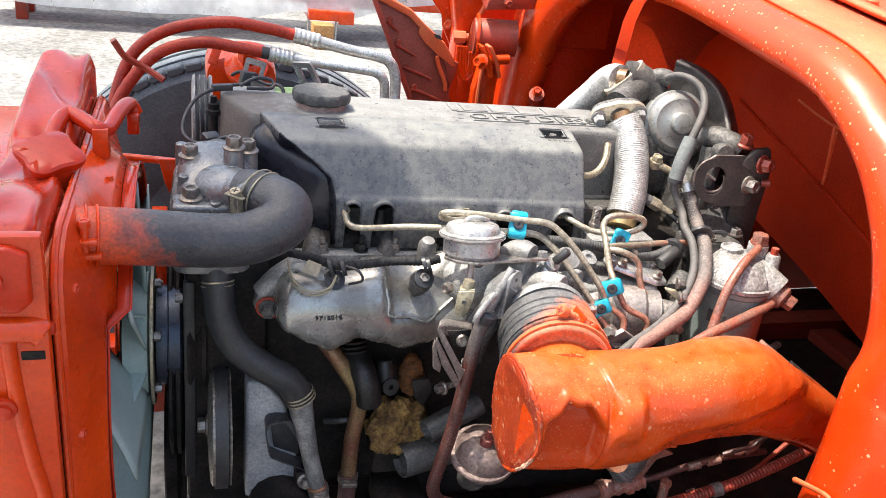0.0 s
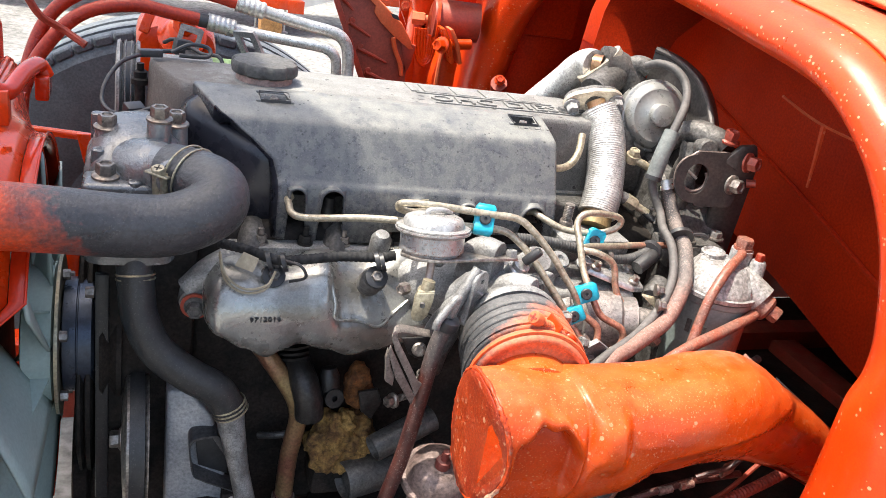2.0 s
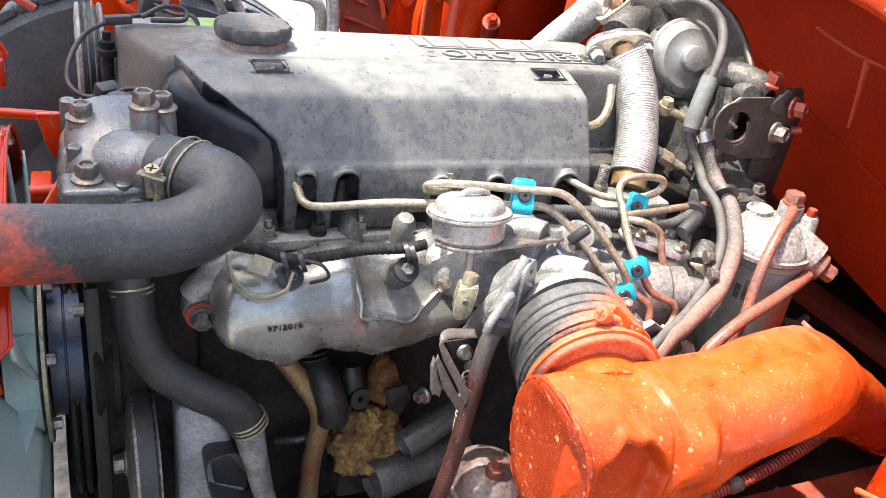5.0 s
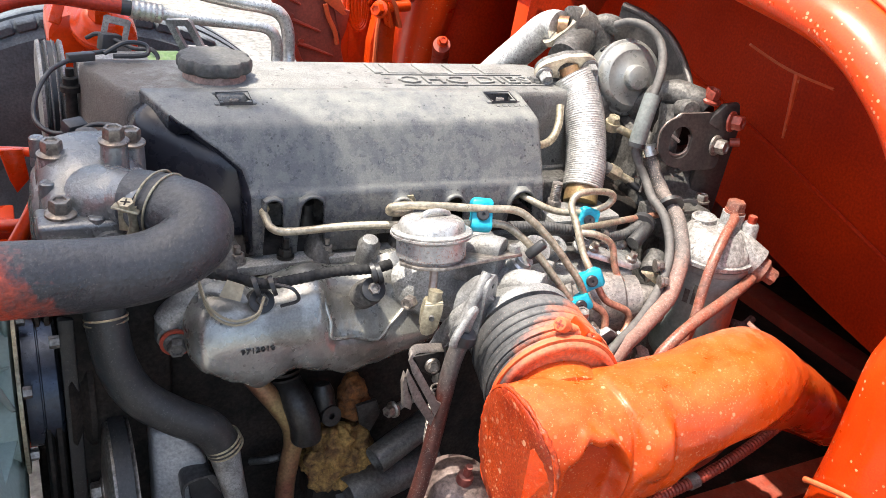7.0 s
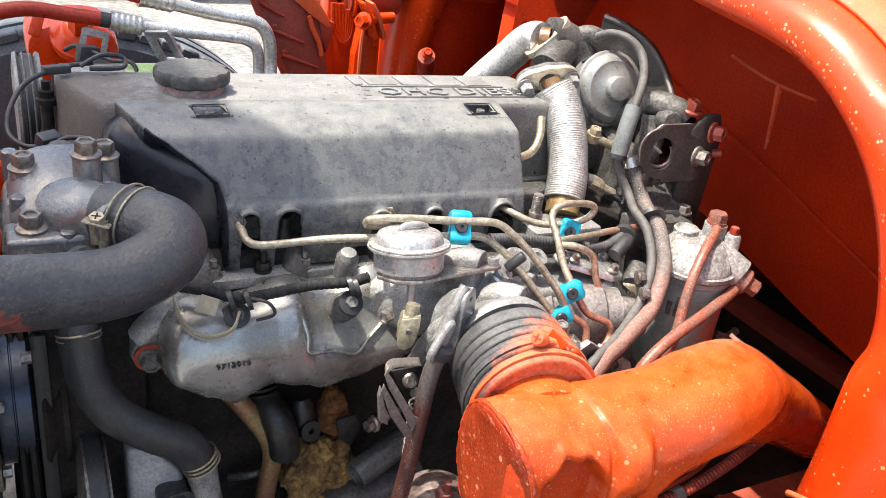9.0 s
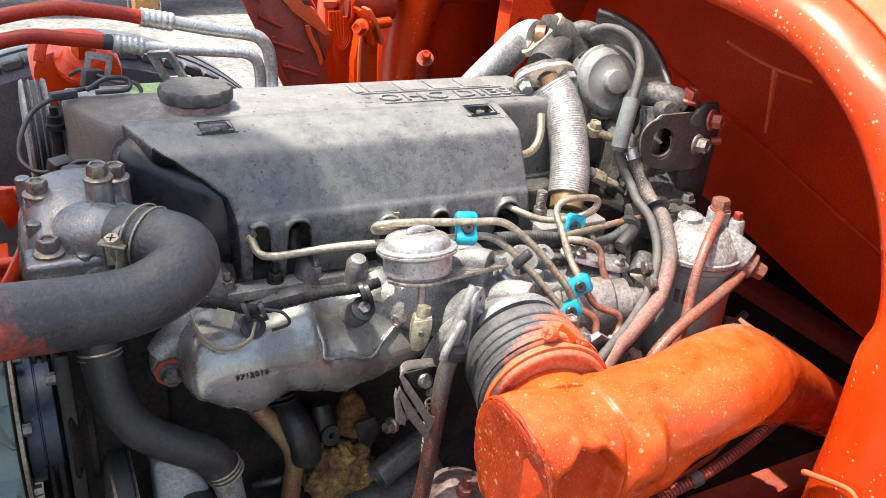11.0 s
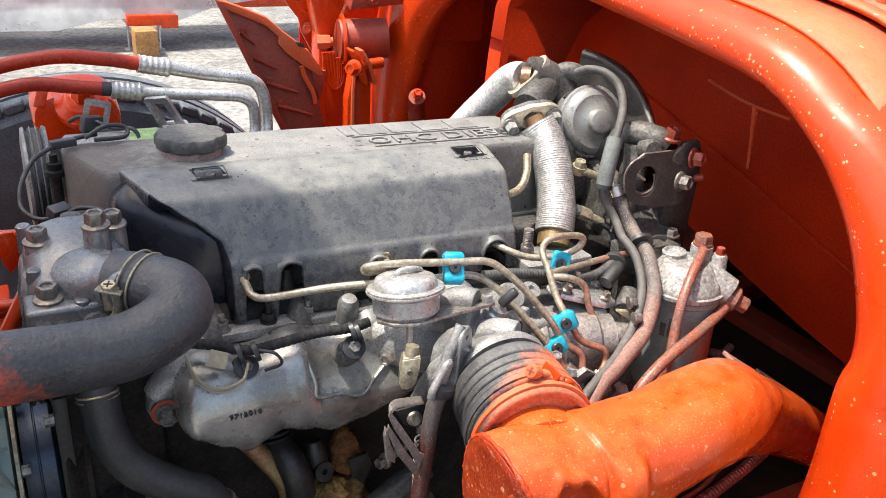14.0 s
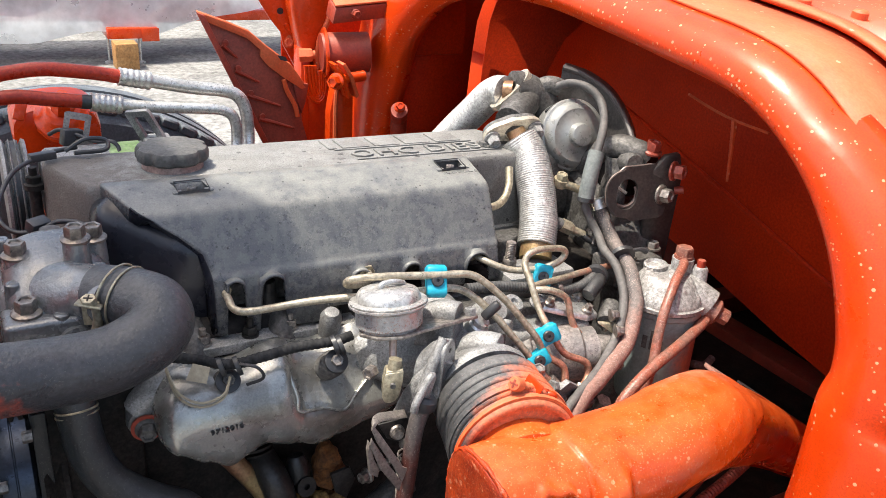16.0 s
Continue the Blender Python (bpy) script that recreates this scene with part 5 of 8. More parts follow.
# ---- air intake: boot and duct ----
def intake_boot():
    t = thing("intake_boot", (0.46, 0.85, 0.98), "ribbed dark rubber intake boot, sprayed orange on its lower rings", "intake boot")
    at, way = Vector((0.473, 0.866, 1.020)), Vector((-0.17, -0.97, -0.10)).normalized()
    prof = [(0.055, -0.012), (0.0655, -0.010), (0.0665, -0.008), (0.0665, 0.004), (0.0655, 0.006), (0.063, 0.007)]
    z = 0.008
    for r, w in ((0.0670, 0.0135), (0.0682, 0.0125), (0.0685, 0.010), (0.0690, 0.0075), (0.0695, 0.0065)):
        prof += [(r - 0.0075, z + 0.0003), (r - 0.0022, z + 0.0008), (r - 0.0004, z + 0.0022), (r, z + 0.0038), (r, z + w - 0.0034), (r - 0.0006, z + w - 0.0018), (r - 0.0026, z + w - 0.0008), (r - 0.0075, z + w - 0.0003)]
        z += w
    prof += [(0.067, z + 0.001), (0.0665, z + 0.016), (0.061, z + 0.018), (0.058, z + 0.014), (0.05, z + 0.014)]
    part("bellows", lathe(prof, at, way, 128, wobble=lambda a, s: 1 + 0.006 * math.sin(2 * a + 30 * s) + 0.004 * math.sin(5 * a + 1)), boot_mat, t, angle=75)
    clamp_ring(t, at + way * 0.0490, way, 0.0695, 0.007, boot_mat)
    clamp_ring(t, at + way * 0.067, way, 0.0690, 0.005, paint_pale)
    c = Vector((0.4545, 0.8025, 1.0925))
    tip = c + Vector((0.050, 0.009, -0.026))
    shaft = (tip - c).normalized()
    scr = part("clamp_screw", join(tube([c, tip], 0.0042, 12, 2, ribs=(0.003, 0.0004)), lathe([(0.0075, -0.004), (0.0078, 0.006), (0.0065, 0.0085), (0, 0.009)], c + shaft * 0.002, -shaft + Vector((0, -0.2, 0.1)), 24)), paint_pale, t, "orange sprayed clamp screw")
    head = aim(c + shaft * 0.002, -shaft + Vector((0, -0.2, 0.1)))
    part("cross", join(box((-0.0045, -0.001, 0.0082), (0.0045, 0.001, 0.0096), 0, m=head), box((-0.001, -0.0045, 0.0082), (0.001, 0.0045, 0.0096), 0, m=head)), paint_red, scr)
    lug = c + shaft * 0.028
    part("clamp_lug", join(box((-0.0015, -0.011, -0.021), (0.0015, 0.011, 0.010), 0.001, m=pose(*lug, 18, 10, 20)), box((-0.004, -0.010, -0.021), (0.016, 0.010, -0.018), 0.001, m=pose(*lug, 18, 10, 20)),
                           box((-0.0015, -0.009, -0.019), (0.0015, 0.009, 0.006), 0.001, m=pose(*(lug + shaft * 0.013), 18, -8, 20))), paint, scr)
    q = lug + shaft * 0.014 + Vector((0, -0.004, -0.006))
    part("clamp_hook", tube([q, q + Vector((0.008, -0.006, 0.004)), q + Vector((0.014, -0.004, -0.004)), q + Vector((0.010, 0.0, -0.012)), q + Vector((0.002, 0.001, -0.012))], 0.0038, 10, 5), paint, scr)
    part("bracket_bolt", join(lathe([(0.009, -0.012), (0.009, 0), (0, 0)], (0.5225, 0.856, 1.060), (0, -0.3, 1), 18), hex_bm(0.013, 0.008, (0.5225, 0.856, 1.060), (0, -0.3, 1))), steel, t)
    return t


intake_boot()


flap_mat = material("flap_dusty_tan", (0.30, 0.15, 0.11), (0.22, 0.11, 0.085), rough=0.7, scale=20, grain=0.3, bump=0.2)
weld_mat = material("weld_bead_chipped", (0.46, 0.045, 0.006), (0.52, 0.30, 0.20), rough=0.45, scale=26, spread=(0.56, 0.63), grain=0.4, bump=0.6, bump_scale=180)
# Darker than the duct paint: the end's dimmer light is in the colour.
cap_mat = material("orange_duct_end_shaded", (0.25, 0.020, 0.003), (0.33, 0.036, 0.006), rough=0.42, scale=16, fine=420, grain=0.3, bump=0.3, bump_scale=120, spots=((0.56, 0.28, 0.16), 110, 0.42), drops=((0.56, 0.27, 0.15), 170, 0.40),
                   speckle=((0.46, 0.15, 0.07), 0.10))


def air_duct():
    t = thing("air_duct", (0.6, 0.75, 0.91), "dented orange painted air duct with pale drops and a welded end", "air duct")
    st = [(0.384, 0.752, 0.983, 0.0555, 0.0690), (0.392, 0.752, 0.984, 0.0565, 0.0700), (0.42, 0.751, 0.983, 0.059, 0.072), (0.45, 0.749, 0.981, 0.060, 0.071), (0.478, 0.748, 0.981, 0.061, 0.070), (0.490, 0.747, 0.982, 0.063, 0.072),
          (0.535, 0.748, 0.982, 0.062, 0.070), (0.60, 0.752, 0.9835, 0.062, 0.0685), (0.66, 0.762, 0.984, 0.062, 0.071), (0.72, 0.778, 0.9735, 0.062, 0.0725), (0.78, 0.799, 0.9505, 0.060, 0.0685),
          (0.84, 0.818, 0.917, 0.057, 0.062), (0.92, 0.835, 0.872, 0.053, 0.055), (1.04, 0.852, 0.795, 0.050, 0.050)]
    secs = []
    for s in spline(st, 14):
        x, cy, cz, ry, rz = s
        ring = []
        for k in range(192):
            a = 2 * math.pi * k / 192
            c, w = math.cos(a), math.sin(a)
            e = 0.76 if w >= 0 else 1.0
            y, z = cy + ry * math.copysign(abs(c) ** e, c), cz + rz * math.copysign(abs(w) ** e, w)
            # dent pressed into the lower near side under a crisp arch, a pressed blister beside the weld, and a flatter flank
            if y < cy:
                top = 1.030 - 16.0 * (x - 0.436) ** 2 + 0.003 * math.sin(x * 210)
                dent = min(1.0, max(0.0, (top - z) / 0.009)) * min(1.0, max(0.0, (0.481 - x) / 0.008)) * min(1.0, max(0.0, (z - 0.915) / 0.05)) * min(1.0, max(0.0, (x - 0.392) / 0.008))
                y += 0.022 * dent * dent * (3 - 2 * dent)
                brow = math.exp(-((z - top - 0.006) / 0.006) ** 2) * min(1.0, max(0.0, (0.478 - x) / 0.01)) * min(1.0, max(0.0, (x - 0.40) / 0.02))
                y -= 0.004 * brow
                z += 0.002 * brow
                blister = math.exp(-(((x - 0.506) / 0.019) ** 4 + ((z - 1.012) / 0.030) ** 4))
                y -= 0.013 * blister
                z += 0.003 * blister
                under = min(1.0, max(0.0, (0.988 - z) / 0.03)) * min(1.0, max(0.0, (x - 0.55) / 0.05))
                y += 0.018 * under
            groove = math.exp(-((x - 0.483) / 0.0030) ** 2)
            lean = 0.016 * max(0.0, 1 - (x - 0.384) / 0.09) * (1 - ((z - cz) / rz) ** 2)
            ring.append((x + lean * max(0.0, (cy - y) / ry), y + 0.0045 * groove * (cy - y) / ry, z))
        secs.append(ring)
    bm = loft(secs)
    part("duct", rough_up(rough_up(bm, 0.0015, 22), 0.0004, 90), paint_duct, t, angle=60)
    first = [Vector(p) for p in secs[0]]
    mid = sum(first, Vector()) / len(first)
    plate = [[mid + (p - mid) * g - Vector((0.0006 + h, 0, 0)) for p in first] for g, h in ((0.985, 0.0), (0.97, 0.0010), (0.8, 0.0014), (0.5, 0.0018), (0.2, 0.0018), (0.02, 0.0018))]
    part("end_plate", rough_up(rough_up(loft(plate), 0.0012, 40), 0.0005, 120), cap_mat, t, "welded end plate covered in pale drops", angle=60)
    ring = secs[2]
    bead = [Vector(p) + Vector((0.001, 0, 0)) for p in ring[::8]]
    b = tube([*bead, bead[0], bead[1]], lambda f: 0.0028 + 0.0004 * math.sin(f * 231) + 0.0005 * math.sin(f * 77), 8, 4, cap=False)
    part("weld_bead", rough_up(rough_up(b, 0.0014, 190), 0.0012, 43), weld_mat, t)
    part("outlet_collar", lathe([(0.0560, 0), (0.0575, 0.002), (0.0575, 0.030), (0.05, 0.034)], (0.461, 0.802, 1.000), (-0.17, -0.97, -0.10), 48), paint_duct, t)
    part("side_flap", prism([(0.820, 0.880, 0.985), (1.03, 0.882, 0.840), (1.035, 0.850, 0.834), (0.815, 0.842, 0.982)], (0.003, 0.0, 0.005), 0.001), flap_mat, t)
    part("rubber_strip", prism([(0.860, 0.854, 0.963), (1.02, 0.858, 0.852), (1.02, 0.850, 0.848), (0.860, 0.846, 0.960)], (0.001, -0.002, 0.006), 0.0005), black, t)
    return t


air_duct()


# ---- throttle rod, bracket and breather can beside the boot ----
def stay_rod():
    t = thing("stay_rod", (0.33, 0.85, 0.6), "red-brown painted steel stay rod with slotted bracket", "stay rod")
    part("rod", tube([(0.381, 0.862, 1.055), (0.372, 0.862, 1.02), (0.3655, 0.86, 0.965), (0.355, 0.858, 0.88), (0.342, 0.858, 0.81), (0.3405, 0.860, 0.785), (0.3495, 0.864, 0.762), (0.366, 0.872, 0.745), (0.39, 0.90, 0.715), (0.43, 0.95, 0.665)], 0.0092, 14, 6), rod_mat, t)
    part("cap", lathe([(0.012, 0), (0.014, 0.003), (0.014, 0.012), (0.010, 0.016), (0, 0.016)], (0.379, 0.862, 1.046), (0.22, 0, 1), 22), black, t)
    part("hook", tube([(0.380, 0.861, 1.055), (0.384, 0.860, 1.072), (0.387, 0.859, 1.086), (0.378, 0.856, 1.078), (0.366, 0.852, 1.062), (0.364, 0.852, 1.052)], 0.0045, 10, 6), alu, t)
    # bent channel: a slotted near face, a folded side, a strap over the top and a rear plate
    part("face_bar", prism([(0.315, 0.849, 1.044), (0.316, 0.849, 1.050), (0.3235, 0.849, 1.039), (0.354, 0.849, 0.986), (0.359, 0.849, 0.9825), (0.3535, 0.849, 0.966), (0.3409, 0.849, 0.992), (0.3217, 0.849, 1.0262)], (0, 0.003, 0), 0.0008), bracket_mat, t)
    part("face_bar", prism([(0.314, 0.8495, 1.025), (0.3155, 0.8495, 1.034), (0.3180, 0.8495, 1.0285), (0.3390, 0.8495, 0.990), (0.3535, 0.8495, 0.966), (0.3506, 0.8495, 0.954), (0.3267, 0.8495, 0.9916)], (0, 0.003, 0), 0.0008), bracket_mat, t)
    part("side_fold", prism([(0.3146, 0.8525, 1.0277), (0.3127, 0.8525, 1.016), (0.3150, 0.8525, 1.000), (0.3164, 0.8525, 0.986), (0.3259, 0.8525, 0.979), (0.3267, 0.8525, 0.9905), (0.3205, 0.8525, 1.004)], (0.002, 0.010, -0.003), 0.0008), bracket_mat, t)
    strap = [Vector(q) for q in spline([(0.315, 0.850, 1.044), (0.3166, 0.851, 1.0496), (0.3266, 0.860, 1.0468), (0.3454, 0.872, 1.0367), (0.3713, 0.885, 1.0241)], 7)]
    part("top_strap", loft([[p + Vector((0, -0.002, 0.0012)), p + Vector((0.004, 0.010, 0.001)), p + Vector((0.005, 0.010, -0.002)), p + Vector((0.002, -0.002, -0.002))] for p in strap]), bracket_mat, t, angle=50)
    part("rear_plate", prism([(0.340, 0.886, 1.020), (0.376, 0.886, 1.020), (0.378, 0.886, 0.995), (0.366, 0.886, 0.990), (0.352, 0.886, 0.998)], (0, 0.003, 0), 0.0008), grime_soft, t)
    bolt(t, (0.362, 0.884, 1.006), (-0.2, -1, 0.2), 0.011, 0.007)
    part("spring", tube([(0.374 + 0.008 * math.cos(k * 1.05), 0.885 + 0.008 * math.sin(k * 1.05), 0.975 - 0.0012 * k) for k in range(64)], 0.0012, 6, 2), steel, t)
    return t


rod_mat = material("rod_red_dusty", (0.075, 0.020, 0.015), (0.055, 0.020, 0.017), rough=0.45, scale=30, grain=0.3, over=((0.085, 0.072, 0.068), (0, 0, 1), 0.96, 1.04, 0.8), speckle=((0.24, 0.20, 0.18), 0.05))
bracket_mat = material("bracket_dusty_tan", (0.24, 0.21, 0.185), (0.16, 0.135, 0.12), rough=0.42, scale=25, grain=0.3, metal=0.2, speckle=((0.06, 0.05, 0.045), 0.06))
stay_rod()


nipple_mat = material("nipple_dusky_red", (0.17, 0.035, 0.028), (0.12, 0.03, 0.025), rough=0.45, scale=40, dust=((0.26, 0.13, 0.11), 0.4))
can_mat = material("breather_can_dusty", (0.20, 0.145, 0.13), (0.13, 0.09, 0.082), rough=0.45, metal=0.3, scale=40, grain=0.4, bump=0.2)


def breather_can():
    t = thing("breather_can", (0.415, 0.86, 0.80), "dusty pinkish round metal breather can with a red nipple", "breather can")
    part("can", lathe([(0.02, -0.03), (0.034, -0.02), (0.042, 0), (0.0455, 0.001), (0.047, 0.003), (0.047, 0.007), (0.0455, 0.009), (0.0405, 0.0095), (0.0395, 0.014), (0.034, 0.027), (0.02, 0.037), (0, 0.039)], (0.408, 0.865, 0.830), (-0.05, -0.35, 1), 44), can_mat, t)
    part("nipple", join(lathe([(0.0095, 0), (0.0095, 0.008), (0.0085, 0.011), (0.0045, 0.012), (0.0042, 0.026), (0, 0.026)], (0.404, 0.850, 0.864), (0, -0.25, 1), 18), hex_bm(0.009, 0.005, (0.404, 0.8465, 0.880), (0, -0.25, 1))), nipple_mat, t)
    part("stem", tube([(0.408, 0.875, 0.81), (0.415, 0.90, 0.765), (0.43, 0.95, 0.72)], 0.02, 14, 4), alu_dark, t)
    return t


breather_can()


def foam_wad():
    t = thing("foam_wad", (0.345, 1.075, 0.70), "crumpled yellow-brown foam wad wedged in the engine", "foam")
    b = bmesh.new()
    bmesh.ops.create_icosphere(b, subdivisions=5, radius=0.05)
    b.transform(Matrix.Translation((0.337, 1.06, 0.744)) @ Matrix.Diagonal((0.85, 0.6, 0.95, 1)))
    part("wad", rough_up(rough_up(rough_up(b, 0.020, 24, 2.0), 0.011, 60, 5.0), 0.005, 150, 9.0), foam, t, angle=80)
    b = bmesh.new()
    bmesh.ops.create_icosphere(b, subdivisions=4, radius=0.024)
    b.transform(Matrix.Translation((0.352, 1.06, 0.838)) @ Matrix.Diagonal((0.85, 0.7, 1.5, 1)))
    part("tuft", rough_up(rough_up(b, 0.010, 34), 0.005, 120, 3.0), foam_brown, t, "brown stained tuft", angle=80)
    return t


foam_wad()


# ---- fuel filter ----
def fuel_filter():
    x, y = 0.836, 0.985
    t = thing("fuel_filter", (x, y, 0.86), "grey fuel filter can under a cast head, oversprayed pink", "fuel filter")
    part("can", lathe([(0, 0), (0.042, 0.002), (0.050, 0.012), (0.0525, 0.03), (0.0525, 0.155), (0.055, 0.158), (0.055, 0.165), (0.05, 0.166), (0, 0.166)], (x, y, 0.865), n=56), filter_mat, t)
    part("head", lathe([(0.056, 0), (0.059, 0.002), (0.059, 0.007), (0.055, 0.008), (0.054, 0.013), (0.050, 0.018), (0.042, 0.032), (0.036, 0.040), (0.030, 0.043), (0.022, 0.043), (0.020, 0.040), (0, 0.040)], (x - 0.002, y, 1.032), n=56), head_mat, t)
    for a in (2.4, 3.3, 4.2, 5.0):
        c, w = math.cos(a), math.sin(a)
        part("head_rib", prism([(x + 0.030 * c, y + 0.030 * w, 1.078), (x + 0.052 * c, y + 0.052 * w, 1.053), (x + 0.054 * c, y + 0.054 * w, 1.040), (x + 0.030 * c, y + 0.030 * w, 1.050)], (-0.004 * w, 0.004 * c, 0), 0.0012), head_mat, t)
    part("breather_ring", lathe([(0.017, 0), (0.017, 0.008), (0.013, 0.010), (0.011, 0.006), (0, 0.006)], (x - 0.003, y + 0.026, 1.070), (-0.1, 0, 1), 28), head_mat, t)
    part("side_boss", tube([(x + 0.0, y + 0.005, 1.055), (x + 0.025, y - 0.02, 1.05), (x + 0.045, y - 0.042, 1.035)], 0.0225, 24, 5), head_mat, t)
    part("bolt_tower", lathe([(0.018, -0.035), (0.0155, -0.006), (0.0155, 0.012), (0, 0.012)], (x + 0.026, y + 0.004, 1.080), n=24), head_mat, t)
    part("banjo_bolt", join(lathe([(0.0135, 0), (0.0135, 0.005), (0, 0.005)], (x + 0.026, y + 0.004, 1.091), n=24), hex_bm(0.022, 0.013, (x + 0.026, y + 0.004, 1.0955), (0, 0, 1), False)), pipe_red, t)
    part("bleed_tower", lathe([(0.0135, -0.03), (0.0115, 0.010), (0.009, 0.014), (0, 0.014)], (x + 0.042, y - 0.016, 1.070), n=20), head_mat, t)
    part("bleed_screw", join(lathe([(0.006, 0), (0.006, 0.006), (0, 0.006)], (x + 0.042, y - 0.016, 1.083), n=14), hex_bm(0.011, 0.006, (x + 0.042, y - 0.016, 1.088), (0, 0, 1), False)), paint_red, t)
    part("banjo_joint", lathe([(0.012, -0.014), (0.0175, -0.010), (0.0185, 0.006), (0.014, 0.010), (0, 0.010)], (0.884, 0.938, 1.028), (0.55, -0.6, -0.3), 26), pipe_red, t)
    part("banjo_head", hex_bm(0.020, 0.013, (0.891, 0.930, 1.024), (0.55, -0.6, -0.3), False), pipe_red, t)
    for dx, dy in ((-0.022, 0.065), (0.034, 0.075)):
        part("bracket_bolt", join(lathe([(0.012, 0), (0.012, 0.003), (0, 0.003)], (x + dx, y + dy, 1.075), n=18), hex_bm(0.016, 0.010, (x + dx, y + dy, 1.077), (0, 0, 1))), steel, t)
    part("bracket", box((x - 0.06, y + 0.045, 1.04), (x + 0.03, y + 0.10, 1.074), 0.004), alu_dark, t)
    part("drain_tap", tube([(x + 0.05, y - 0.03, 0.93), (x + 0.07, y - 0.035, 0.925), (x + 0.09, y - 0.03, 0.93)], 0.006, 10, 3), alu_dark, t)
    for k, (h, w) in enumerate(((0.02, 0.008), (0.03, 0.006), (0.016, 0.006))):
        a = math.radians(205 + k * 12)
        q = [(x + 0.0529 * math.cos(a + s * 0.07), y + 0.0529 * math.sin(a + s * 0.07)) for s in (-1, 1)]
        z = 0.975
        part("label_mark", prism([(*q[0], z), (*q[1], z), (*q[1], z + h), (*q[0], z + h)], (0.0004 * math.cos(a), 0.0004 * math.sin(a), 0), 0), alu_dark, t)
    return t


fuel_filter()


def fuel_lines():
    for path in ([(0.862, 0.988, 1.089), (0.846, 0.972, 1.088), (0.815, 0.952, 1.078), (0.784, 0.932, 1.050), (0.768, 0.92, 1.015), (0.757, 0.91, 0.985), (0.745, 0.905, 0.94), (0.735, 0.90, 0.88)],
                 [(0.880, 0.938, 1.022), (0.850, 0.926, 1.014), (0.80, 0.91, 1.004), (0.745, 0.897, 0.990), (0.705, 0.888, 0.972), (0.68, 0.884, 0.945), (0.67, 0.89, 0.88)]):
        t = thing("fuel_line", path[0], "rigid fuel line pipe sprayed pinkish orange", "fuel pipe", "fuel lines")
        part("pipe", tube(path, 0.0068 if path[0][2] > 1.05 else 0.0078, 14, 8), pipe_red, t)
        part("union", lathe([(0.012, -0.006), (0.012, 0.006), (0, 0.006)], path[0], Vector(path[1]) - Vector(path[0]), 20), pipe_red, t)


fuel_lines()


loom_black = material("taped_loom_dusty", (0.03, 0.03, 0.031), (0.05, 0.049, 0.048), rough=0.6, scale=40, grain=0.3, dust=((0.14, 0.135, 0.13), 0.4))


def wire_conduit():
    t = thing("wire_conduit", (0.66, 1.03, 1.05), "black corrugated wire conduit clipped beside the pump", "wiring")
    part("conduit", tube([(0.53, 1.035, 1.080), (0.575, 1.030, 1.078), (0.62, 1.022, 1.072), (0.665, 1.018, 1.062), (0.70, 1.018, 1.060), (0.728, 1.022, 1.068), (0.745, 1.035, 1.066), (0.750, 1.05, 1.05)], 0.0072, 14, 8, ribs=(0.004, 0.0003)), loom_black, t)
    part("grommet", lathe([(0.009, -0.006), (0.016, -0.005), (0.017, 0), (0.016, 0.005), (0.009, 0.006)], (0.738, 1.026, 1.068), (0.6, 0.5, 0.1), 24), black, t)
    part("band", lathe([(0.0085, -0.004), (0.0108, -0.004), (0.0108, 0.004), (0.0085, 0.004)], (0.665, 1.018, 1.062), (0.9, -0.05, -0.2), 18), steel, t)
    return t


wire_conduit()


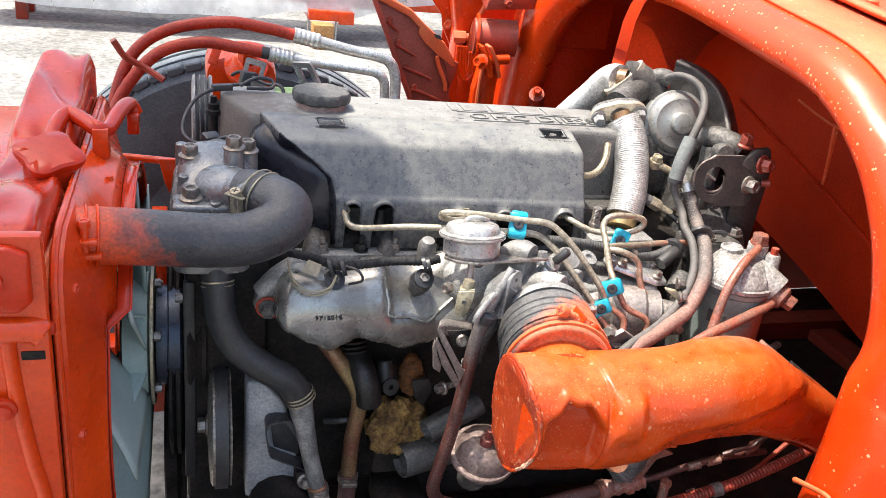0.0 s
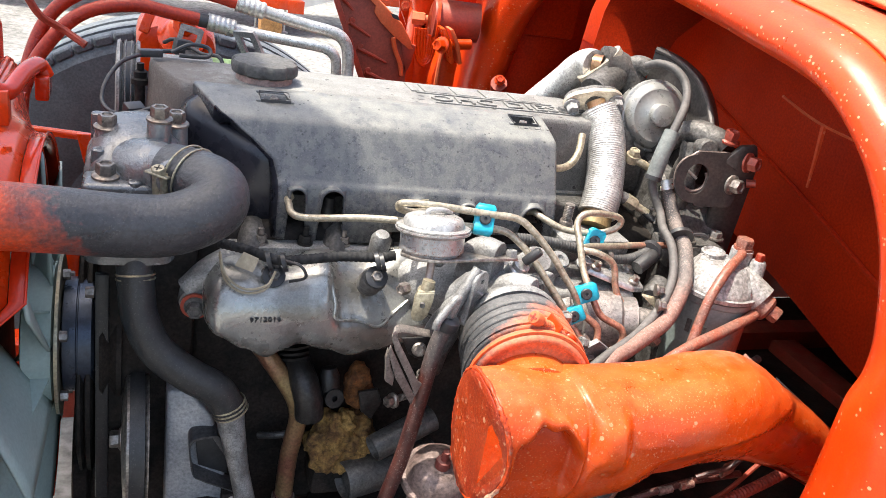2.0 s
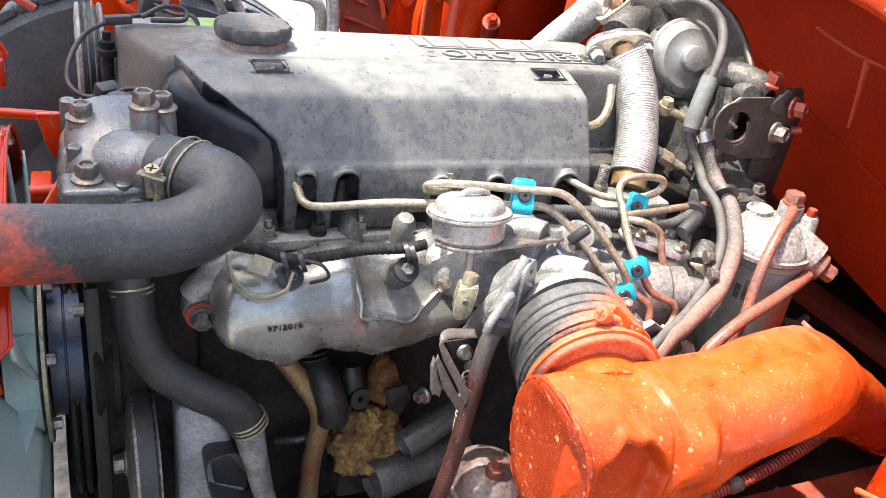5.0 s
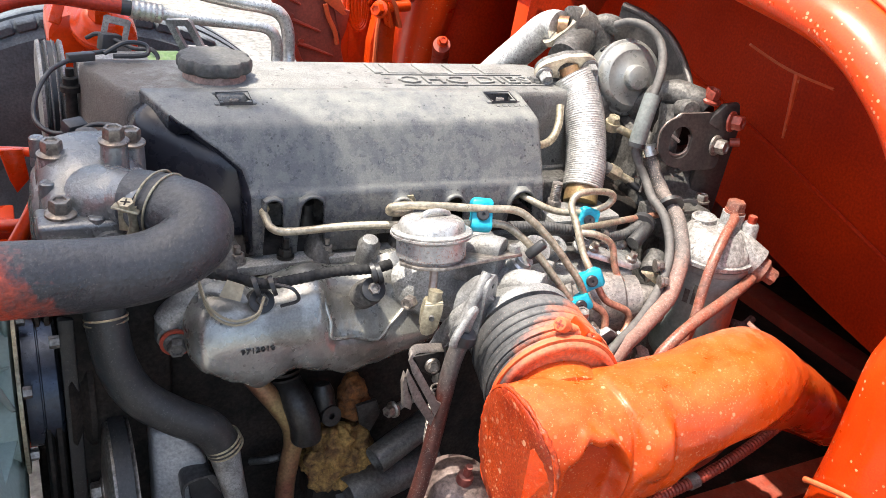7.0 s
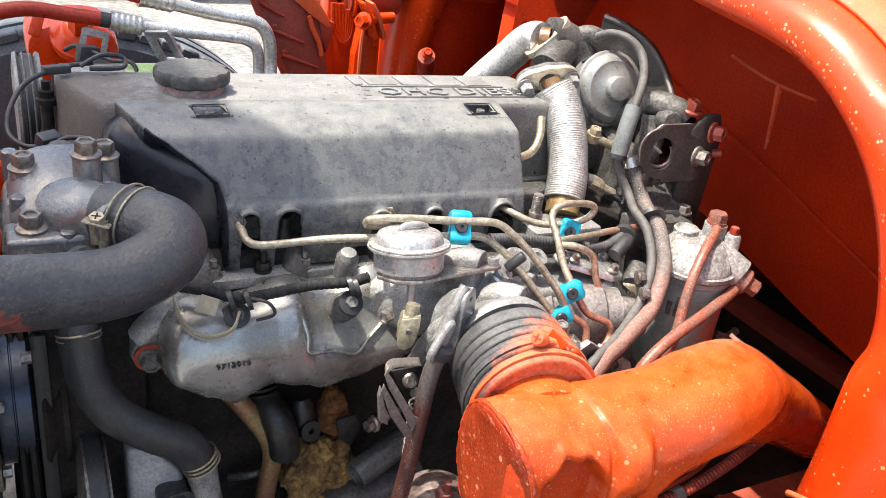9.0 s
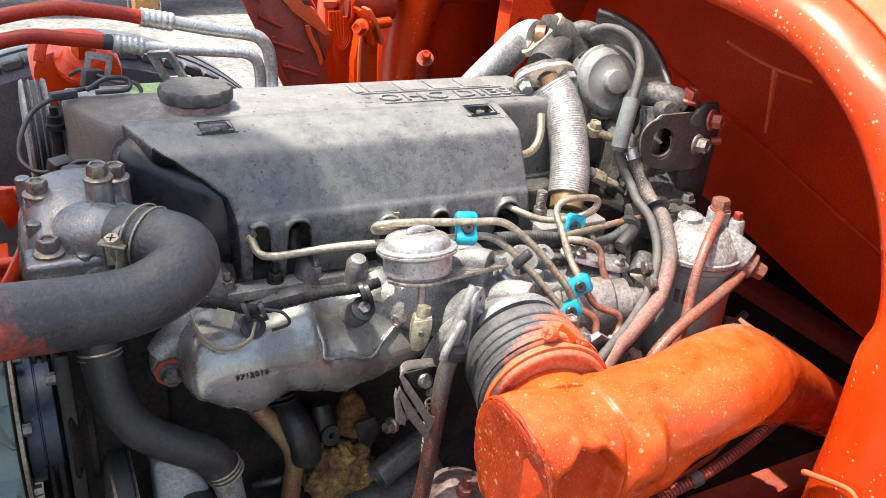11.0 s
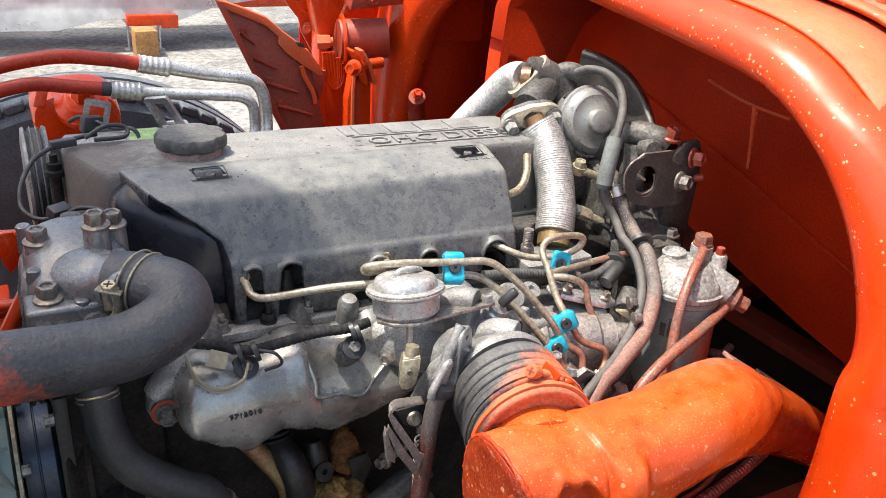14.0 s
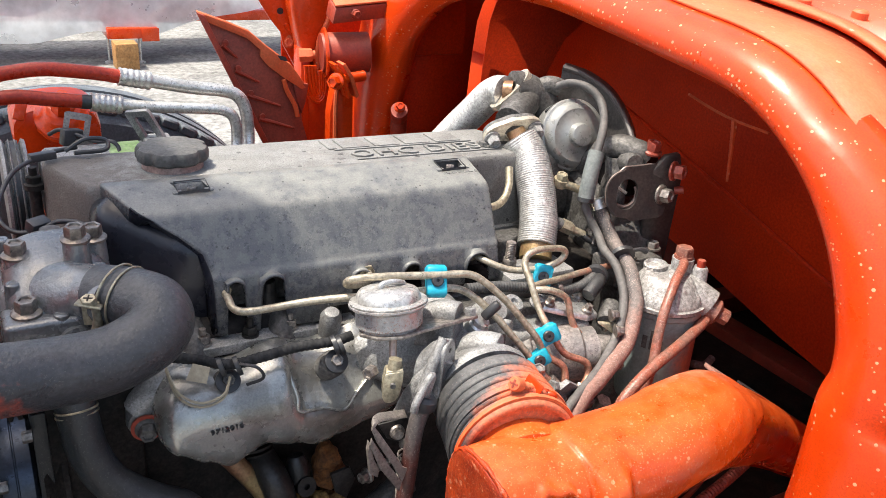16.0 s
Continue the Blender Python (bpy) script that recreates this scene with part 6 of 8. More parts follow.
# ---- exhaust gas valve, flexible pipes and lifting eye ----
def egr_valve():
    t = thing("egr_valve", (0.79, 1.22, 1.16), "grey round exhaust gas valve can on a dark casting", "engine valve")
    way = Vector((-0.12, -0.93, 0.26)).normalized()
    at = Vector((0.806, 1.205, 1.216))
    part("can", lathe([(0.03, -0.05), (0.04, -0.045), (0.046, -0.036), (0.050, -0.030), (0.050, -0.005), (0.0545, -0.004), (0.0555, -0.002), (0.0555, 0.002), (0.0545, 0.004), (0.0510, 0.0055), (0.0500, 0.0085), (0.047, 0.013), (0.042, 0.0165), (0.040, 0.0175), (0.039, 0.0172), (0.0195, 0.0215),
                       (0.0185, 0.0225), (0.0180, 0.030), (0.0165, 0.0325), (0.012, 0.034), (0, 0.0345)], at, way, 72), egr_mat, t, "pale grey painted can")
    up = (Vector((0, 0, 1)) - way * way.z).normalized()
    side = up.cross(way)
    for a in (28, -62, 100):
        d = (up * math.cos(radians(a)) - side * math.sin(radians(a))).normalized()
        m = Matrix((way, d.cross(way), d)).transposed().to_4x4()
        m.translation = at - way * 0.018 + d * 0.0495
        part("window", prism([m @ Vector((0.0075 * math.cos(b), 0.015 * math.sin(b), -0.003)) for b in (2 * math.pi * i / 18 for i in range(18))], d * 0.0042, 0), black, t)
    part("casting", rough_up(tube([(0.748, 1.292, 1.268), (0.768, 1.288, 1.266), (0.79, 1.284, 1.252), (0.806, 1.275, 1.23)], lambda f: 0.030 - 0.002 * f, 20, 6), 0.004, 40), alu_dark, t)
    part("arm", rough_up(tube([(0.772, 1.282, 1.258), (0.742, 1.262, 1.246), (0.712, 1.24, 1.234)], 0.024, 18, 5), 0.003, 40), alu_dark, t)
    part("neck", rough_up(tube([(0.775, 1.29, 1.265), (0.80, 1.27, 1.280), (0.815, 1.262, 1.276)], 0.014, 14, 5), 0.002, 40), alu_dark, t)
    u = Vector((0.735 - 0.674, 1.211 - 1.226, 1.231 - 1.217)).normalized()
    w = Vector((-0.10, -0.80, -0.30))
    w = (w - u * u.dot(w)).normalized()
    v = w.cross(u)
    c = Vector((0.705, 1.222, 1.227))
    part("flange", eye_plate(c, u, v, lambda a: 0.0235 + 0.023 * abs(math.cos(a)) ** 4, lambda a: 0.014, 0.008, 48), zinc_pale, t, "plated two-bolt flange")
    part("flange_body", eye_plate(c - w * 0.0085, u, v, lambda a: 0.0225 + 0.021 * abs(math.cos(a)) ** 4, lambda a: 0.014, 0.0085, 48), alu_dark, t)
    for s in (-1, 1):
        part("bolt", join(lathe([(0.0125, 0), (0.0125, 0.0025), (0.0095, 0.004), (0, 0.004)], c + u * s * 0.034 + w * 0.008, w, 24), hex_bm(0.0165, 0.0135, c + u * s * 0.034 + w * 0.0105, w)), alu, t)
    part("gasket_foot", box((0.655, 1.22, 1.195), (0.70, 1.235, 1.212), 0.003), alu_dark, t)
    part("rear_flange", eye_plate((0.746, 1.290, 1.266), (0.40, -0.15, 0.45), (0.25, 0.55, 0.15), lambda a: 0.022 + 0.018 * abs(math.cos(a)) ** 3, lambda a: 0.016, 0.009, 40), zinc_pale, t)
    part("base", rough_up(box((0.74, 1.19, 1.09), (0.85, 1.30, 1.20), 0.015, 3), 0.006, 50), alu_dark, t)
    part("collar", tube([(0.707, 1.216, 1.228), (0.711, 1.206, 1.214)], 0.0145, 20, 2), brass, t)
    part("collar", tube([(0.746, 1.288, 1.267), (0.735, 1.298, 1.266)], 0.017, 20, 2), brass, t)
    return t


zinc_pale = material("plated_steel_pale", (0.52, 0.47, 0.38), (0.42, 0.38, 0.31), rough=0.42, metal=0.5, scale=50, grain=0.3)
egr_valve()


def flexible_pipe(path, r, label):
    t = thing("flexible_pipe", path[-1], label, "flexible pipe", "flexible pipes")
    part("corrugated_tube", tube(path, r, 28, 8, ribs=(0.0034, 0.00042)), flex_mat, t)
    part("braid_collar", tube([path[0], Vector(path[0]).lerp(Vector(path[1]), 0.5)], lambda f: r * (0.86 + 0.14 * f), 24, 4), flex_mat, t)
    part("end_collar", tube([Vector(path[-1]), Vector(path[-1]) + (Vector(path[-1]) - Vector(path[-2])).normalized() * 0.02], r * 0.84, 24, 2), brass, t)
    return t


flex_mat = material("silvery_flex", (0.60, 0.59, 0.57), (0.46, 0.45, 0.43), rough=0.36, metal=0.5, scale=50, grain=0.3, bump=0.2, speckle=((0.16, 0.14, 0.12), 0.06))
flexible_pipe([(0.710, 1.210, 1.218), (0.717, 1.195, 1.200), (0.7165, 1.172, 1.175), (0.711, 1.148, 1.143), (0.7, 1.123, 1.112), (0.689, 1.107, 1.088)], 0.028, "silvery corrugated exhaust pipe, sunlit")
flexible_pipe([(0.738, 1.298, 1.264), (0.734, 1.314, 1.262), (0.730, 1.335, 1.248), (0.724, 1.362, 1.220), (0.711, 1.392, 1.185), (0.694, 1.415, 1.15)], 0.025, "silvery corrugated exhaust pipe behind the cover")


def lifting_eye():
    t = thing("lifting_bracket", (0.86, 1.09, 1.05), "dark steel engine lifting bracket with an oblong eye and bolts", "lifting bracket")
    u, v = Vector((0.97, -0.22, 0.08)).normalized(), Vector((-0.03, 0.20, 0.98)).normalized()

    def outer(a):
        c, s = math.cos(a), math.sin(a)
        e = min(0.040 / max(abs(s), 0.01), 0.062 / max(abs(c), 0.01))
        return 0.0315 + 0.004 * abs(s) if c < 0 else max(0.0315, min(e, 0.068))
    c = Vector((0.821, 1.084, 1.160))
    part("eye_plate", eye_plate(c, u, v, outer, lambda a: 0.0165 + 0.006 * abs(math.sin(a + 0.25)) ** 1.5, 0.006, 64), grime_plate, t)
    rim = [c + (u * math.cos(a) + v * math.sin(a)) * (outer(a) - 0.0012) + Vector((0, -0.0006, 0)) for a in (radians(d) for d in (205, 185, 165, 145, 125, 105, 90, 75, 60, 45, 35))]
    part("edge", tube(rim, 0.0022, 8, 4), edge_mat, t, "paler steel edge")
    lip = [c + (u * math.cos(a) + v * math.sin(a)) * 0.0195 + Vector((0, 0.002, 0)) for a in (radians(d) for d in (190, 225, 260, 295, 330, 360, 385))]
    part("eye_lip", tube(lip, 0.0026, 8, 4), edge_mat, t)
    # light showing through the eye, modelled as a bright metal bar
    part("light_sliver", tube([c + u * -0.008 + v * 0.010 + Vector((0, 0.012, 0)), c + u * 0.010 + v * -0.004 + Vector((0, 0.012, 0))], 0.0022, 8, 2), alu_bright, t, "sliver of light through the eye, made as a bright bar")
    part("plate", prism([(0.862, 1.078, 1.045), (0.905, 1.066, 1.040), (0.905, 1.060, 1.19), (0.893, 1.060, 1.222), (0.872, 1.066, 1.218), (0.856, 1.076, 1.19)], (0.004, 0.012, 0), 0.003), grime_plate, t)
    part("foot", rough_up(prism([(0.79, 1.10, 1.05), (0.86, 1.09, 1.045), (0.868, 1.095, 1.115), (0.845, 1.105, 1.130), (0.808, 1.11, 1.125)], (0.0, 0.06, 0.01), 0.008, 3), 0.004, 50), alu_dark, t)
    part("web", rough_up(tube([(0.836, 1.128, 1.20), (0.83, 1.12, 1.16), (0.82, 1.115, 1.12), (0.815, 1.11, 1.08)], lambda f: 0.017 + 0.006 * f, 14, 5), 0.004, 60), alu_dark, t)
    part("casting", rough_up(tube([(0.868, 1.098, 1.205), (0.852, 1.115, 1.215), (0.835, 1.15, 1.21), (0.82, 1.19, 1.17)], 0.018, 14, 5), 0.003, 40), alu_dark, t)
    part("ear", lathe([(0.016, -0.014), (0.016, 0.008), (0.013, 0.011), (0, 0.011)], (0.838, 1.100, 1.200), (-0.2, -0.95, 0.2), 24), alu_dark, t)
    for at, way, m in (((0.873, 1.064, 1.160), (0.25, -0.95, 0.1), steel), ((0.884, 1.058, 1.197), (0.35, -0.9, 0.1), red_bolt), ((0.867, 1.092, 1.218), (0, -0.2, 1), red_bolt)):
        bolt(t, at, way, 0.019, 0.014, mat=m)
    part("spare_stud", tube([(0.893, 1.060, 1.165), (0.903, 1.052, 1.168)], 0.006, 10, 2), red_bolt, t)
    part("backing", rough_up(box((0.83, 1.13, 1.03), (0.93, 1.19, 1.195), 0.012), 0.004, 30), grime, t)
    return t


red_bolt = material("bolt_oversprayed_red", (0.30, 0.05, 0.03), (0.22, 0.045, 0.03), rough=0.4, metal=0.2, scale=60, grain=0.3)


grime_plate = material("black_steel_plate", (0.035, 0.03, 0.03), (0.055, 0.045, 0.042), rough=0.45, metal=0.3, scale=30, grain=0.3, bump=0.15)
edge_mat = material("pale_steel_edge", (0.22, 0.17, 0.15), (0.15, 0.11, 0.1), rough=0.45, metal=0.4, scale=40)
lifting_eye()


def heat_shield():
    """A dark curved sheet that stands behind the valve."""
    t = thing("heat_shield", (0.86, 1.2, 1.15), "dark curved sheet metal shield behind the valve", "heat shield")
    line = spline([(0.826, 1.275, 1.305), (0.853, 1.25, 1.296), (0.869, 1.21, 1.278), (0.867, 1.17, 1.257), (0.856, 1.13, 1.234), (0.848, 1.112, 1.22)], 6)
    secs = []
    for p in line:
        p = Vector(p)
        secs.append([p, p + Vector((0.02, 0.02, 0.002)), p + Vector((0.05, 0.05, -0.006)), p + Vector((0.075, 0.07, -0.03)), p + Vector((0.08, 0.075, -0.12))])
    ob = part("sheet", loft(secs, closed=False, cap=False), shield_dark, t, angle=60)
    ob.modifiers.new("sheet", "SOLIDIFY").thickness = 0.003
    part("rolled_edge", tube(line, 0.0045, 8, 1), shield_dark, t)
    part("inner_skirt", loft([[Vector(p), Vector(p) + Vector((-0.004, 0.01, -0.14))] for p in line], closed=False, cap=False), shield_dark, t)
    return t


shield_dark = material("dark_sheet_metal", (0.06, 0.055, 0.055), (0.10, 0.09, 0.085), rough=0.5, metal=0.25, scale=20, grain=0.3, bump=0.2)
heat_shield()


def rubber_lines():
    t = thing("vacuum_hose", (0.78, 1.1, 1.1), "thin grey rubber vacuum hose with a thicker sleeve", "rubber hose")
    part("hose", tube([(0.79, 1.235, 1.285), (0.800, 1.217, 1.294), (0.815, 1.195, 1.292), (0.824, 1.172, 1.277), (0.816, 1.148, 1.254), (0.795, 1.125, 1.229), (0.772, 1.11, 1.184), (0.766, 1.105, 1.145), (0.770, 1.098, 1.127), (0.778, 1.082, 1.104), (0.766, 1.05, 1.094), (0.762, 1.015, 1.083), (0.751, 0.98, 1.057), (0.725, 0.95, 1.028), (0.68, 0.92, 1.004), (0.644, 0.9, 0.995), (0.609, 0.885, 0.985), (0.57, 0.87, 0.96)], 0.0063, 14, 8), hose_grey, t)
    part("sleeve", tube([(0.787, 1.120, 1.216), (0.773, 1.11, 1.184), (0.7655, 1.105, 1.148)], 0.0118, 20, 5), sleeve_mat, t)
    part("band", lathe([(0.0105, -0.003), (0.0125, -0.003), (0.0125, 0.003), (0.0105, 0.003)], (0.766, 1.105, 1.150), (0.2, 0.15, 0.95), 18), black, t)
    t2 = thing("fuel_return_hose", (0.79, 0.97, 0.95), "thick black rubber hose, dusted pink towards its lower end", "rubber hose")
    part("hose", tube([(0.793, 1.108, 1.139), (0.799, 1.098, 1.118), (0.803, 1.075, 1.092), (0.792, 1.045, 1.087), (0.785, 1.015, 1.080), (0.771, 0.985, 1.067), (0.758, 0.96, 1.046), (0.723, 0.93, 1.014), (0.682, 0.91, 1.0), (0.648, 0.895, 0.99), (0.622, 0.885, 0.982), (0.585, 0.87, 0.95)], 0.0105, 18, 8), hose_pink, t2)
    part("pale_end", tube([(0.791, 1.111, 1.146), (0.794, 1.105, 1.133)], 0.012, 16, 2), alu_bright, t2)
    part("tie", lathe([(0.015, -0.003), (0.019, -0.003), (0.019, 0.003), (0.015, 0.003)], (0.786, 1.033, 1.088), (-0.2, -0.85, -0.4), 24), black, t2)
    part("tie_tail", tube([(0.803, 1.038, 1.090), (0.822, 1.035, 1.092), (0.832, 1.033, 1.088)], lambda f: 0.002 + 0.003 * f, 8, 4), black, t2)
    # small return line with a brass union beside the flexible pipe
    t3 = thing("return_union", (0.74, 1.07, 1.10), "brass union with a pinched rubber line", "pipe union")
    part("union", join(hex_bm(0.018, 0.018, (0.738, 1.118, 1.110), (0.85, -0.35, -0.4), False), lathe([(0.006, 0.018), (0.006, 0.04), (0, 0.04)], (0.738, 1.118, 1.110), (0.85, -0.35, -0.4), 14)), zinc, t3)
    part("line", tube([(0.765, 1.107, 1.097), (0.778, 1.098, 1.088), (0.80, 1.08, 1.078)], 0.0055, 10, 4), rubber, t3)
    part("spring_clip", tube([(0.772, 1.10, 1.104), (0.781, 1.092, 1.102), (0.779, 1.09, 1.084)], 0.002, 6, 4), steel, t3)
    part("elbow", tube([(0.715, 1.127, 1.12), (0.738, 1.118, 1.11)], 0.009, 14, 2), alu_dark, t3)
    t4 = thing("banjo_fitting", (0.735, 1.10, 1.16), "small zinc banjo bolt with a pinched line", "pipe fitting")
    part("bolt", join(lathe([(0.011, 0), (0.011, 0.012), (0, 0.012)], (0.752, 1.152, 1.158), (0, -0.3, 1), 18), hex_bm(0.015, 0.008, (0.752, 1.149, 1.170), (0, -0.3, 1))), zinc, t4)
    part("line", tube([(0.756, 1.145, 1.162), (0.77, 1.138, 1.157), (0.785, 1.13, 1.15)], 0.006, 12, 4), zinc, t4)
    # yellow line that leaves the head by the shield
    t5 = thing("leak_off_pipe", (0.64, 1.14, 1.1), "small yellowish bent leak-off pipe", "fuel pipe")
    part("pipe", tube([(0.600, 1.125, 1.150), (0.625, 1.130, 1.148), (0.645, 1.138, 1.153), (0.660, 1.150, 1.168), (0.668, 1.165, 1.19)], 0.0055, 10, 5), zinc, t5)


hose_grey = material("grey_rubber_line", (0.06, 0.058, 0.057), (0.09, 0.086, 0.083), rough=0.6, scale=40, grain=0.2, dust=((0.2, 0.18, 0.17), 0.5))
sleeve_mat = material("sleeve_grey_rubber", (0.13, 0.145, 0.14), (0.17, 0.185, 0.18), rough=0.55, scale=40, grain=0.2, bump=0.2)
hose_pink = material("rubber_hose_pink_dust", (0.06, 0.056, 0.055), (0.09, 0.082, 0.08), rough=0.6, scale=40, grain=0.25, dust=((0.25, 0.2, 0.18), 0.6), over=((0.24, 0.13, 0.105), (0, -0.5, -1), -1.60, -1.44, 0.8), speckle=((0.32, 0.24, 0.21), 0.18))
rubber_lines()


def stud_and_bracket():
    t = thing("injector_stud", (0.66, 1.05, 1.05), "threaded steel stud with a nut on a small bracket", "stud")
    part("stud", tube([(0.629, 1.085, 1.06), (0.628, 1.083, 1.112)], 0.0065, 14, 2, ribs=(0.0025, 0.0007)), steel, t)
    part("nut", hex_bm(0.019, 0.012, (0.629, 1.085, 1.075), (0, -0.05, 1)), steel, t)
    part("bracket", rough_up(box((0.612, 1.05, 1.035), (0.72, 1.11, 1.072), 0.006), 0.002, 40), alu, t)
    return t


stud_and_bracket()


# ---- wiring over the manifold ----
loom_mat = material("cloth_taped_loom", (0.020, 0.020, 0.021), (0.034, 0.033, 0.033), rough=0.75, scale=50, grain=0.35, bump=0.4, spec=0.2)


def wire_loom():
    t = thing("wire_loom", (0.26, 1.0, 1.05), "black spiral-wrapped wire loom tied to the manifold", "wiring")
    part("loom", tube([(0.150, 1.045, 1.060), (0.180, 1.025, 1.061), (0.215, 1.008, 1.056), (0.25, 1.004, 1.060), (0.29, 1.0, 1.066), (0.33, 0.99, 1.070), (0.352, 0.992, 1.072)], 0.0060, 14, 8, ribs=(0.006, 0.0003)), loom_mat, t)
    for x, y, z in ((0.205, 1.008, 1.055), (0.222, 1.004, 1.055), (0.330, 0.987, 1.067), (0.336, 0.985, 1.066)):
        part("cable_tie", lathe([(0.008, -0.0025), (0.0115, -0.0025), (0.0115, 0.0025), (0.008, 0.0025)], (x, y, z), (0.9, -0.1, 0.3), 16), black, t)
    part("tie_tail", tube([(0.222, 0.995, 1.062), (0.238, 0.985, 1.060), (0.245, 0.985, 1.045), (0.228, 0.992, 1.036)], 0.002, 6, 5), black, t)
    for at in ((0.212, 1.010, 1.034), (0.331, 0.985, 1.046)):
        part("p_clip", lathe([(0.0100, -0.004), (0.0138, -0.003), (0.0138, 0.003), (0.0100, 0.004)], at, (0, -0.75, 0.65), 24), black, t)
    for k in range(2):
        part("thin_wire", tube([(0.150, 1.03, 1.055 - k * 0.004), (0.155, 1.0, 1.040 - k * 0.006), (0.175, 0.985, 1.030 - k * 0.005), (0.2, 0.985, 1.034 - k * 0.004), (0.212, 1.0, 1.045)], 0.0016, 6, 6), wire_pale, t)
    part("paper_tag", prism([(0.165, 1.0, 1.052), (0.185, 0.995, 1.046), (0.192, 1.005, 1.058), (0.175, 1.01, 1.064)], (0, 0.001, 0.001), 0), wire_pale, t)
    return t


wire_pale = material("pale_wire", (0.34, 0.29, 0.20), (0.28, 0.23, 0.15), rough=0.6, scale=40)
wire_loom()


def sensor_wires():
    t = thing("sensor_wire", (0.06, 1.25, 1.17), "black sensor wire with connectors looping over the front of the engine", "wiring")
    part("wire", tube([(0.115, 1.345, 1.215), (0.085, 1.335, 1.214), (0.06, 1.315, 1.212), (0.035, 1.29, 1.205), (0.018, 1.265, 1.185), (0.014, 1.24, 1.165), (0.03, 1.215, 1.158), (0.055, 1.205, 1.164), (0.075, 1.20, 1.172), (0.098, 1.18, 1.172), (0.112, 1.165, 1.15)], 0.0029, 10, 8), black, t)
    part("connector", box((-0.016, -0.006, -0.005), (0.016, 0.006, 0.005), 0.0015, m=pose(0.072, 1.322, 1.2135, 0, 0, 18)), black, t)
    part("connector", box((-0.012, -0.008, -0.008), (0.012, 0.008, 0.008), 0.002, m=pose(0.052, 1.21, 1.166, 20, 0, 30)), black, t)
    part("wire_loop", tube([(0.10, 1.335, 1.214), (0.125, 1.34, 1.226), (0.15, 1.345, 1.222), (0.148, 1.335, 1.212), (0.11, 1.33, 1.212)], 0.003, 8, 6), black, t)
    for x, y in ((0.062, 1.185), (0.082, 1.175), (0.104, 1.16)):
        part("sensor", join(lathe([(0.011, -0.03), (0.011, 0.003), (0.008, 0.004), (0, 0.004)], (x, y, 1.168), n=18), hex_bm(0.017, 0.007, (x, y, 1.160), (0, 0, 1))), alu_dark, t)
    return t


sensor_wires()


# ---- air-conditioning compressor and its pipes ----
def compressor():
    t = thing("ac_compressor", (0.12, 1.47, 0.9), "compressor with a grooved belt pulley and dusty body", "compressor")
    part("body", lathe([(0.05, 0), (0.058, 0.01), (0.058, 0.16), (0.05, 0.18), (0, 0.18)], (0.075, 1.45, 1.125), (1, 0, 0), 40), alu, t)
    part("pulley", lathe([(0.02, 0), (0.055, 0.0), (0.072, 0.002), (0.074, 0.006), (0.066, 0.010), (0.074, 0.014), (0.066, 0.018), (0.074, 0.022), (0.066, 0.026), (0.074, 0.03), (0.072, 0.034), (0.05, 0.034), (0, 0.034)], (0.026, 1.45, 1.125), (1, 0, 0), 56), alu, t)
    part("belt", lathe([(0.0645, 0.011), (0.0715, 0.011), (0.0715, 0.025), (0.0645, 0.025)], (0.026, 1.45, 1.125), (1, 0, 0), 56), black, t)
    part("sticker", lathe([(0.0585, 0.09), (0.0588, 0.09), (0.0588, 0.135), (0.0585, 0.135)], (0.075, 1.45, 1.125), (1, 0, 0), 40), green_label, t, "bright green sticker")
    part("foot", box((0.08, 1.42, 1.06), (0.24, 1.48, 1.075), 0.003), alu_dark, t)
    part("stand", box((0.1, 1.40, 0.9), (0.22, 1.47, 1.062), 0.004), alu_dark, t)
    u, v = Vector((0.75, -0.35, 0.1)), Vector((-0.45, 0.1, 0.9))
    part("slotted_bracket", eye_plate((0.223, 1.455, 1.207), u, v, lambda a: 1 / max(abs(math.cos(a)) / 0.017, abs(math.sin(a)) / 0.026), lambda a: 1 / max(abs(math.cos(a)) / 0.008, abs(math.sin(a)) / 0.017), 0.01, 48), alu, t)
    part("bracket_foot", box((0.215, 1.43, 1.15), (0.255, 1.47, 1.19), 0.004), alu, t)
    return t


compressor()


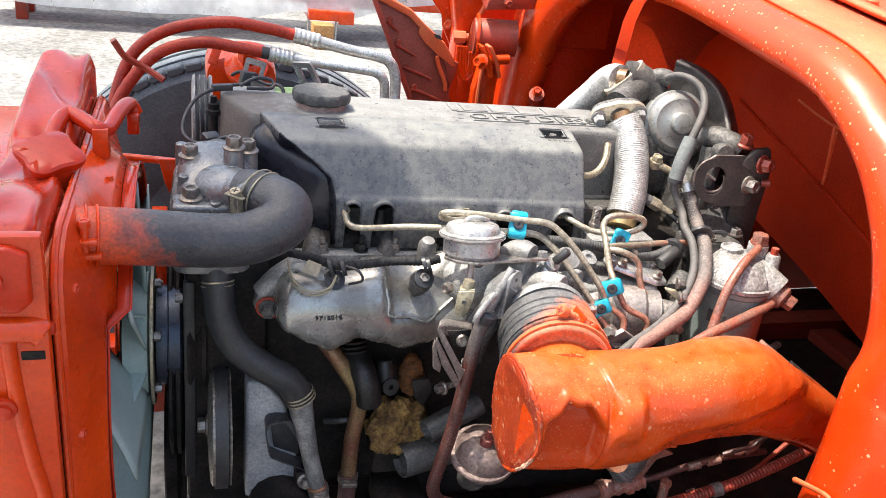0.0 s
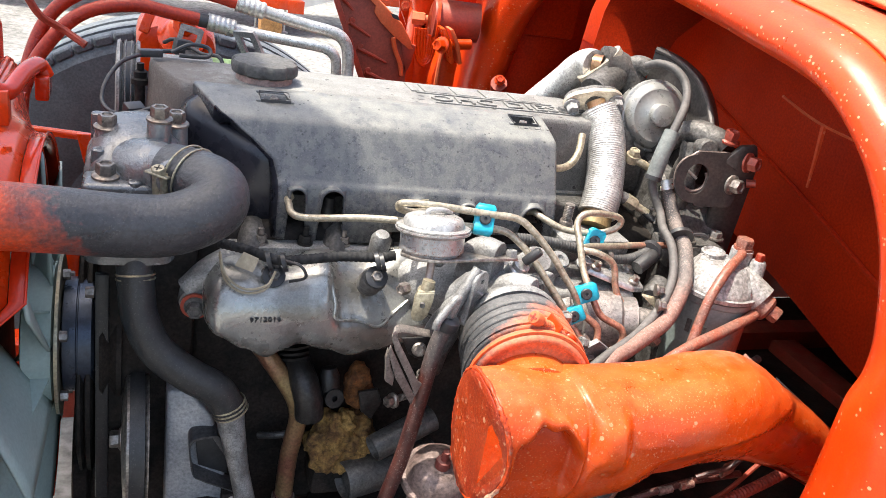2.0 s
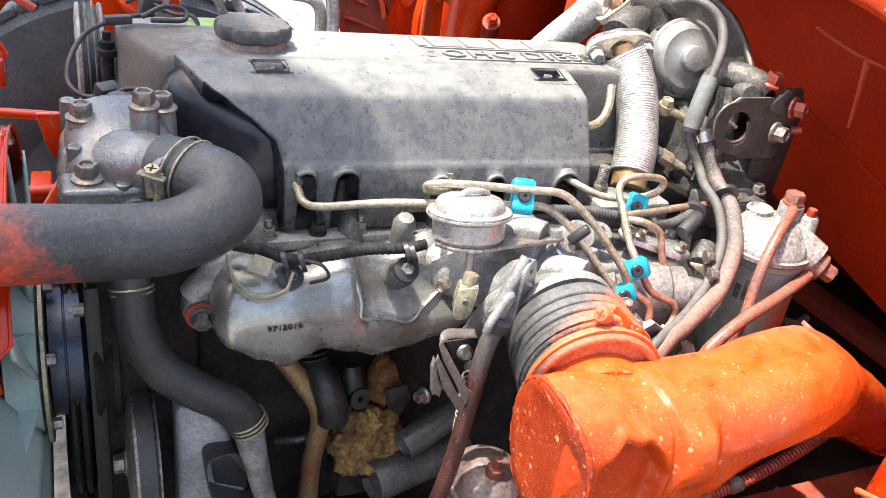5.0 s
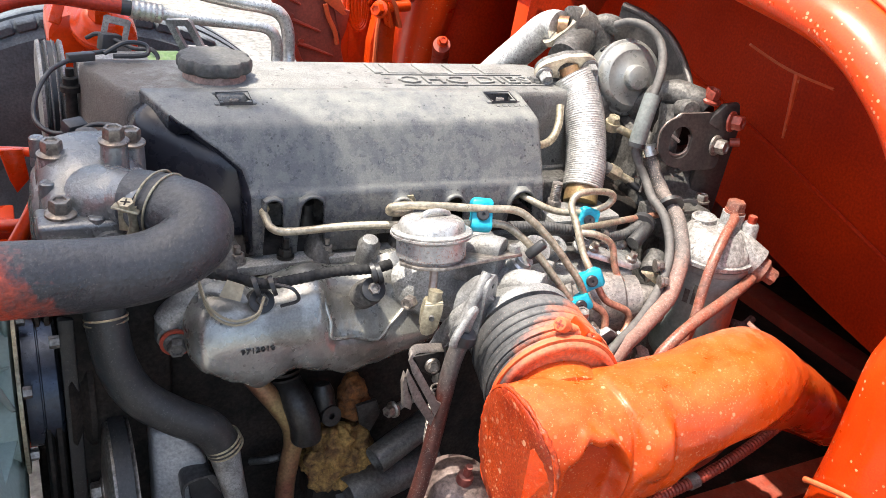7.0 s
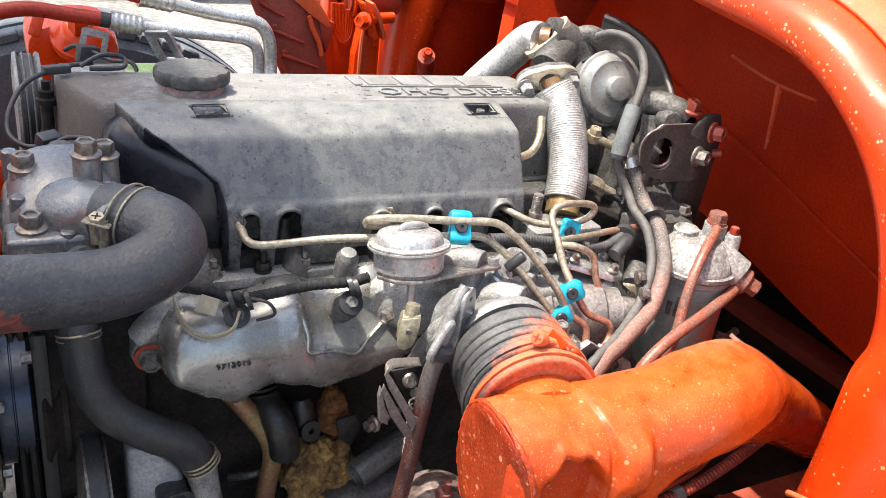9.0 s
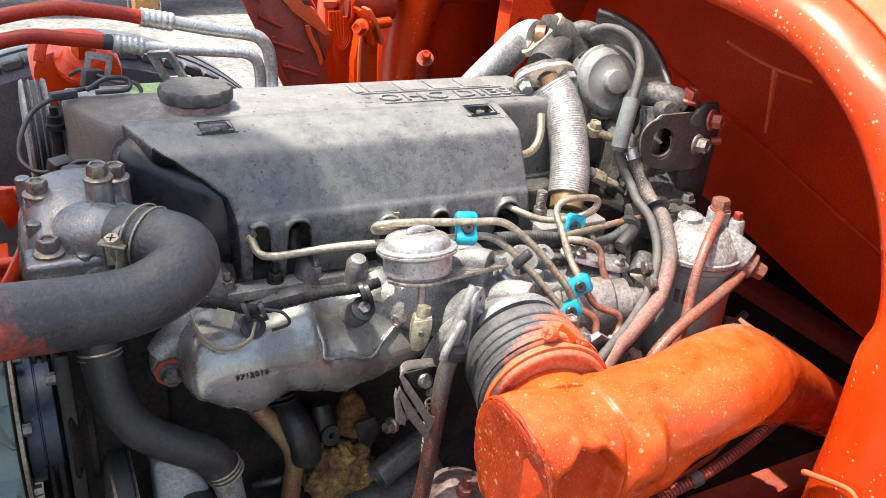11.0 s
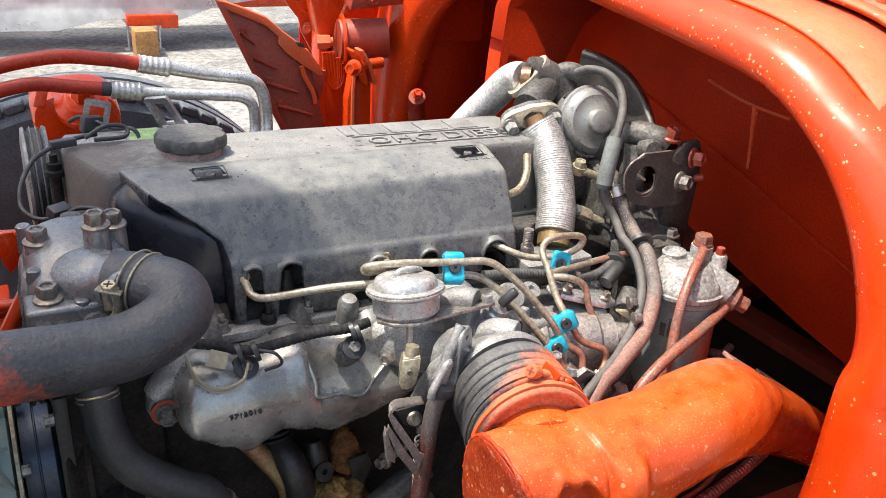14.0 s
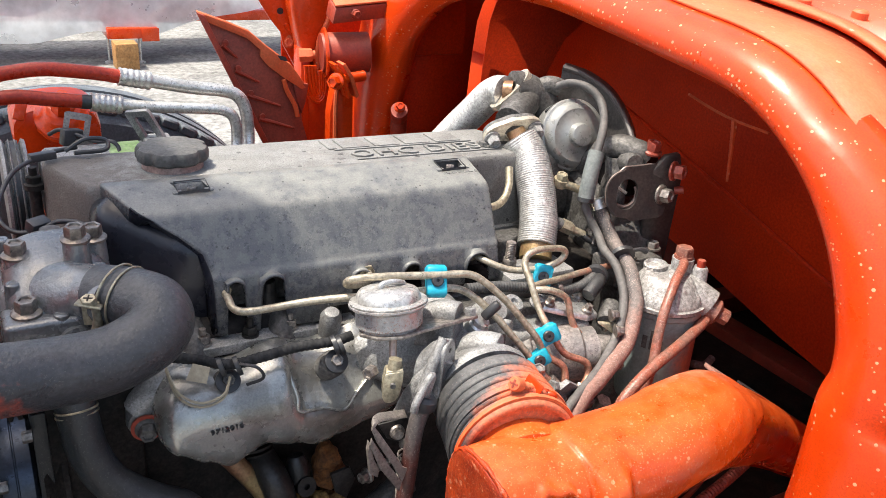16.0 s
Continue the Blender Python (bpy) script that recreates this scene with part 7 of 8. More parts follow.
def brake_chamber():
    t = thing("steering_cover", (0.115, 1.70, 1.05), "bright orange domed cover with a central nut, behind the engine", "cover")
    part("plate", rough_up(loft([[(0.124 + r * 0.070 * math.copysign(abs(math.cos(a)) ** 0.7, math.cos(a)), 1.73 + d, 1.142 + r * 0.048 * math.copysign(abs(math.sin(a)) ** 0.7, math.sin(a)) + 0.25 * (d - 0.06)) for a in (2 * math.pi * k / 36 for k in range(36))]
                                for r, d in ((1.0, 0.06), (1.0, 0.0), (0.96, -0.008), (0.6, -0.012), (0.2, -0.014))]), 0.002, 30), paint, t)
    part("dome", lathe([(0.042, -0.01), (0.043, 0.006), (0.036, 0.010), (0.030, 0.020), (0.024, 0.024), (0, 0.024)], (0.132, 1.715, 1.155), (0.0, -0.7, 0.7), 36), paint, t)
    part("nut", join(hex_bm(0.032, 0.026, (0.134, 1.700, 1.172), (0, -0.45, 0.9)), lathe([(0.008, 0), (0.008, 0.012), (0, 0.012)], (0.134, 1.690, 1.194), (0, -0.45, 0.9), 14)), paint, t)
    part("tab", box((-0.009, -0.005, -0.022), (0.009, 0.005, 0.022), 0.003, m=pose(0.072, 1.712, 1.178, -20, 20, 0)), paint, t)
    part("bracket", box((0.09, 1.73, 0.56), (0.15, 1.78, 1.12), 0.006), paint, t)
    part("foot", box((0.08, 1.59, 0.5805), (0.16, 1.78, 0.60), 0.003), paint, t)
    t2 = thing("wire_bracket", (0.15, 1.5, 1.15), "grey slotted bracket with a black wire connector", "bracket")
    part("plate", eye_plate((0.132, 1.495, 1.200), (0.9, -0.1, -0.2), (0.25, 0.3, 0.9), lambda a: 1 / max(abs(math.cos(a)) / 0.018, abs(math.sin(a)) / 0.020), lambda a: 1 / max(abs(math.cos(a)) / 0.010, abs(math.sin(a)) / 0.010), 0.004, 40), bracket_mat, t2)
    part("leg", box((0.125, 1.47, 1.12), (0.150, 1.476, 1.188), 0.002), bracket_mat, t2)
    part("connector", box((-0.014, -0.008, -0.012), (0.014, 0.008, 0.012), 0.002, m=pose(0.122, 1.478, 1.190, 0, 10, 20)), black, t2)
    part("cable", tube([(0.095, 1.50, 1.19), (0.108, 1.485, 1.20), (0.125, 1.475, 1.196), (0.15, 1.455, 1.188), (0.172, 1.44, 1.190), (0.178, 1.43, 1.178), (0.16, 1.42, 1.170)], 0.003, 10, 6), black, t2)
    return t


brake_chamber()


def ac_pipes():
    for k, (path, joint) in enumerate((
            ([(-0.115, 1.52, 1.02), (-0.108, 1.56, 1.10), (-0.075, 1.59, 1.185), (-0.012, 1.6, 1.232), (0.085, 1.6, 1.252), (0.16, 1.6, 1.246), (0.215, 1.6, 1.236)],
             [(0.255, 1.6, 1.228), (0.32, 1.6, 1.214), (0.372, 1.6, 1.206), (0.398, 1.6, 1.196), (0.412, 1.6, 1.17), (0.414, 1.595, 1.12), (0.40, 1.56, 1.08), (0.38, 1.48, 1.06), (0.36, 1.41, 1.06)]),
            ([(-0.13, 1.50, 1.0), (-0.115, 1.53, 1.06), (-0.088, 1.555, 1.13), (-0.03, 1.57, 1.195), (0.045, 1.575, 1.218), (0.11, 1.575, 1.212), (0.168, 1.575, 1.204)],
             [(0.205, 1.575, 1.198), (0.27, 1.575, 1.19), (0.335, 1.575, 1.184), (0.370, 1.575, 1.178), (0.386, 1.575, 1.160), (0.387, 1.572, 1.12), (0.37, 1.54, 1.08), (0.34, 1.48, 1.06), (0.33, 1.41, 1.06)]))):
        t = thing("ac_pipe", joint[-1], "red hose crimped to a bent bare aluminium pipe", "hose", "air-conditioning pipes")
        part("hose", tube([(x, y, z + 0.010) for x, y, z in path], 0.0108, 18, 8), hose_red, t)
        joint = [(x, y, z + 0.010) for x, y, z in joint]
        a, b = Vector(path[-1]) + Vector((0, 0, 0.010)), Vector(joint[0])
        part("black_end", tube([a.lerp(Vector(path[-2]) + Vector((0, 0, 0.010)), 0.3), a], 0.0111, 18, 2), black if k else hose_red, t)
        part("ferrule", tube([a - (b - a) * 0.1, b + (b - a) * 0.1], lambda f: 0.0142 + 0.0006 * math.cos(f * 34), 20, 24), ferrule_mat, t)
        part("pipe", tube([b - (b - a) * 0.3, *joint], 0.0092 if k else 0.0108, 16, 8), ferrule_mat, t)
    t = thing("hose_strap", (-0.06, 1.56, 1.16), "red painted strap round the hoses", "strap")
    part("strap", tube([(-0.10, 1.52, 1.235), (-0.082, 1.53, 1.205), (-0.055, 1.55, 1.185), (-0.02, 1.54, 1.165)], 0.006, 8, 5), paint_red, t)


ferrule_mat = material("aluminium_pipe_flecked", (0.62, 0.61, 0.58), (0.50, 0.48, 0.44), rough=0.33, metal=0.6, scale=45, grain=0.25, bump=0.2, speckle=((0.13, 0.115, 0.10), 0.06))
hose_red = material("hose_red_painted", (0.38, 0.030, 0.012), (0.27, 0.022, 0.010), rough=0.32, scale=14, grain=0.25, bump=0.2, dust=((0.42, 0.09, 0.05), 0.35), spec=0.35)
ac_pipes()


# ---- radiator, shroud, fan ----
def radiator():
    t = thing("radiator", (-0.16, 1.08, 0.55), "radiator with an embossed tank and shroud, all sprayed glossy orange-red", "radiator")
    secs = []
    for y, z, w in spline([(0.80, 1.205, 0.038), (0.83, 1.208, 0.044), (0.95, 1.196, 0.045), (1.0, 1.184, 0.043), (1.10, 1.180, 0.043), (1.16, 1.205, 0.042), (1.25, 1.215, 0.042), (1.33, 1.228, 0.042), (1.40, 1.236, 0.042), (1.41, 1.232, 0.040)], 9):
        row = [(-0.160 - w, y, 1.10)]
        for k in range(25):
            f = k / 12 - 1
            edge = 1 - max(0.0, (abs(f) - 0.72) / 0.28) ** 2
            wave = math.sin((y - 0.80) * 34 + 2.2 * math.sin(f * 2.4 + y * 5)) * math.cos(f * 1.1)
            row.append((-0.160 + w * f, y, z - 0.022 * (1 - edge) + 0.0042 * math.tanh(1.8 * wave) * edge))
        row.append((-0.160 + w, y, 1.10))
        secs.append(row)
    part("top_tank", loft(secs), paint_dusty, t, angle=70)
    part("seam_strip", box((-0.1175, 0.80, 1.12), (-0.1125, 1.41, 1.168), 0.002), paint_pale, t)
    part("tank_seam", box((-0.212, 0.79, 1.09), (-0.108, 1.42, 1.104), 0.003), paint_dusty, t)
    part("core", box((-0.2, 0.80, 0.62), (-0.12, 1.41, 1.09), 0.003), grime, t)
    part("inlet", tube([(-0.16, 0.925, 1.142), (-0.13, 0.925, 1.141), (-0.09, 0.9275, 1.1395)], 0.030, 24, 3), paint, t)
    neck = part("filler_neck", lathe([(0.03, -0.03), (0.03, 0.008), (0.034, 0.010), (0.034, 0.013), (0, 0.013)], (-0.136, 1.024, 1.186), (0, -0.05, 1), 32), paint_dusty, t)
    part("pressure_cap", lathe([(0.028, 0), (0.037, 0.002), (0.0385, 0.006), (0.0385, 0.011), (0.035, 0.014), (0.02, 0.0155), (0, 0.0155)], (-0.136, 1.021, 1.197), (0.08, -0.34, 0.93), 64,
                               wobble=lambda a, z: 0.94 + 0.12 * math.cos(4 * a + 1.6)), paint_dusty, t, "two-eared dusty orange pressure cap")
    part("overflow_pipe", tube([(-0.146, 1.09, 1.186), (-0.143, 1.13, 1.202), (-0.132, 1.165, 1.210), (-0.112, 1.150, 1.207), (-0.092, 1.128, 1.202), (-0.080, 1.142, 1.199), (-0.070, 1.195, 1.206), (-0.059, 1.240, 1.205), (-0.051, 1.245, 1.190)], 0.0105, 14, 8), paint_dusty, t)
    part("pipe_clip", box((-0.098, 1.115, 1.165), (-0.078, 1.14, 1.205), 0.002), paint, t)
    part("drain_tab", box((-0.062, 1.22, 1.165), (-0.046, 1.26, 1.195), 0.003), paint_dusty, t)
    part("hook_plate", box((-0.100, 1.035, 1.125), (-0.072, 1.085, 1.129), 0.0015), paint, t)
    part("hook", tube([(-0.100, 1.062, 1.158), (-0.101, 1.058, 1.140), (-0.096, 1.054, 1.132), (-0.080, 1.056, 1.132), (-0.074, 1.060, 1.142), (-0.074, 1.064, 1.160)], 0.0042, 10, 5), paint, t)
    # side frame with pressed relief and slots
    frame = [(-0.30, 0.78, 0.60), (-0.112, 0.78, 0.60), (-0.112, 0.78, 1.205), (-0.30, 0.78, 1.205)]
    part("side_frame", prism(frame, (0, 0.016, 0), 0.003), paint, t)
    part("pressed_panel", prism([(-0.30, 0.78, 1.135), (-0.135, 0.78, 1.128), (-0.122, 0.78, 1.14), (-0.122, 0.78, 1.19), (-0.14, 0.78, 1.198), (-0.30, 0.78, 1.20)], (0, -0.012, 0), 0.004, 3), paint_dusty, t)
    part("pressed_rib", tube([(-0.30, 0.779, 1.105), (-0.14, 0.779, 1.106), (-0.118, 0.779, 1.10)], 0.014, 12, 4), paint, t)
    part("pressed_rib", tube([(-0.150, 0.78, 1.10), (-0.147, 0.779, 1.03), (-0.139, 0.779, 0.95), (-0.128, 0.78, 0.86), (-0.126, 0.78, 0.62)], 0.008, 10, 6), paint, t)
    part("slot", box((-0.139, 0.7785, 1.070), (-0.117, 0.7805, 1.080), 0.0009), grime, t)
    for x, z, r in ((-0.157, 1.165, 0.012), (-0.158, 1.018, 0.008)):
        part("stud", lathe([(r * 1.6, 0), (r * 1.5, 0.004), (r, 0.005), (r, 0.010), (r * 0.5, 0.011), (0, 0.011)], (x, 0.772, z), (0, -1, 0), 24), paint_dusty, t)
    for z in (0.62, 0.86, 1.12):
        part("foot", box((-0.28, 0.82, z), (-0.2, 1.40, z + 0.03), 0.003), paint, t)
    part("mount", box((-0.3, 0.9, 0.44), (-0.1, 0.97, 0.60), 0.003), paint, t)
    part("mount", box((-0.3, 1.57, 0.44), (-0.1, 1.63, 0.60), 0.003), paint, t)
    part("lower_beam", box((-0.3, 0.82, 0.585), (-0.21, 1.6, 0.64), 0.004), paint, t)
    return t


radiator()


def fan_shroud():
    t = thing("fan_shroud", (-0.08, 1.08, 0.62), "orange sheet metal fan shroud with a rounded ring", "fan shroud")
    c = Vector((0, 1.11, 0.885))
    secs = []
    n = 72
    for k in range(n):
        a = 2 * math.pi * k / n
        d = Vector((0, math.cos(a), math.sin(a)))
        e = 1 / max(abs(d.y) / 0.31, abs(d.z) / 0.295)
        o = min(e, 0.40)
        r = 0.262
        b = -0.024 if c.z + d.z * r < 1.05 and d.y < 0 else 0.0
        secs.append([Vector((-0.112, 0, 0)) + c + d * o, Vector((-0.100, 0, 0)) + c + d * (o - 0.004), Vector((-0.085, 0, 0)) + c + d * (r + (o - r) * 0.5), Vector((-0.070, 0, 0)) + c + d * (r + 0.012),
                     Vector((-0.060 + b * 0.7, 0, 0)) + c + d * (r + 0.002), Vector((-0.046 + b, 0, 0)) + c + d * r, Vector((-0.045 + b, 0, 0)) + c + d * (r + 0.003)])
    secs.append(secs[0])
    ob = part("shell", loft([q[:5] for q in secs], closed=False, cap=False), paint, t, angle=50)
    ob.modifiers.new("sheet", "SOLIDIFY").thickness = 0.0025
    rim = part("ring", loft([[q[4] + Vector((0.0008, 0, 0)), q[5], q[6]] for q in secs], closed=False, cap=False), paint_dusty, t, "dusty orange ring", angle=50)
    rim.modifiers.new("sheet", "SOLIDIFY").thickness = 0.0025
    part("flange", tube([q[0] + Vector((0.004, 0, 0)) for q in secs], 0.004, 8, 1, cap=False), paint, t)
    for y, z in ((0.835, 1.12), (0.815, 0.95), (0.815, 0.75), (1.39, 1.12)):
        bolt(t, (-0.099, y, z), (1, -0.2, 0), 0.011, 0.007, mat=paint)
    return t


fan_shroud()


def cooling_fan():
    t = thing("cooling_fan", (-0.05, 1.15, 0.875), "pale grey-green plastic cooling fan at rest", "fan")
    c = Vector((-0.055, 1.15, 0.875))
    part("hub", lathe([(0.06, -0.02), (0.095, -0.015), (0.095, 0.018), (0.085, 0.02), (0, 0.02)], c, (1, 0, 0), 48), fan_mat, t)
    part("steel_ring", lathe([(0.07, 0.0), (0.104, 0.0), (0.104, 0.004), (0.07, 0.004)], c + Vector((0.022, 0, 0)), (1, 0, 0), 56), zinc, t, "yellow zinc ring")
    for k in range(7):
        a0 = 2 * math.pi * k / 7 + math.pi + 0.05
        secs = []
        for j in range(9):
            f = j / 8
            r = 0.09 + 0.162 * f
            w = 0.62 - 0.10 * f
            row = []
            for i in range(9):
                s = i / 8 - 0.5
                a = a0 + s * w * (0.115 / r + 0.5)
                x = -0.012 + s * 0.062 * (1 - 0.3 * f) + 0.006 * math.cos(s * 3)
                row.append(c + Vector((x, r * math.cos(a), r * math.sin(a))))
            secs.append(row)
        ob = part("blade", loft(secs, closed=False, cap=False), fan_mat, t, angle=60)
        ob.modifiers.new("wall", "SOLIDIFY").thickness = 0.004
        way = Vector((0, math.cos(a0), math.sin(a0)))
        side = Vector((0, -math.sin(a0), math.cos(a0)))
        part("web", prism([c + way * 0.09 + Vector((0.018, 0, 0)), c + way * 0.15 + Vector((0.0, 0, 0)) + side * 0.02, c + way * 0.152 + Vector((-0.01, 0, 0)) + side * 0.02, c + way * 0.09 + Vector((-0.01, 0, 0))], side * 0.003, 0), fan_mat, t)
    return t


cooling_fan()


def fan_clutch():
    t = thing("fan_clutch", (-0.01, 1.15, 0.79), "dark blue-grey viscous fan clutch with bolts", "fan clutch")
    c = Vector((-0.029, 1.15, 0.875))
    part("drum", lathe([(0.06, 0), (0.074, 0.003), (0.075, 0.012), (0.075, 0.018), (0.073, 0.019), (0.073, 0.020), (0.075, 0.021), (0.075, 0.036), (0.07, 0.040), (0.05, 0.042), (0, 0.042)], c, (1, 0, 0), 56), clutch_mat, t)
    for k in range(6):
        a = k * math.pi / 3 + 0.55
        bolt(t, c + Vector((-0.001, 0.088 * math.cos(a), 0.088 * math.sin(a))), (1, 0, 0), 0.012, 0.009, flange=False)
    part("water_pump_pulley", lathe([(0.03, 0), (0.085, 0), (0.088, 0.004), (0.078, 0.012), (0.088, 0.020), (0.088, 0.026), (0.06, 0.028), (0, 0.028)], c + Vector((0.046, 0, 0)), (1, 0, 0), 48), grime, t)
    return t


clutch_mat = material("blue_grey_steel", (0.035, 0.048, 0.075), (0.055, 0.066, 0.09), rough=0.32, metal=0.6, scale=25, grain=0.2)
fan_clutch()


def alternator():
    t = thing("alternator_pulley", (0.06, 1.06, 0.68), "belt pulley with a black belt and rusty face", "belt pulley")
    c = Vector((0.048, 1.065, 0.765))
    part("pulley", lathe([(0.02, -0.004), (0.06, -0.002), (0.085, 0.0), (0.09, 0.003), (0.09, 0.006), (0.084, 0.010), (0.084, 0.022), (0.09, 0.026), (0.091, 0.029), (0.06, 0.03), (0, 0.03)], c, (1, 0, 0), 64), steel, t)
    part("belt", lathe([(0.085, 0.006), (0.0945, 0.006), (0.0945, 0.024), (0.085, 0.024)], c, (1, 0, 0), 64), rubber, t)
    bolt(t, c + Vector((-0.004, 0, 0)), (-1, 0, 0), 0.02, 0.012)
    t2 = thing("alternator_bracket", (0.15, 1.05, 0.6), "grey cast bracket with a loop handle", "bracket")
    part("plate", prism([(0.098, 1.045, 0.85), (0.125, 1.04, 0.852), (0.155, 1.035, 0.815), (0.175, 1.03, 0.74), (0.178, 1.03, 0.655), (0.10, 1.04, 0.64)], (0.0, 0.05, 0), 0.006, 3), plate_mat, t2)
    loop = [(0.160, 1.024, 0.800), (0.140, 1.022, 0.800), (0.128, 1.021, 0.795), (0.126, 1.020, 0.780), (0.131, 1.019, 0.745), (0.139, 1.018, 0.737), (0.160, 1.016, 0.727), (0.182, 1.015, 0.716), (0.190, 1.015, 0.708)]
    line = [Vector(q) for q in spline(loop, 5)]
    part("loop", loft([[p + Vector((0, -0.010, 0)), p + Vector((0, 0.020, 0)), p + Vector((0.002, 0.020, -0.003)), p + Vector((0.002, -0.010, -0.003))] for p in line]), bracket_dark, t2, "dark bent steel strap", angle=50)
    part("loop_ear", prism([(0.158, 1.018, 0.802), (0.186, 1.017, 0.765), (0.194, 1.016, 0.712), (0.186, 1.016, 0.706), (0.178, 1.016, 0.755), (0.156, 1.017, 0.792)], (0, 0.004, 0), 0.001), bracket_dark, t2)
    part("hollow", prism([(0.134, 1.030, 0.788), (0.156, 1.030, 0.792), (0.176, 1.030, 0.760), (0.178, 1.030, 0.724), (0.140, 1.030, 0.742)], (0, 0.006, 0), 0.001), black, t2)
    bolt(t2, (0.187, 1.008, 0.690), (0.1, -0.95, 0.2), 0.016, 0.010)
    part("bolt_block", box((0.172, 1.01, 0.66), (0.2, 1.04, 0.705), 0.004), grime, t2)
    t3 = thing("crank_pulley", (0.04, 1.25, 0.6), "black crankshaft pulley and belts", "belt pulley")
    part("pulley", lathe([(0.03, 0), (0.10, 0.0), (0.105, 0.004), (0.095, 0.012), (0.105, 0.02), (0.105, 0.03), (0.06, 0.034), (0, 0.034)], (0.0, 1.25, 0.68), (1, 0, 0), 48), grime, t3)
    part("front_pulley", lathe([(0.05, 0), (0.165, 0.0), (0.178, 0.003), (0.178, 0.007), (0.168, 0.010), (0.178, 0.013), (0.178, 0.018), (0.168, 0.021), (0.12, 0.024), (0, 0.024)], (-0.012, 1.245, 0.80), (1, 0, 0), 56), grime, t3)
    part("damper", lathe([(0.05, 0), (0.105, 0), (0.11, 0.003), (0.11, 0.020), (0.103, 0.024), (0.11, 0.028), (0.11, 0.034), (0.05, 0.036)], (-0.022, 1.25, 0.60), (1, 0, 0), 48), grime, t3)
    part("belt_run", box((0.012, 1.075, 0.66), (0.028, 1.085, 1.0), 0.002), rubber, t3)
    part("pump_bolt", hex_bm(0.012, 0.01, (0.012, 1.06, 0.985), (-1, 0, 0)), steel, t3)


bracket_dark = material("dark_steel_strap", (0.10, 0.098, 0.10), (0.06, 0.058, 0.06), rough=0.4, metal=0.4, scale=30, grain=0.3)
plate_mat = material("grey_cast_plate", (0.30, 0.31, 0.33), (0.38, 0.385, 0.40), rough=0.5, metal=0.3, scale=20, grain=0.25, bump=0.25)
alternator()


def front_braces():
    t = thing("front_brace", (-0.02, 1.48, 0.95), "orange painted tube braces with a small bracket beside the wheel", "brace")
    part("tube", tube([(-0.10, 1.50, 1.035), (0.0, 1.49, 1.03), (0.06, 1.47, 1.03)], 0.007, 10, 3), paint, t)
    part("tube", tube([(-0.05, 1.36, 0.90), (0.0, 1.40, 0.97), (0.035, 1.43, 1.03)], 0.011, 10, 3), paint, t)
    part("tube", tube([(-0.10, 1.46, 0.93), (0.05, 1.46, 0.93)], 0.010, 10, 2), paint, t)
    part("bracket", prism([(-0.03, 1.46, 1.045), (0.0, 1.46, 1.045), (0.005, 1.46, 1.0), (-0.012, 1.46, 0.98), (-0.02, 1.46, 1.0)], (0, 0.01, 0), 0.001), paint, t)
    part("plate", box((-0.10, 1.48, 0.88), (0.06, 1.49, 0.92), 0.002), paint_red, t)
    part("post", box((-0.05, 1.46, 0.58), (-0.02, 1.6, 0.90), 0.003), paint, t)
    return t


front_braces()


# ---- far wheel ----
def wheel():
    t = thing("truck_wheel", (0.15, 2.12, GROUND), "dusty black truck tyre on a dark rim", "wheel")
    r, w = 0.485, 0.115
    k = r / 0.455
    c = (0.155, 2.06, GROUND + r)
    tyre = lathe([(q * k, v) for q, v in [(0.24, -w * 0.8), (0.27, -w * 0.95), (0.36, -w * 1.05), (0.42, -w), (0.443, -w * 0.86), (0.452, -w * 0.62), (0.452, -w * 0.56), (0.441, -w * 0.54), (0.441, -w * 0.48), (0.454, -w * 0.46), (0.455, -w * 0.10), (0.443, -w * 0.07),
                  (0.443, w * 0.07), (0.455, w * 0.10), (0.454, w * 0.46), (0.441, w * 0.48), (0.441, w * 0.54), (0.452, w * 0.56), (0.452, w * 0.62), (0.443, w * 0.86), (0.42, w), (0.36, w * 1.05), (0.27, w * 0.95), (0.24, w * 0.8)]], c, (0, 1, 0), 120)
    body = part("tyre", tyre, tyre_mat, t, angle=25)
    for i in range(72):
        a = 2 * math.pi * i / 72
        m = Matrix.Translation(c) @ Matrix.Rotation(a, 4, "Y") @ Matrix.Translation((0, 0, r + 0.002))
        part("tread_block", box((-0.0190, -w * 0.96, -0.024), (0.0190, -w * 0.62, -0.004), 0.004, 1, m=m), tyre_mat, body)
    part("rim", lathe([(0.0, -0.02), (0.10, -0.02), (0.11, -0.05), (0.235, -0.06), (0.25, -0.09), (0.25, 0.09), (0, 0.09)], c, (0, 1, 0), 48), grime, t)
    part("axle", tube([(0.155, 2.0, GROUND + r), (0.155, 0.7, GROUND + r)], 0.05, 16, 2), grime, t)
    return t


wheel()


# ---- far side of the cab: mud guard, hinge and its brackets ----
guard_mat = material("guard_dusty_red_brown", (0.30, 0.060, 0.035), (0.24, 0.045, 0.028), rough=0.5, scale=14, grain=0.2, dust=((0.36, 0.12, 0.08), 0.3))


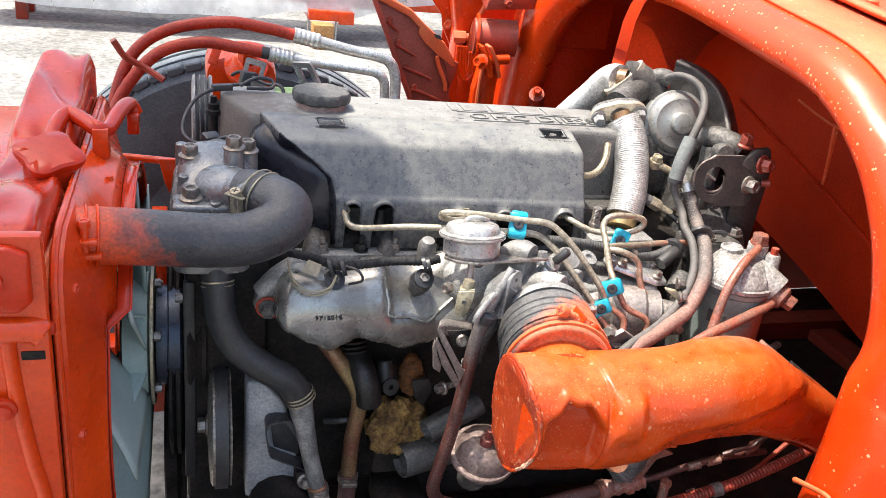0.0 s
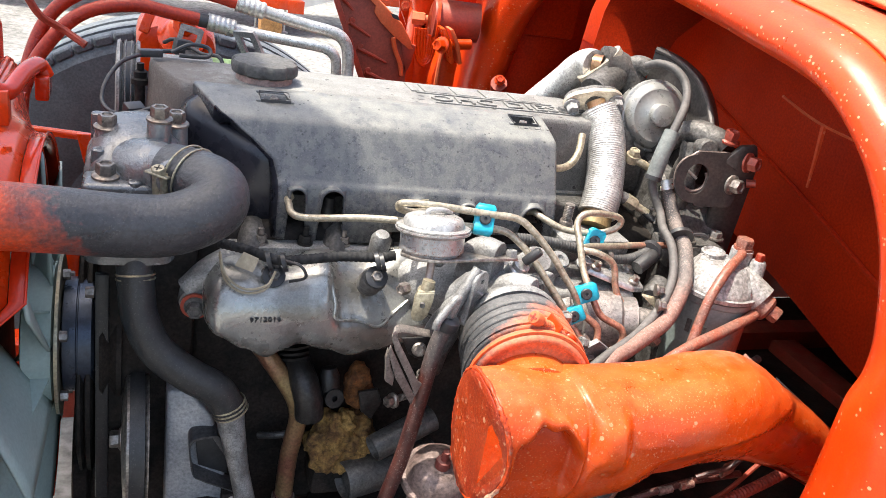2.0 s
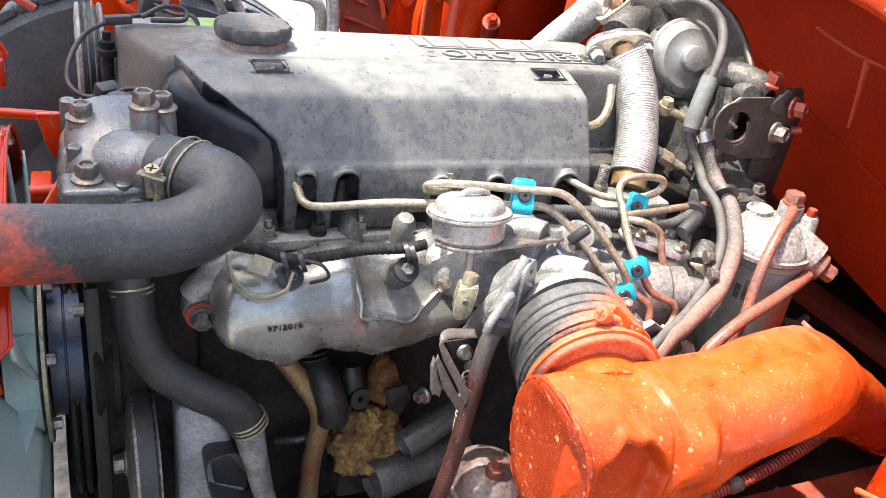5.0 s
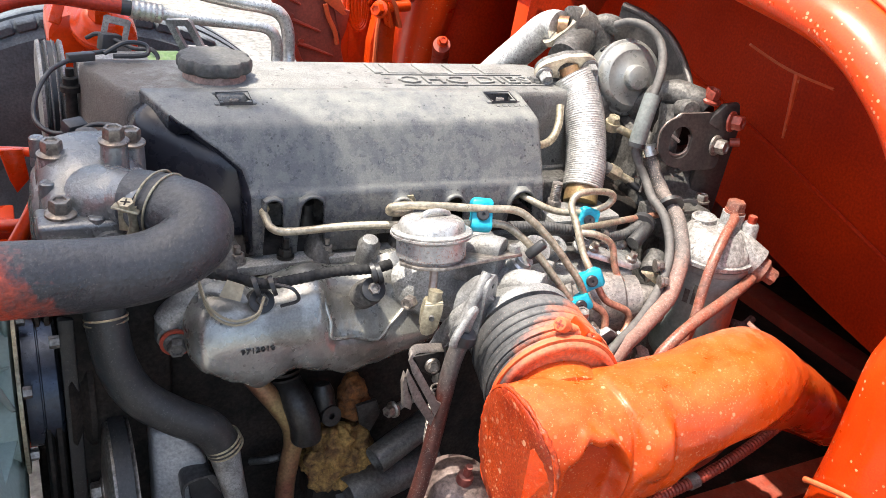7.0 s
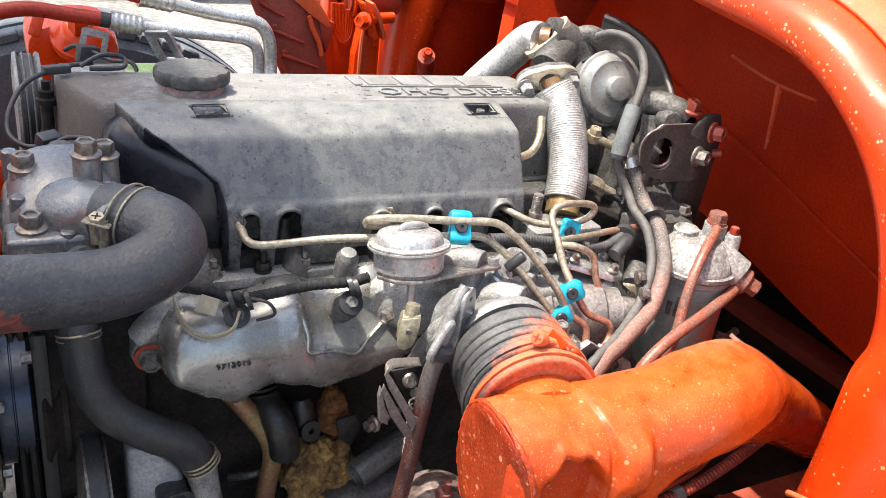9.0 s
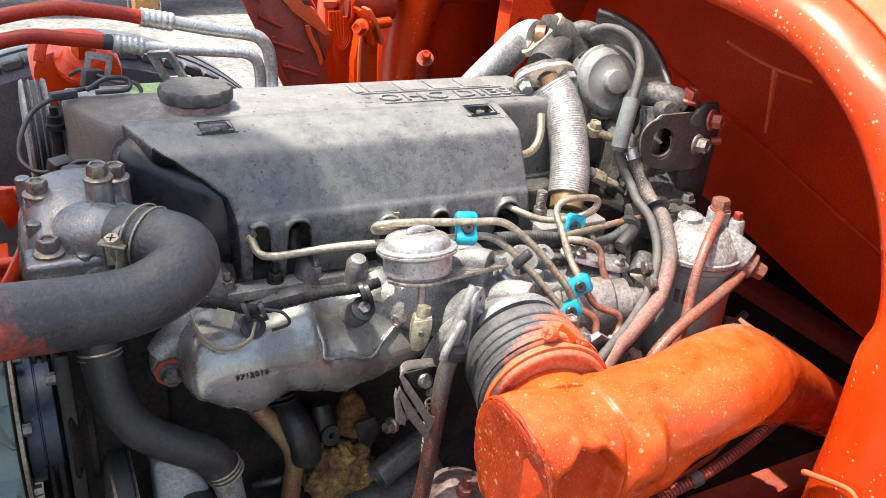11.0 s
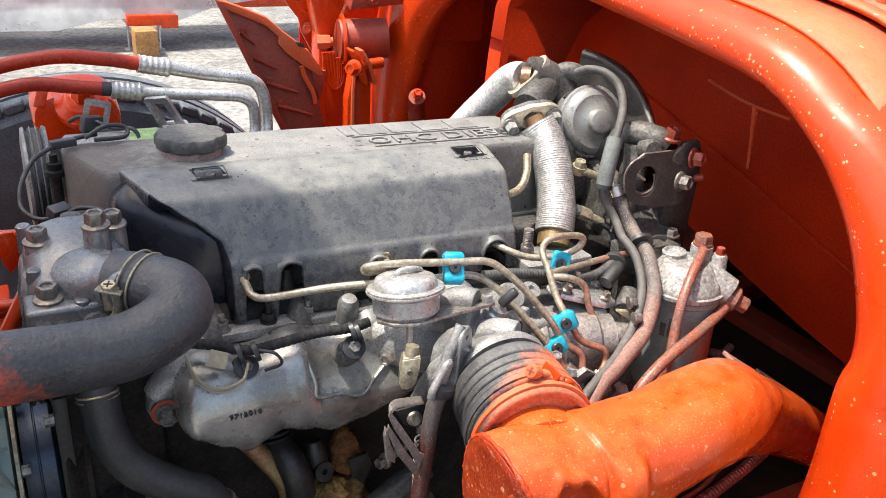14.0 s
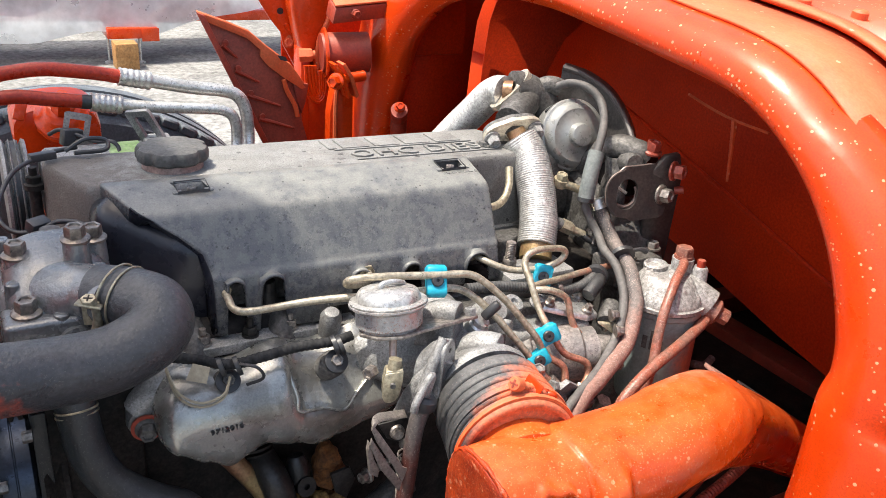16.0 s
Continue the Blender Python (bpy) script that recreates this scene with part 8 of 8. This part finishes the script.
def mud_guard():
    t = thing("mud_guard", (0.52, 1.88, 0.95), "dark red ribbed mud guard with a bright orange folded edge", "mud guard")
    def flat(y, *xz):
        return [(x, y, z) for x, z in xz]
    part("panel", prism(flat(1.88, (0.404, 1.297), (0.517, 1.056), (0.552, 0.98), (0.64, 0.98), (0.614, 1.074), (0.612, 1.150), (0.585, 1.183), (0.548, 1.216), (0.515, 1.252), (0.47, 1.276)), (0.002, 0.006, 0), 0.001), guard_mat, t)
    part("edge_bar", prism(flat(1.874, (0.400, 1.302), (0.515, 1.054), (0.532, 1.018), (0.542, 1.023), (0.526, 1.058), (0.414, 1.297)), (0, -0.012, 0), 0.002), paint_red, t)
    part("folded_edge", prism(flat(1.872, (0.4004, 1.303), (0.4587, 1.2821), (0.5015, 1.264), (0.5348, 1.2354), (0.5883, 1.1946), (0.6245, 1.1447), (0.6103, 1.1428), (0.5716, 1.1689), (0.5394, 1.194), (0.5238, 1.2127), (0.5263, 1.225), (0.4985, 1.2491), (0.4142, 1.2853)), (0, 0.007, 0.003), 0.0015), paint_pale, t, "pale sunlit folded edge")
    part("fold_side", prism([(0.592, 1.875, 1.158), (0.625, 1.87, 1.153), (0.621, 1.875, 1.114), (0.612, 1.875, 1.09), (0.603, 1.88, 1.12)], (0.003, 0.012, 0), 0.001), paint_red, t)
    part("bent_strip", tube([(0.572, 1.872, 1.165), (0.580, 1.872, 1.14), (0.596, 1.872, 1.11), (0.602, 1.872, 1.085)], 0.005, 8, 4), paint_pale, t)
    part("slot", prism([(0.555, 1.8605, 1.218), (0.572, 1.8605, 1.214), (0.578, 1.8605, 1.204), (0.562, 1.8605, 1.208)], (0, -0.001, 0), 0), black, t)
    for z in (1.085, 1.135, 1.187, 1.238):
        x0 = 0.524 - (z - 1.056) * 0.465
        x1 = 0.602 - max(0.0, z - 1.10) * 0.85
        part("rib", tube([(x0 + 0.010, 1.876, z), ((x0 + x1) / 2, 1.876, z - 0.012), (x1 - 0.006, 1.876, z - 0.026)], lambda f: 0.0055 - 0.003 * f, 8, 3), paint_red, t)
        part("rivet", lathe([(0.007, 0), (0.006, 0.003), (0, 0.004)], (x0 + 0.016, 1.8755, z + 0.004), (0, -1, 0), 14), paint_red, t)
    part("hanger", box((0.57, 1.888, 0.6), (0.62, 1.90, 1.1), 0.002), paint, t)
    part("foot", box((0.52, 1.62, 0.5805), (0.66, 1.90, 0.60), 0.003), paint, t)
    return t


mud_guard()


def cab_hinge():
    t = thing("hinge_tower", (0.67, 1.92, 0.60), "bright orange painted cab hinge tower with plates, bushes and bolts", "cab hinge")
    part("holed_plate", prism([(0.53, 2.0, 1.46), (0.56, 2.0, 1.31), (0.585, 2.0, 1.269), (0.61, 2.0, 1.238), (0.615, 2.0, 1.211), (0.643, 2.0, 1.16), (0.67, 2.0, 1.16), (0.665, 2.0, 1.46)], (0, 0.006, 0), 0.0015), paint, t)
    for x, z in ((0.609, 1.283), (0.607, 1.345)):
        part("hole", lathe([(0.007, 0), (0.007, 0.001), (0, 0.001)], (x, 1.9995, z), (0, -1, 0), 18), black, t)
    for at in ((0.643, 1.999, 1.246), (0.629, 1.999, 1.217)):
        bolt(t, at, (-0.3, -0.9, 0.1), 0.018, 0.014, mat=paint_pale)
    part("crease_rib", tube([(0.62, 1.997, 1.255), (0.638, 1.996, 1.232), (0.648, 1.996, 1.205)], 0.005, 8, 3), paint, t)
    part("saddle", prism([(0.595, 1.93, 1.47), (0.612, 1.93, 1.299), (0.631, 1.93, 1.216), (0.647, 1.93, 1.171), (0.658, 1.93, 1.158), (0.667, 1.93, 1.172), (0.668, 1.93, 1.227), (0.686, 1.93, 1.264), (0.705, 1.93, 1.306), (0.80, 1.93, 1.47)], (0, 0.05, 0), 0.008, 3), paint, t)
    part("saddle_lip", tube([(0.800, 1.925, 1.46), (0.706, 1.925, 1.308), (0.686, 1.925, 1.266), (0.669, 1.925, 1.229), (0.668, 1.925, 1.172)], 0.006, 10, 5), paint_pale, t)
    part("bush", lathe([(0.0, 0), (0.040, 0), (0.042, 0.006), (0.042, 0.10), (0, 0.10)], (0.66, 1.89, 1.213), (0.97, -0.2, 0.03), 40), paint_red, t)
    part("bush_flange", lathe([(0.038, 0), (0.052, 0.001), (0.052, 0.006), (0.038, 0.007)], (0.664, 1.889, 1.213), (0.97, -0.2, 0.03), 40), paint, t)
    part("cross_plate", prism([(0.672, 1.84, 1.312), (0.80, 1.84, 1.322), (0.79, 1.84, 1.291), (0.665, 1.84, 1.280)], (0.004, 0.05, 0.012), 0.003), paint_red, t)
    part("cross_top", prism([(0.67, 1.838, 1.314), (0.80, 1.838, 1.325), (0.80, 1.90, 1.345), (0.68, 1.90, 1.334)], (0, 0, 0.004), 0.001), paint_pale, t)
    bolt(t, (0.715, 1.838, 1.300), (0, -1, 0), 0.014, 0.010, mat=paint_red)
    part("nut", join(hex_bm(0.026, 0.028, (0.622, 1.918, 1.204), (0.95, -0.3, 0.05), False), lathe([(0.009, 0.028), (0.009, 0.034), (0, 0.034)], (0.622, 1.918, 1.204), (0.95, -0.3, 0.05), 14)), paint_pale, t)
    for k in range(4):
        part("leaf", tube([(0.622 + k * 0.007, 1.88, 1.19), (0.626 + k * 0.007, 1.88, 1.145 + 0.003 * k), (0.638 + k * 0.004, 1.88, 1.120 + 0.004 * k), (0.653, 1.88, 1.112 + 0.006 * k), (0.666 - k * 0.004, 1.88, 1.130 + 0.004 * k), (0.668 - k * 0.005, 1.88, 1.178)], 0.0042, 8, 6), paint, t)
    for dx, m in ((0.0, paint), (0.018, paint_pale)):
        part("strap", prism([(0.645 + dx, 1.78, 1.211), (0.653 + dx, 1.78, 1.213), (0.670 + dx, 1.78, 1.187), (0.685 + dx, 1.78, 1.144), (0.678 + dx, 1.78, 1.140), (0.662 + dx, 1.78, 1.184)], (0, 0.035, 0), 0.002), m, t)
    bolt(t, (0.649, 1.775, 1.179), (-0.75, -0.6, 0.1), 0.022, 0.018, mat=paint)
    part("pin", tube([(0.655, 1.79, 1.178), (0.72, 1.80, 1.182)], 0.011, 14, 2), paint, t)
    part("post", prism([(0.650, 1.82, 0.60), (0.654, 1.82, 1.101), (0.667, 1.82, 1.180), (0.690, 1.82, 1.165), (0.706, 1.82, 1.135), (0.712, 1.82, 0.60)], (0, 0.03, 0), 0.003), paint, t)
    part("post_rib", tube([(0.668, 1.815, 1.165), (0.664, 1.815, 1.12), (0.664, 1.815, 1.02)], 0.005, 8, 3), paint_pale, t)
    part("tower", box((0.63, 1.93, 0.60), (0.72, 1.98, 1.22), 0.006), paint, t)
    part("side_panel", prism([(0.605, 1.90, 0.62), (0.612, 1.90, 1.09), (0.625, 1.90, 1.15), (0.638, 1.90, 1.11), (0.65, 1.90, 0.62)], (0, 0.02, 0), 0.003), paint, t)
    part("foot", box((0.6, 1.60, 0.5805), (0.74, 2.0, 0.60), 0.003), paint, t)
    part("back_plate", prism([(0.655, 2.13, 0.60), (0.655, 2.13, 1.46), (0.90, 2.13, 1.46), (0.90, 2.13, 0.60)], (0, 0.006, 0), 0.001), paint_dark, t)
    t2 = thing("cab_stay", (0.80, 1.8, 0.60), "red painted stay joint low behind the cover", "stay")
    part("stay", tube([(0.795, 1.78, 1.110), (0.805, 1.80, 1.09), (0.815, 1.82, 1.04), (0.815, 1.83, 0.56)], 0.018, 14, 4), paint_red, t2)
    bolt(t2, (0.792, 1.772, 1.118), (-0.3, -0.8, 0.5), 0.015, 0.012, mat=paint)
    return t


cab_hinge()


# ---- covered load in the yard, wooden block and jacks ----
def covered_load():
    t = thing("covered_load", (0.6, 7.6, GROUND), "low red-framed load under a crumpled translucent plastic sheet", "covered load")
    rnd = random.Random(8)
    secs = []
    for i in range(70):
        x = -1.6 + i * 4.6 / 69
        lift = min(1.0, max(0.0, (x - 0.45) / 0.4))
        zb = GROUND + 0.165 + 0.06 * lift + 0.018 * math.sin(x * 3.1) + 0.008 * math.sin(x * 9) + max(0, (x - 1.2)) * 0.2
        row = []
        for k in range(14):
            f = k / 13
            y = 6.90 + 0.10 * f + 0.05 * noise.noise(Vector((x * 2.2, f * 3, 0.3))) + (1.3 * max(0, f - 0.6) if f > 0.6 else 0)
            z = zb + 0.75 * min(f, 0.75) + 0.05 * noise.noise(Vector((x * 1.5, f * 4, 7.1)))
            row.append((x, y, z))
        row += [(x, 7.95, row[-1][2] + 0.02)]
        secs.append(row)
    ob = part("sheet", loft(secs, closed=False, cap=False), sheet_mat, t, angle=70)
    part("frame", box((-1.5, 7.12, GROUND + 0.27), (2.9, 7.55, GROUND + 0.35), 0.01), paint, t)
    part("side_board", box((-1.3, 7.14, GROUND + 0.352), (1.9, 7.2, GROUND + 0.56), 0.006), paint, t)
    part("frame_end", box((0.93, 6.86, GROUND + 0.19), (1.29, 7.14, GROUND + 0.268), 0.005), paint, t)
    part("end_plate", box((1.17, 6.852, GROUND + 0.17), (1.295, 6.858, GROUND + 0.268), 0.002), paint, t)
    for x in (-1.2, 2.7):
        for y in (7.18, 7.5):
            part("leg", box((x - 0.04, y - 0.04, GROUND), (x + 0.04, y + 0.04, GROUND + 0.272), 0.005), paint_red, t)
    t2 = thing("wooden_block", (1.03, 6.75, GROUND), "sawn wooden block propping the red frame", "wooden block")
    part("block", rough_up(box((0.948, 6.67, GROUND), (1.108, 6.84, GROUND + 0.188), 0.006), 0.002, 20), wood, t2)
    for x, y in ((0.940, 6.94), (1.158, 6.90)):
        t3 = thing("screw_jack", (x, y, GROUND), "thin steel prop leg beside the wooden block", "prop", "props")
        part("stem", tube([(x, y, GROUND + 0.01), (x, y, GROUND + 0.2)], 0.010, 10, 2), alu_bright, t3)
        part("foot", lathe([(0.035, 0), (0.035, 0.012), (0.012, 0.02), (0, 0.02)], (x, y, GROUND), n=16), alu_bright, t3)
    return t


covered_load()


# ---- steering linkage and lines under the duct ----
def steering_link():
    t = thing("steering_link", (0.69, 0.90, 0.60), "dusty steel ball joint on a red steering rod", "steering rod")
    part("rod", tube([(0.43, 0.90, 0.668), (0.47, 0.90, 0.680), (0.5516, 0.90, 0.700), (0.66, 0.90, 0.719)], 0.0105, 16, 5), rod_mat, t)
    part("sleeve", tube([(0.625, 0.90, 0.713), (0.66, 0.90, 0.719), (0.70, 0.90, 0.726)], 0.0135, 18, 4, ribs=(0.016, 0.0012)), pipe_red, t, "pink dusted clamp sleeve")
    for x in (0.632, 0.676):
        part("clamp_band", lathe([(0.0135, -0.004), (0.0165, -0.004), (0.0165, 0.004), (0.0135, 0.004)], (x, 0.90, 0.714 + (x - 0.632) * 0.16), (1, 0, 0.16), 22), pipe_red, t)
    part("end", tube([(0.69, 0.90, 0.725), (0.72, 0.90, 0.729), (0.775, 0.90, 0.744), (0.84, 0.905, 0.752), (0.93, 0.915, 0.748)], 0.0055, 10, 5), rod_mat, t)
    for x, z in ((0.775, 0.744), (0.81, 0.750)):
        part("end_mark", tube([(x, 0.898, z), (x + 0.022, 0.899, z + 0.003)], 0.0062, 10, 2), steel if x < 0.8 else pipe_red, t)
    joint = Vector((0.668, 0.90, 0.760))
    up = Vector((0.55, -0.1, 0.8)).normalized()
    part("ball_joint", lathe([(0.0, -0.032), (0.012, -0.030), (0.018, -0.020), (0.021, -0.004), (0.021, 0.010), (0.016, 0.022), (0.010, 0.028), (0, 0.030)], joint, up, 28), alu_dark, t)
    part("boot", lathe([(0.018, 0), (0.0225, 0.004), (0.0185, 0.008), (0.022, 0.012), (0.0175, 0.016), (0.020, 0.020), (0.014, 0.024)], joint - up * 0.020, up, 28), alu, t, "grey ribbed dust boot")
    part("plug", lathe([(0.0, 0), (0.018, 0.001), (0.021, 0.006), (0.021, 0.018), (0, 0.018)], (0.635, 0.90, 0.776), (0.1, -0.8, 0.55), 28), copper, t)
    part("arm", prism([(0.682, 0.894, 0.795), (0.715, 0.894, 0.793), (0.742, 0.894, 0.776), (0.712, 0.894, 0.768), (0.694, 0.894, 0.732), (0.680, 0.894, 0.734), (0.700, 0.894, 0.775)], (0.0, 0.014, 0.0), 0.003), pipe_red, t)
    part("arm_top", prism([(0.684, 0.892, 0.796), (0.74, 0.892, 0.790), (0.748, 0.915, 0.793), (0.69, 0.915, 0.799)], (0, 0, 0.004), 0.001), paint_pale, t)
    part("castle_nut", hex_bm(0.020, 0.012, (0.714, 0.90, 0.797), (0, -0.2, 1)), steel, t)
    part("stub", join(tube([(0.744, 0.90, 0.675), (0.744, 0.90, 0.715)], 0.0075, 12, 2), hex_bm(0.017, 0.008, (0.744, 0.90, 0.712), (0, -0.2, 1))), pipe_red, t)
    part("tab", prism([(0.885, 0.90, 0.775), (0.905, 0.90, 0.782), (0.900, 0.90, 0.765), (0.882, 0.90, 0.755)], (0.003, 0.01, 0), 0.001), pipe_red, t)
    part("tab_strap", tube([(0.840, 0.905, 0.758), (0.868, 0.90, 0.770), (0.892, 0.90, 0.776), (0.908, 0.90, 0.792)], 0.004, 8, 4), rod_mat, t)
    t2 = thing("brake_hose", (0.742, 0.90, 0.60), "red spring-wrapped brake hose under the duct", "brake hose")
    part("hose", tube([(0.70, 0.90, 0.645), (0.742, 0.90, 0.663), (0.80, 0.90, 0.680), (0.8706, 0.90, 0.697), (0.95, 0.905, 0.722), (1.04, 0.92, 0.745)], 0.0085, 14, 8, ribs=(0.006, 0.0008)), rod_red_bright, t2)
    part("clip", lathe([(0.0085, -0.008), (0.0115, -0.008), (0.0115, 0.008), (0.0085, 0.008)], (0.845, 0.90, 0.690), (1, 0, 0.25), 16), alu, t2)
    path = [(0.60, 0.93, 0.58), (0.72, 0.94, 0.62), (0.84, 0.95, 0.64), (0.95, 0.96, 0.66), (1.05, 0.99, 0.70)]
    t3 = thing("brake_line", path[0], "thin red painted brake line under the duct", "brake line")
    part("line", tube(path, 0.0042, 8, 6), paint_red, t3)
    part("clip", lathe([(0.0038, -0.006), (0.0075, -0.006), (0.0075, 0.006), (0.0038, 0.006)], path[2], Vector(path[3]) - Vector(path[2]), 14), steel, t3)
    return t


rod_red_bright = material("hose_red_dusty", (0.34, 0.045, 0.025), (0.24, 0.04, 0.025), rough=0.5, scale=30, grain=0.3)


steering_link()
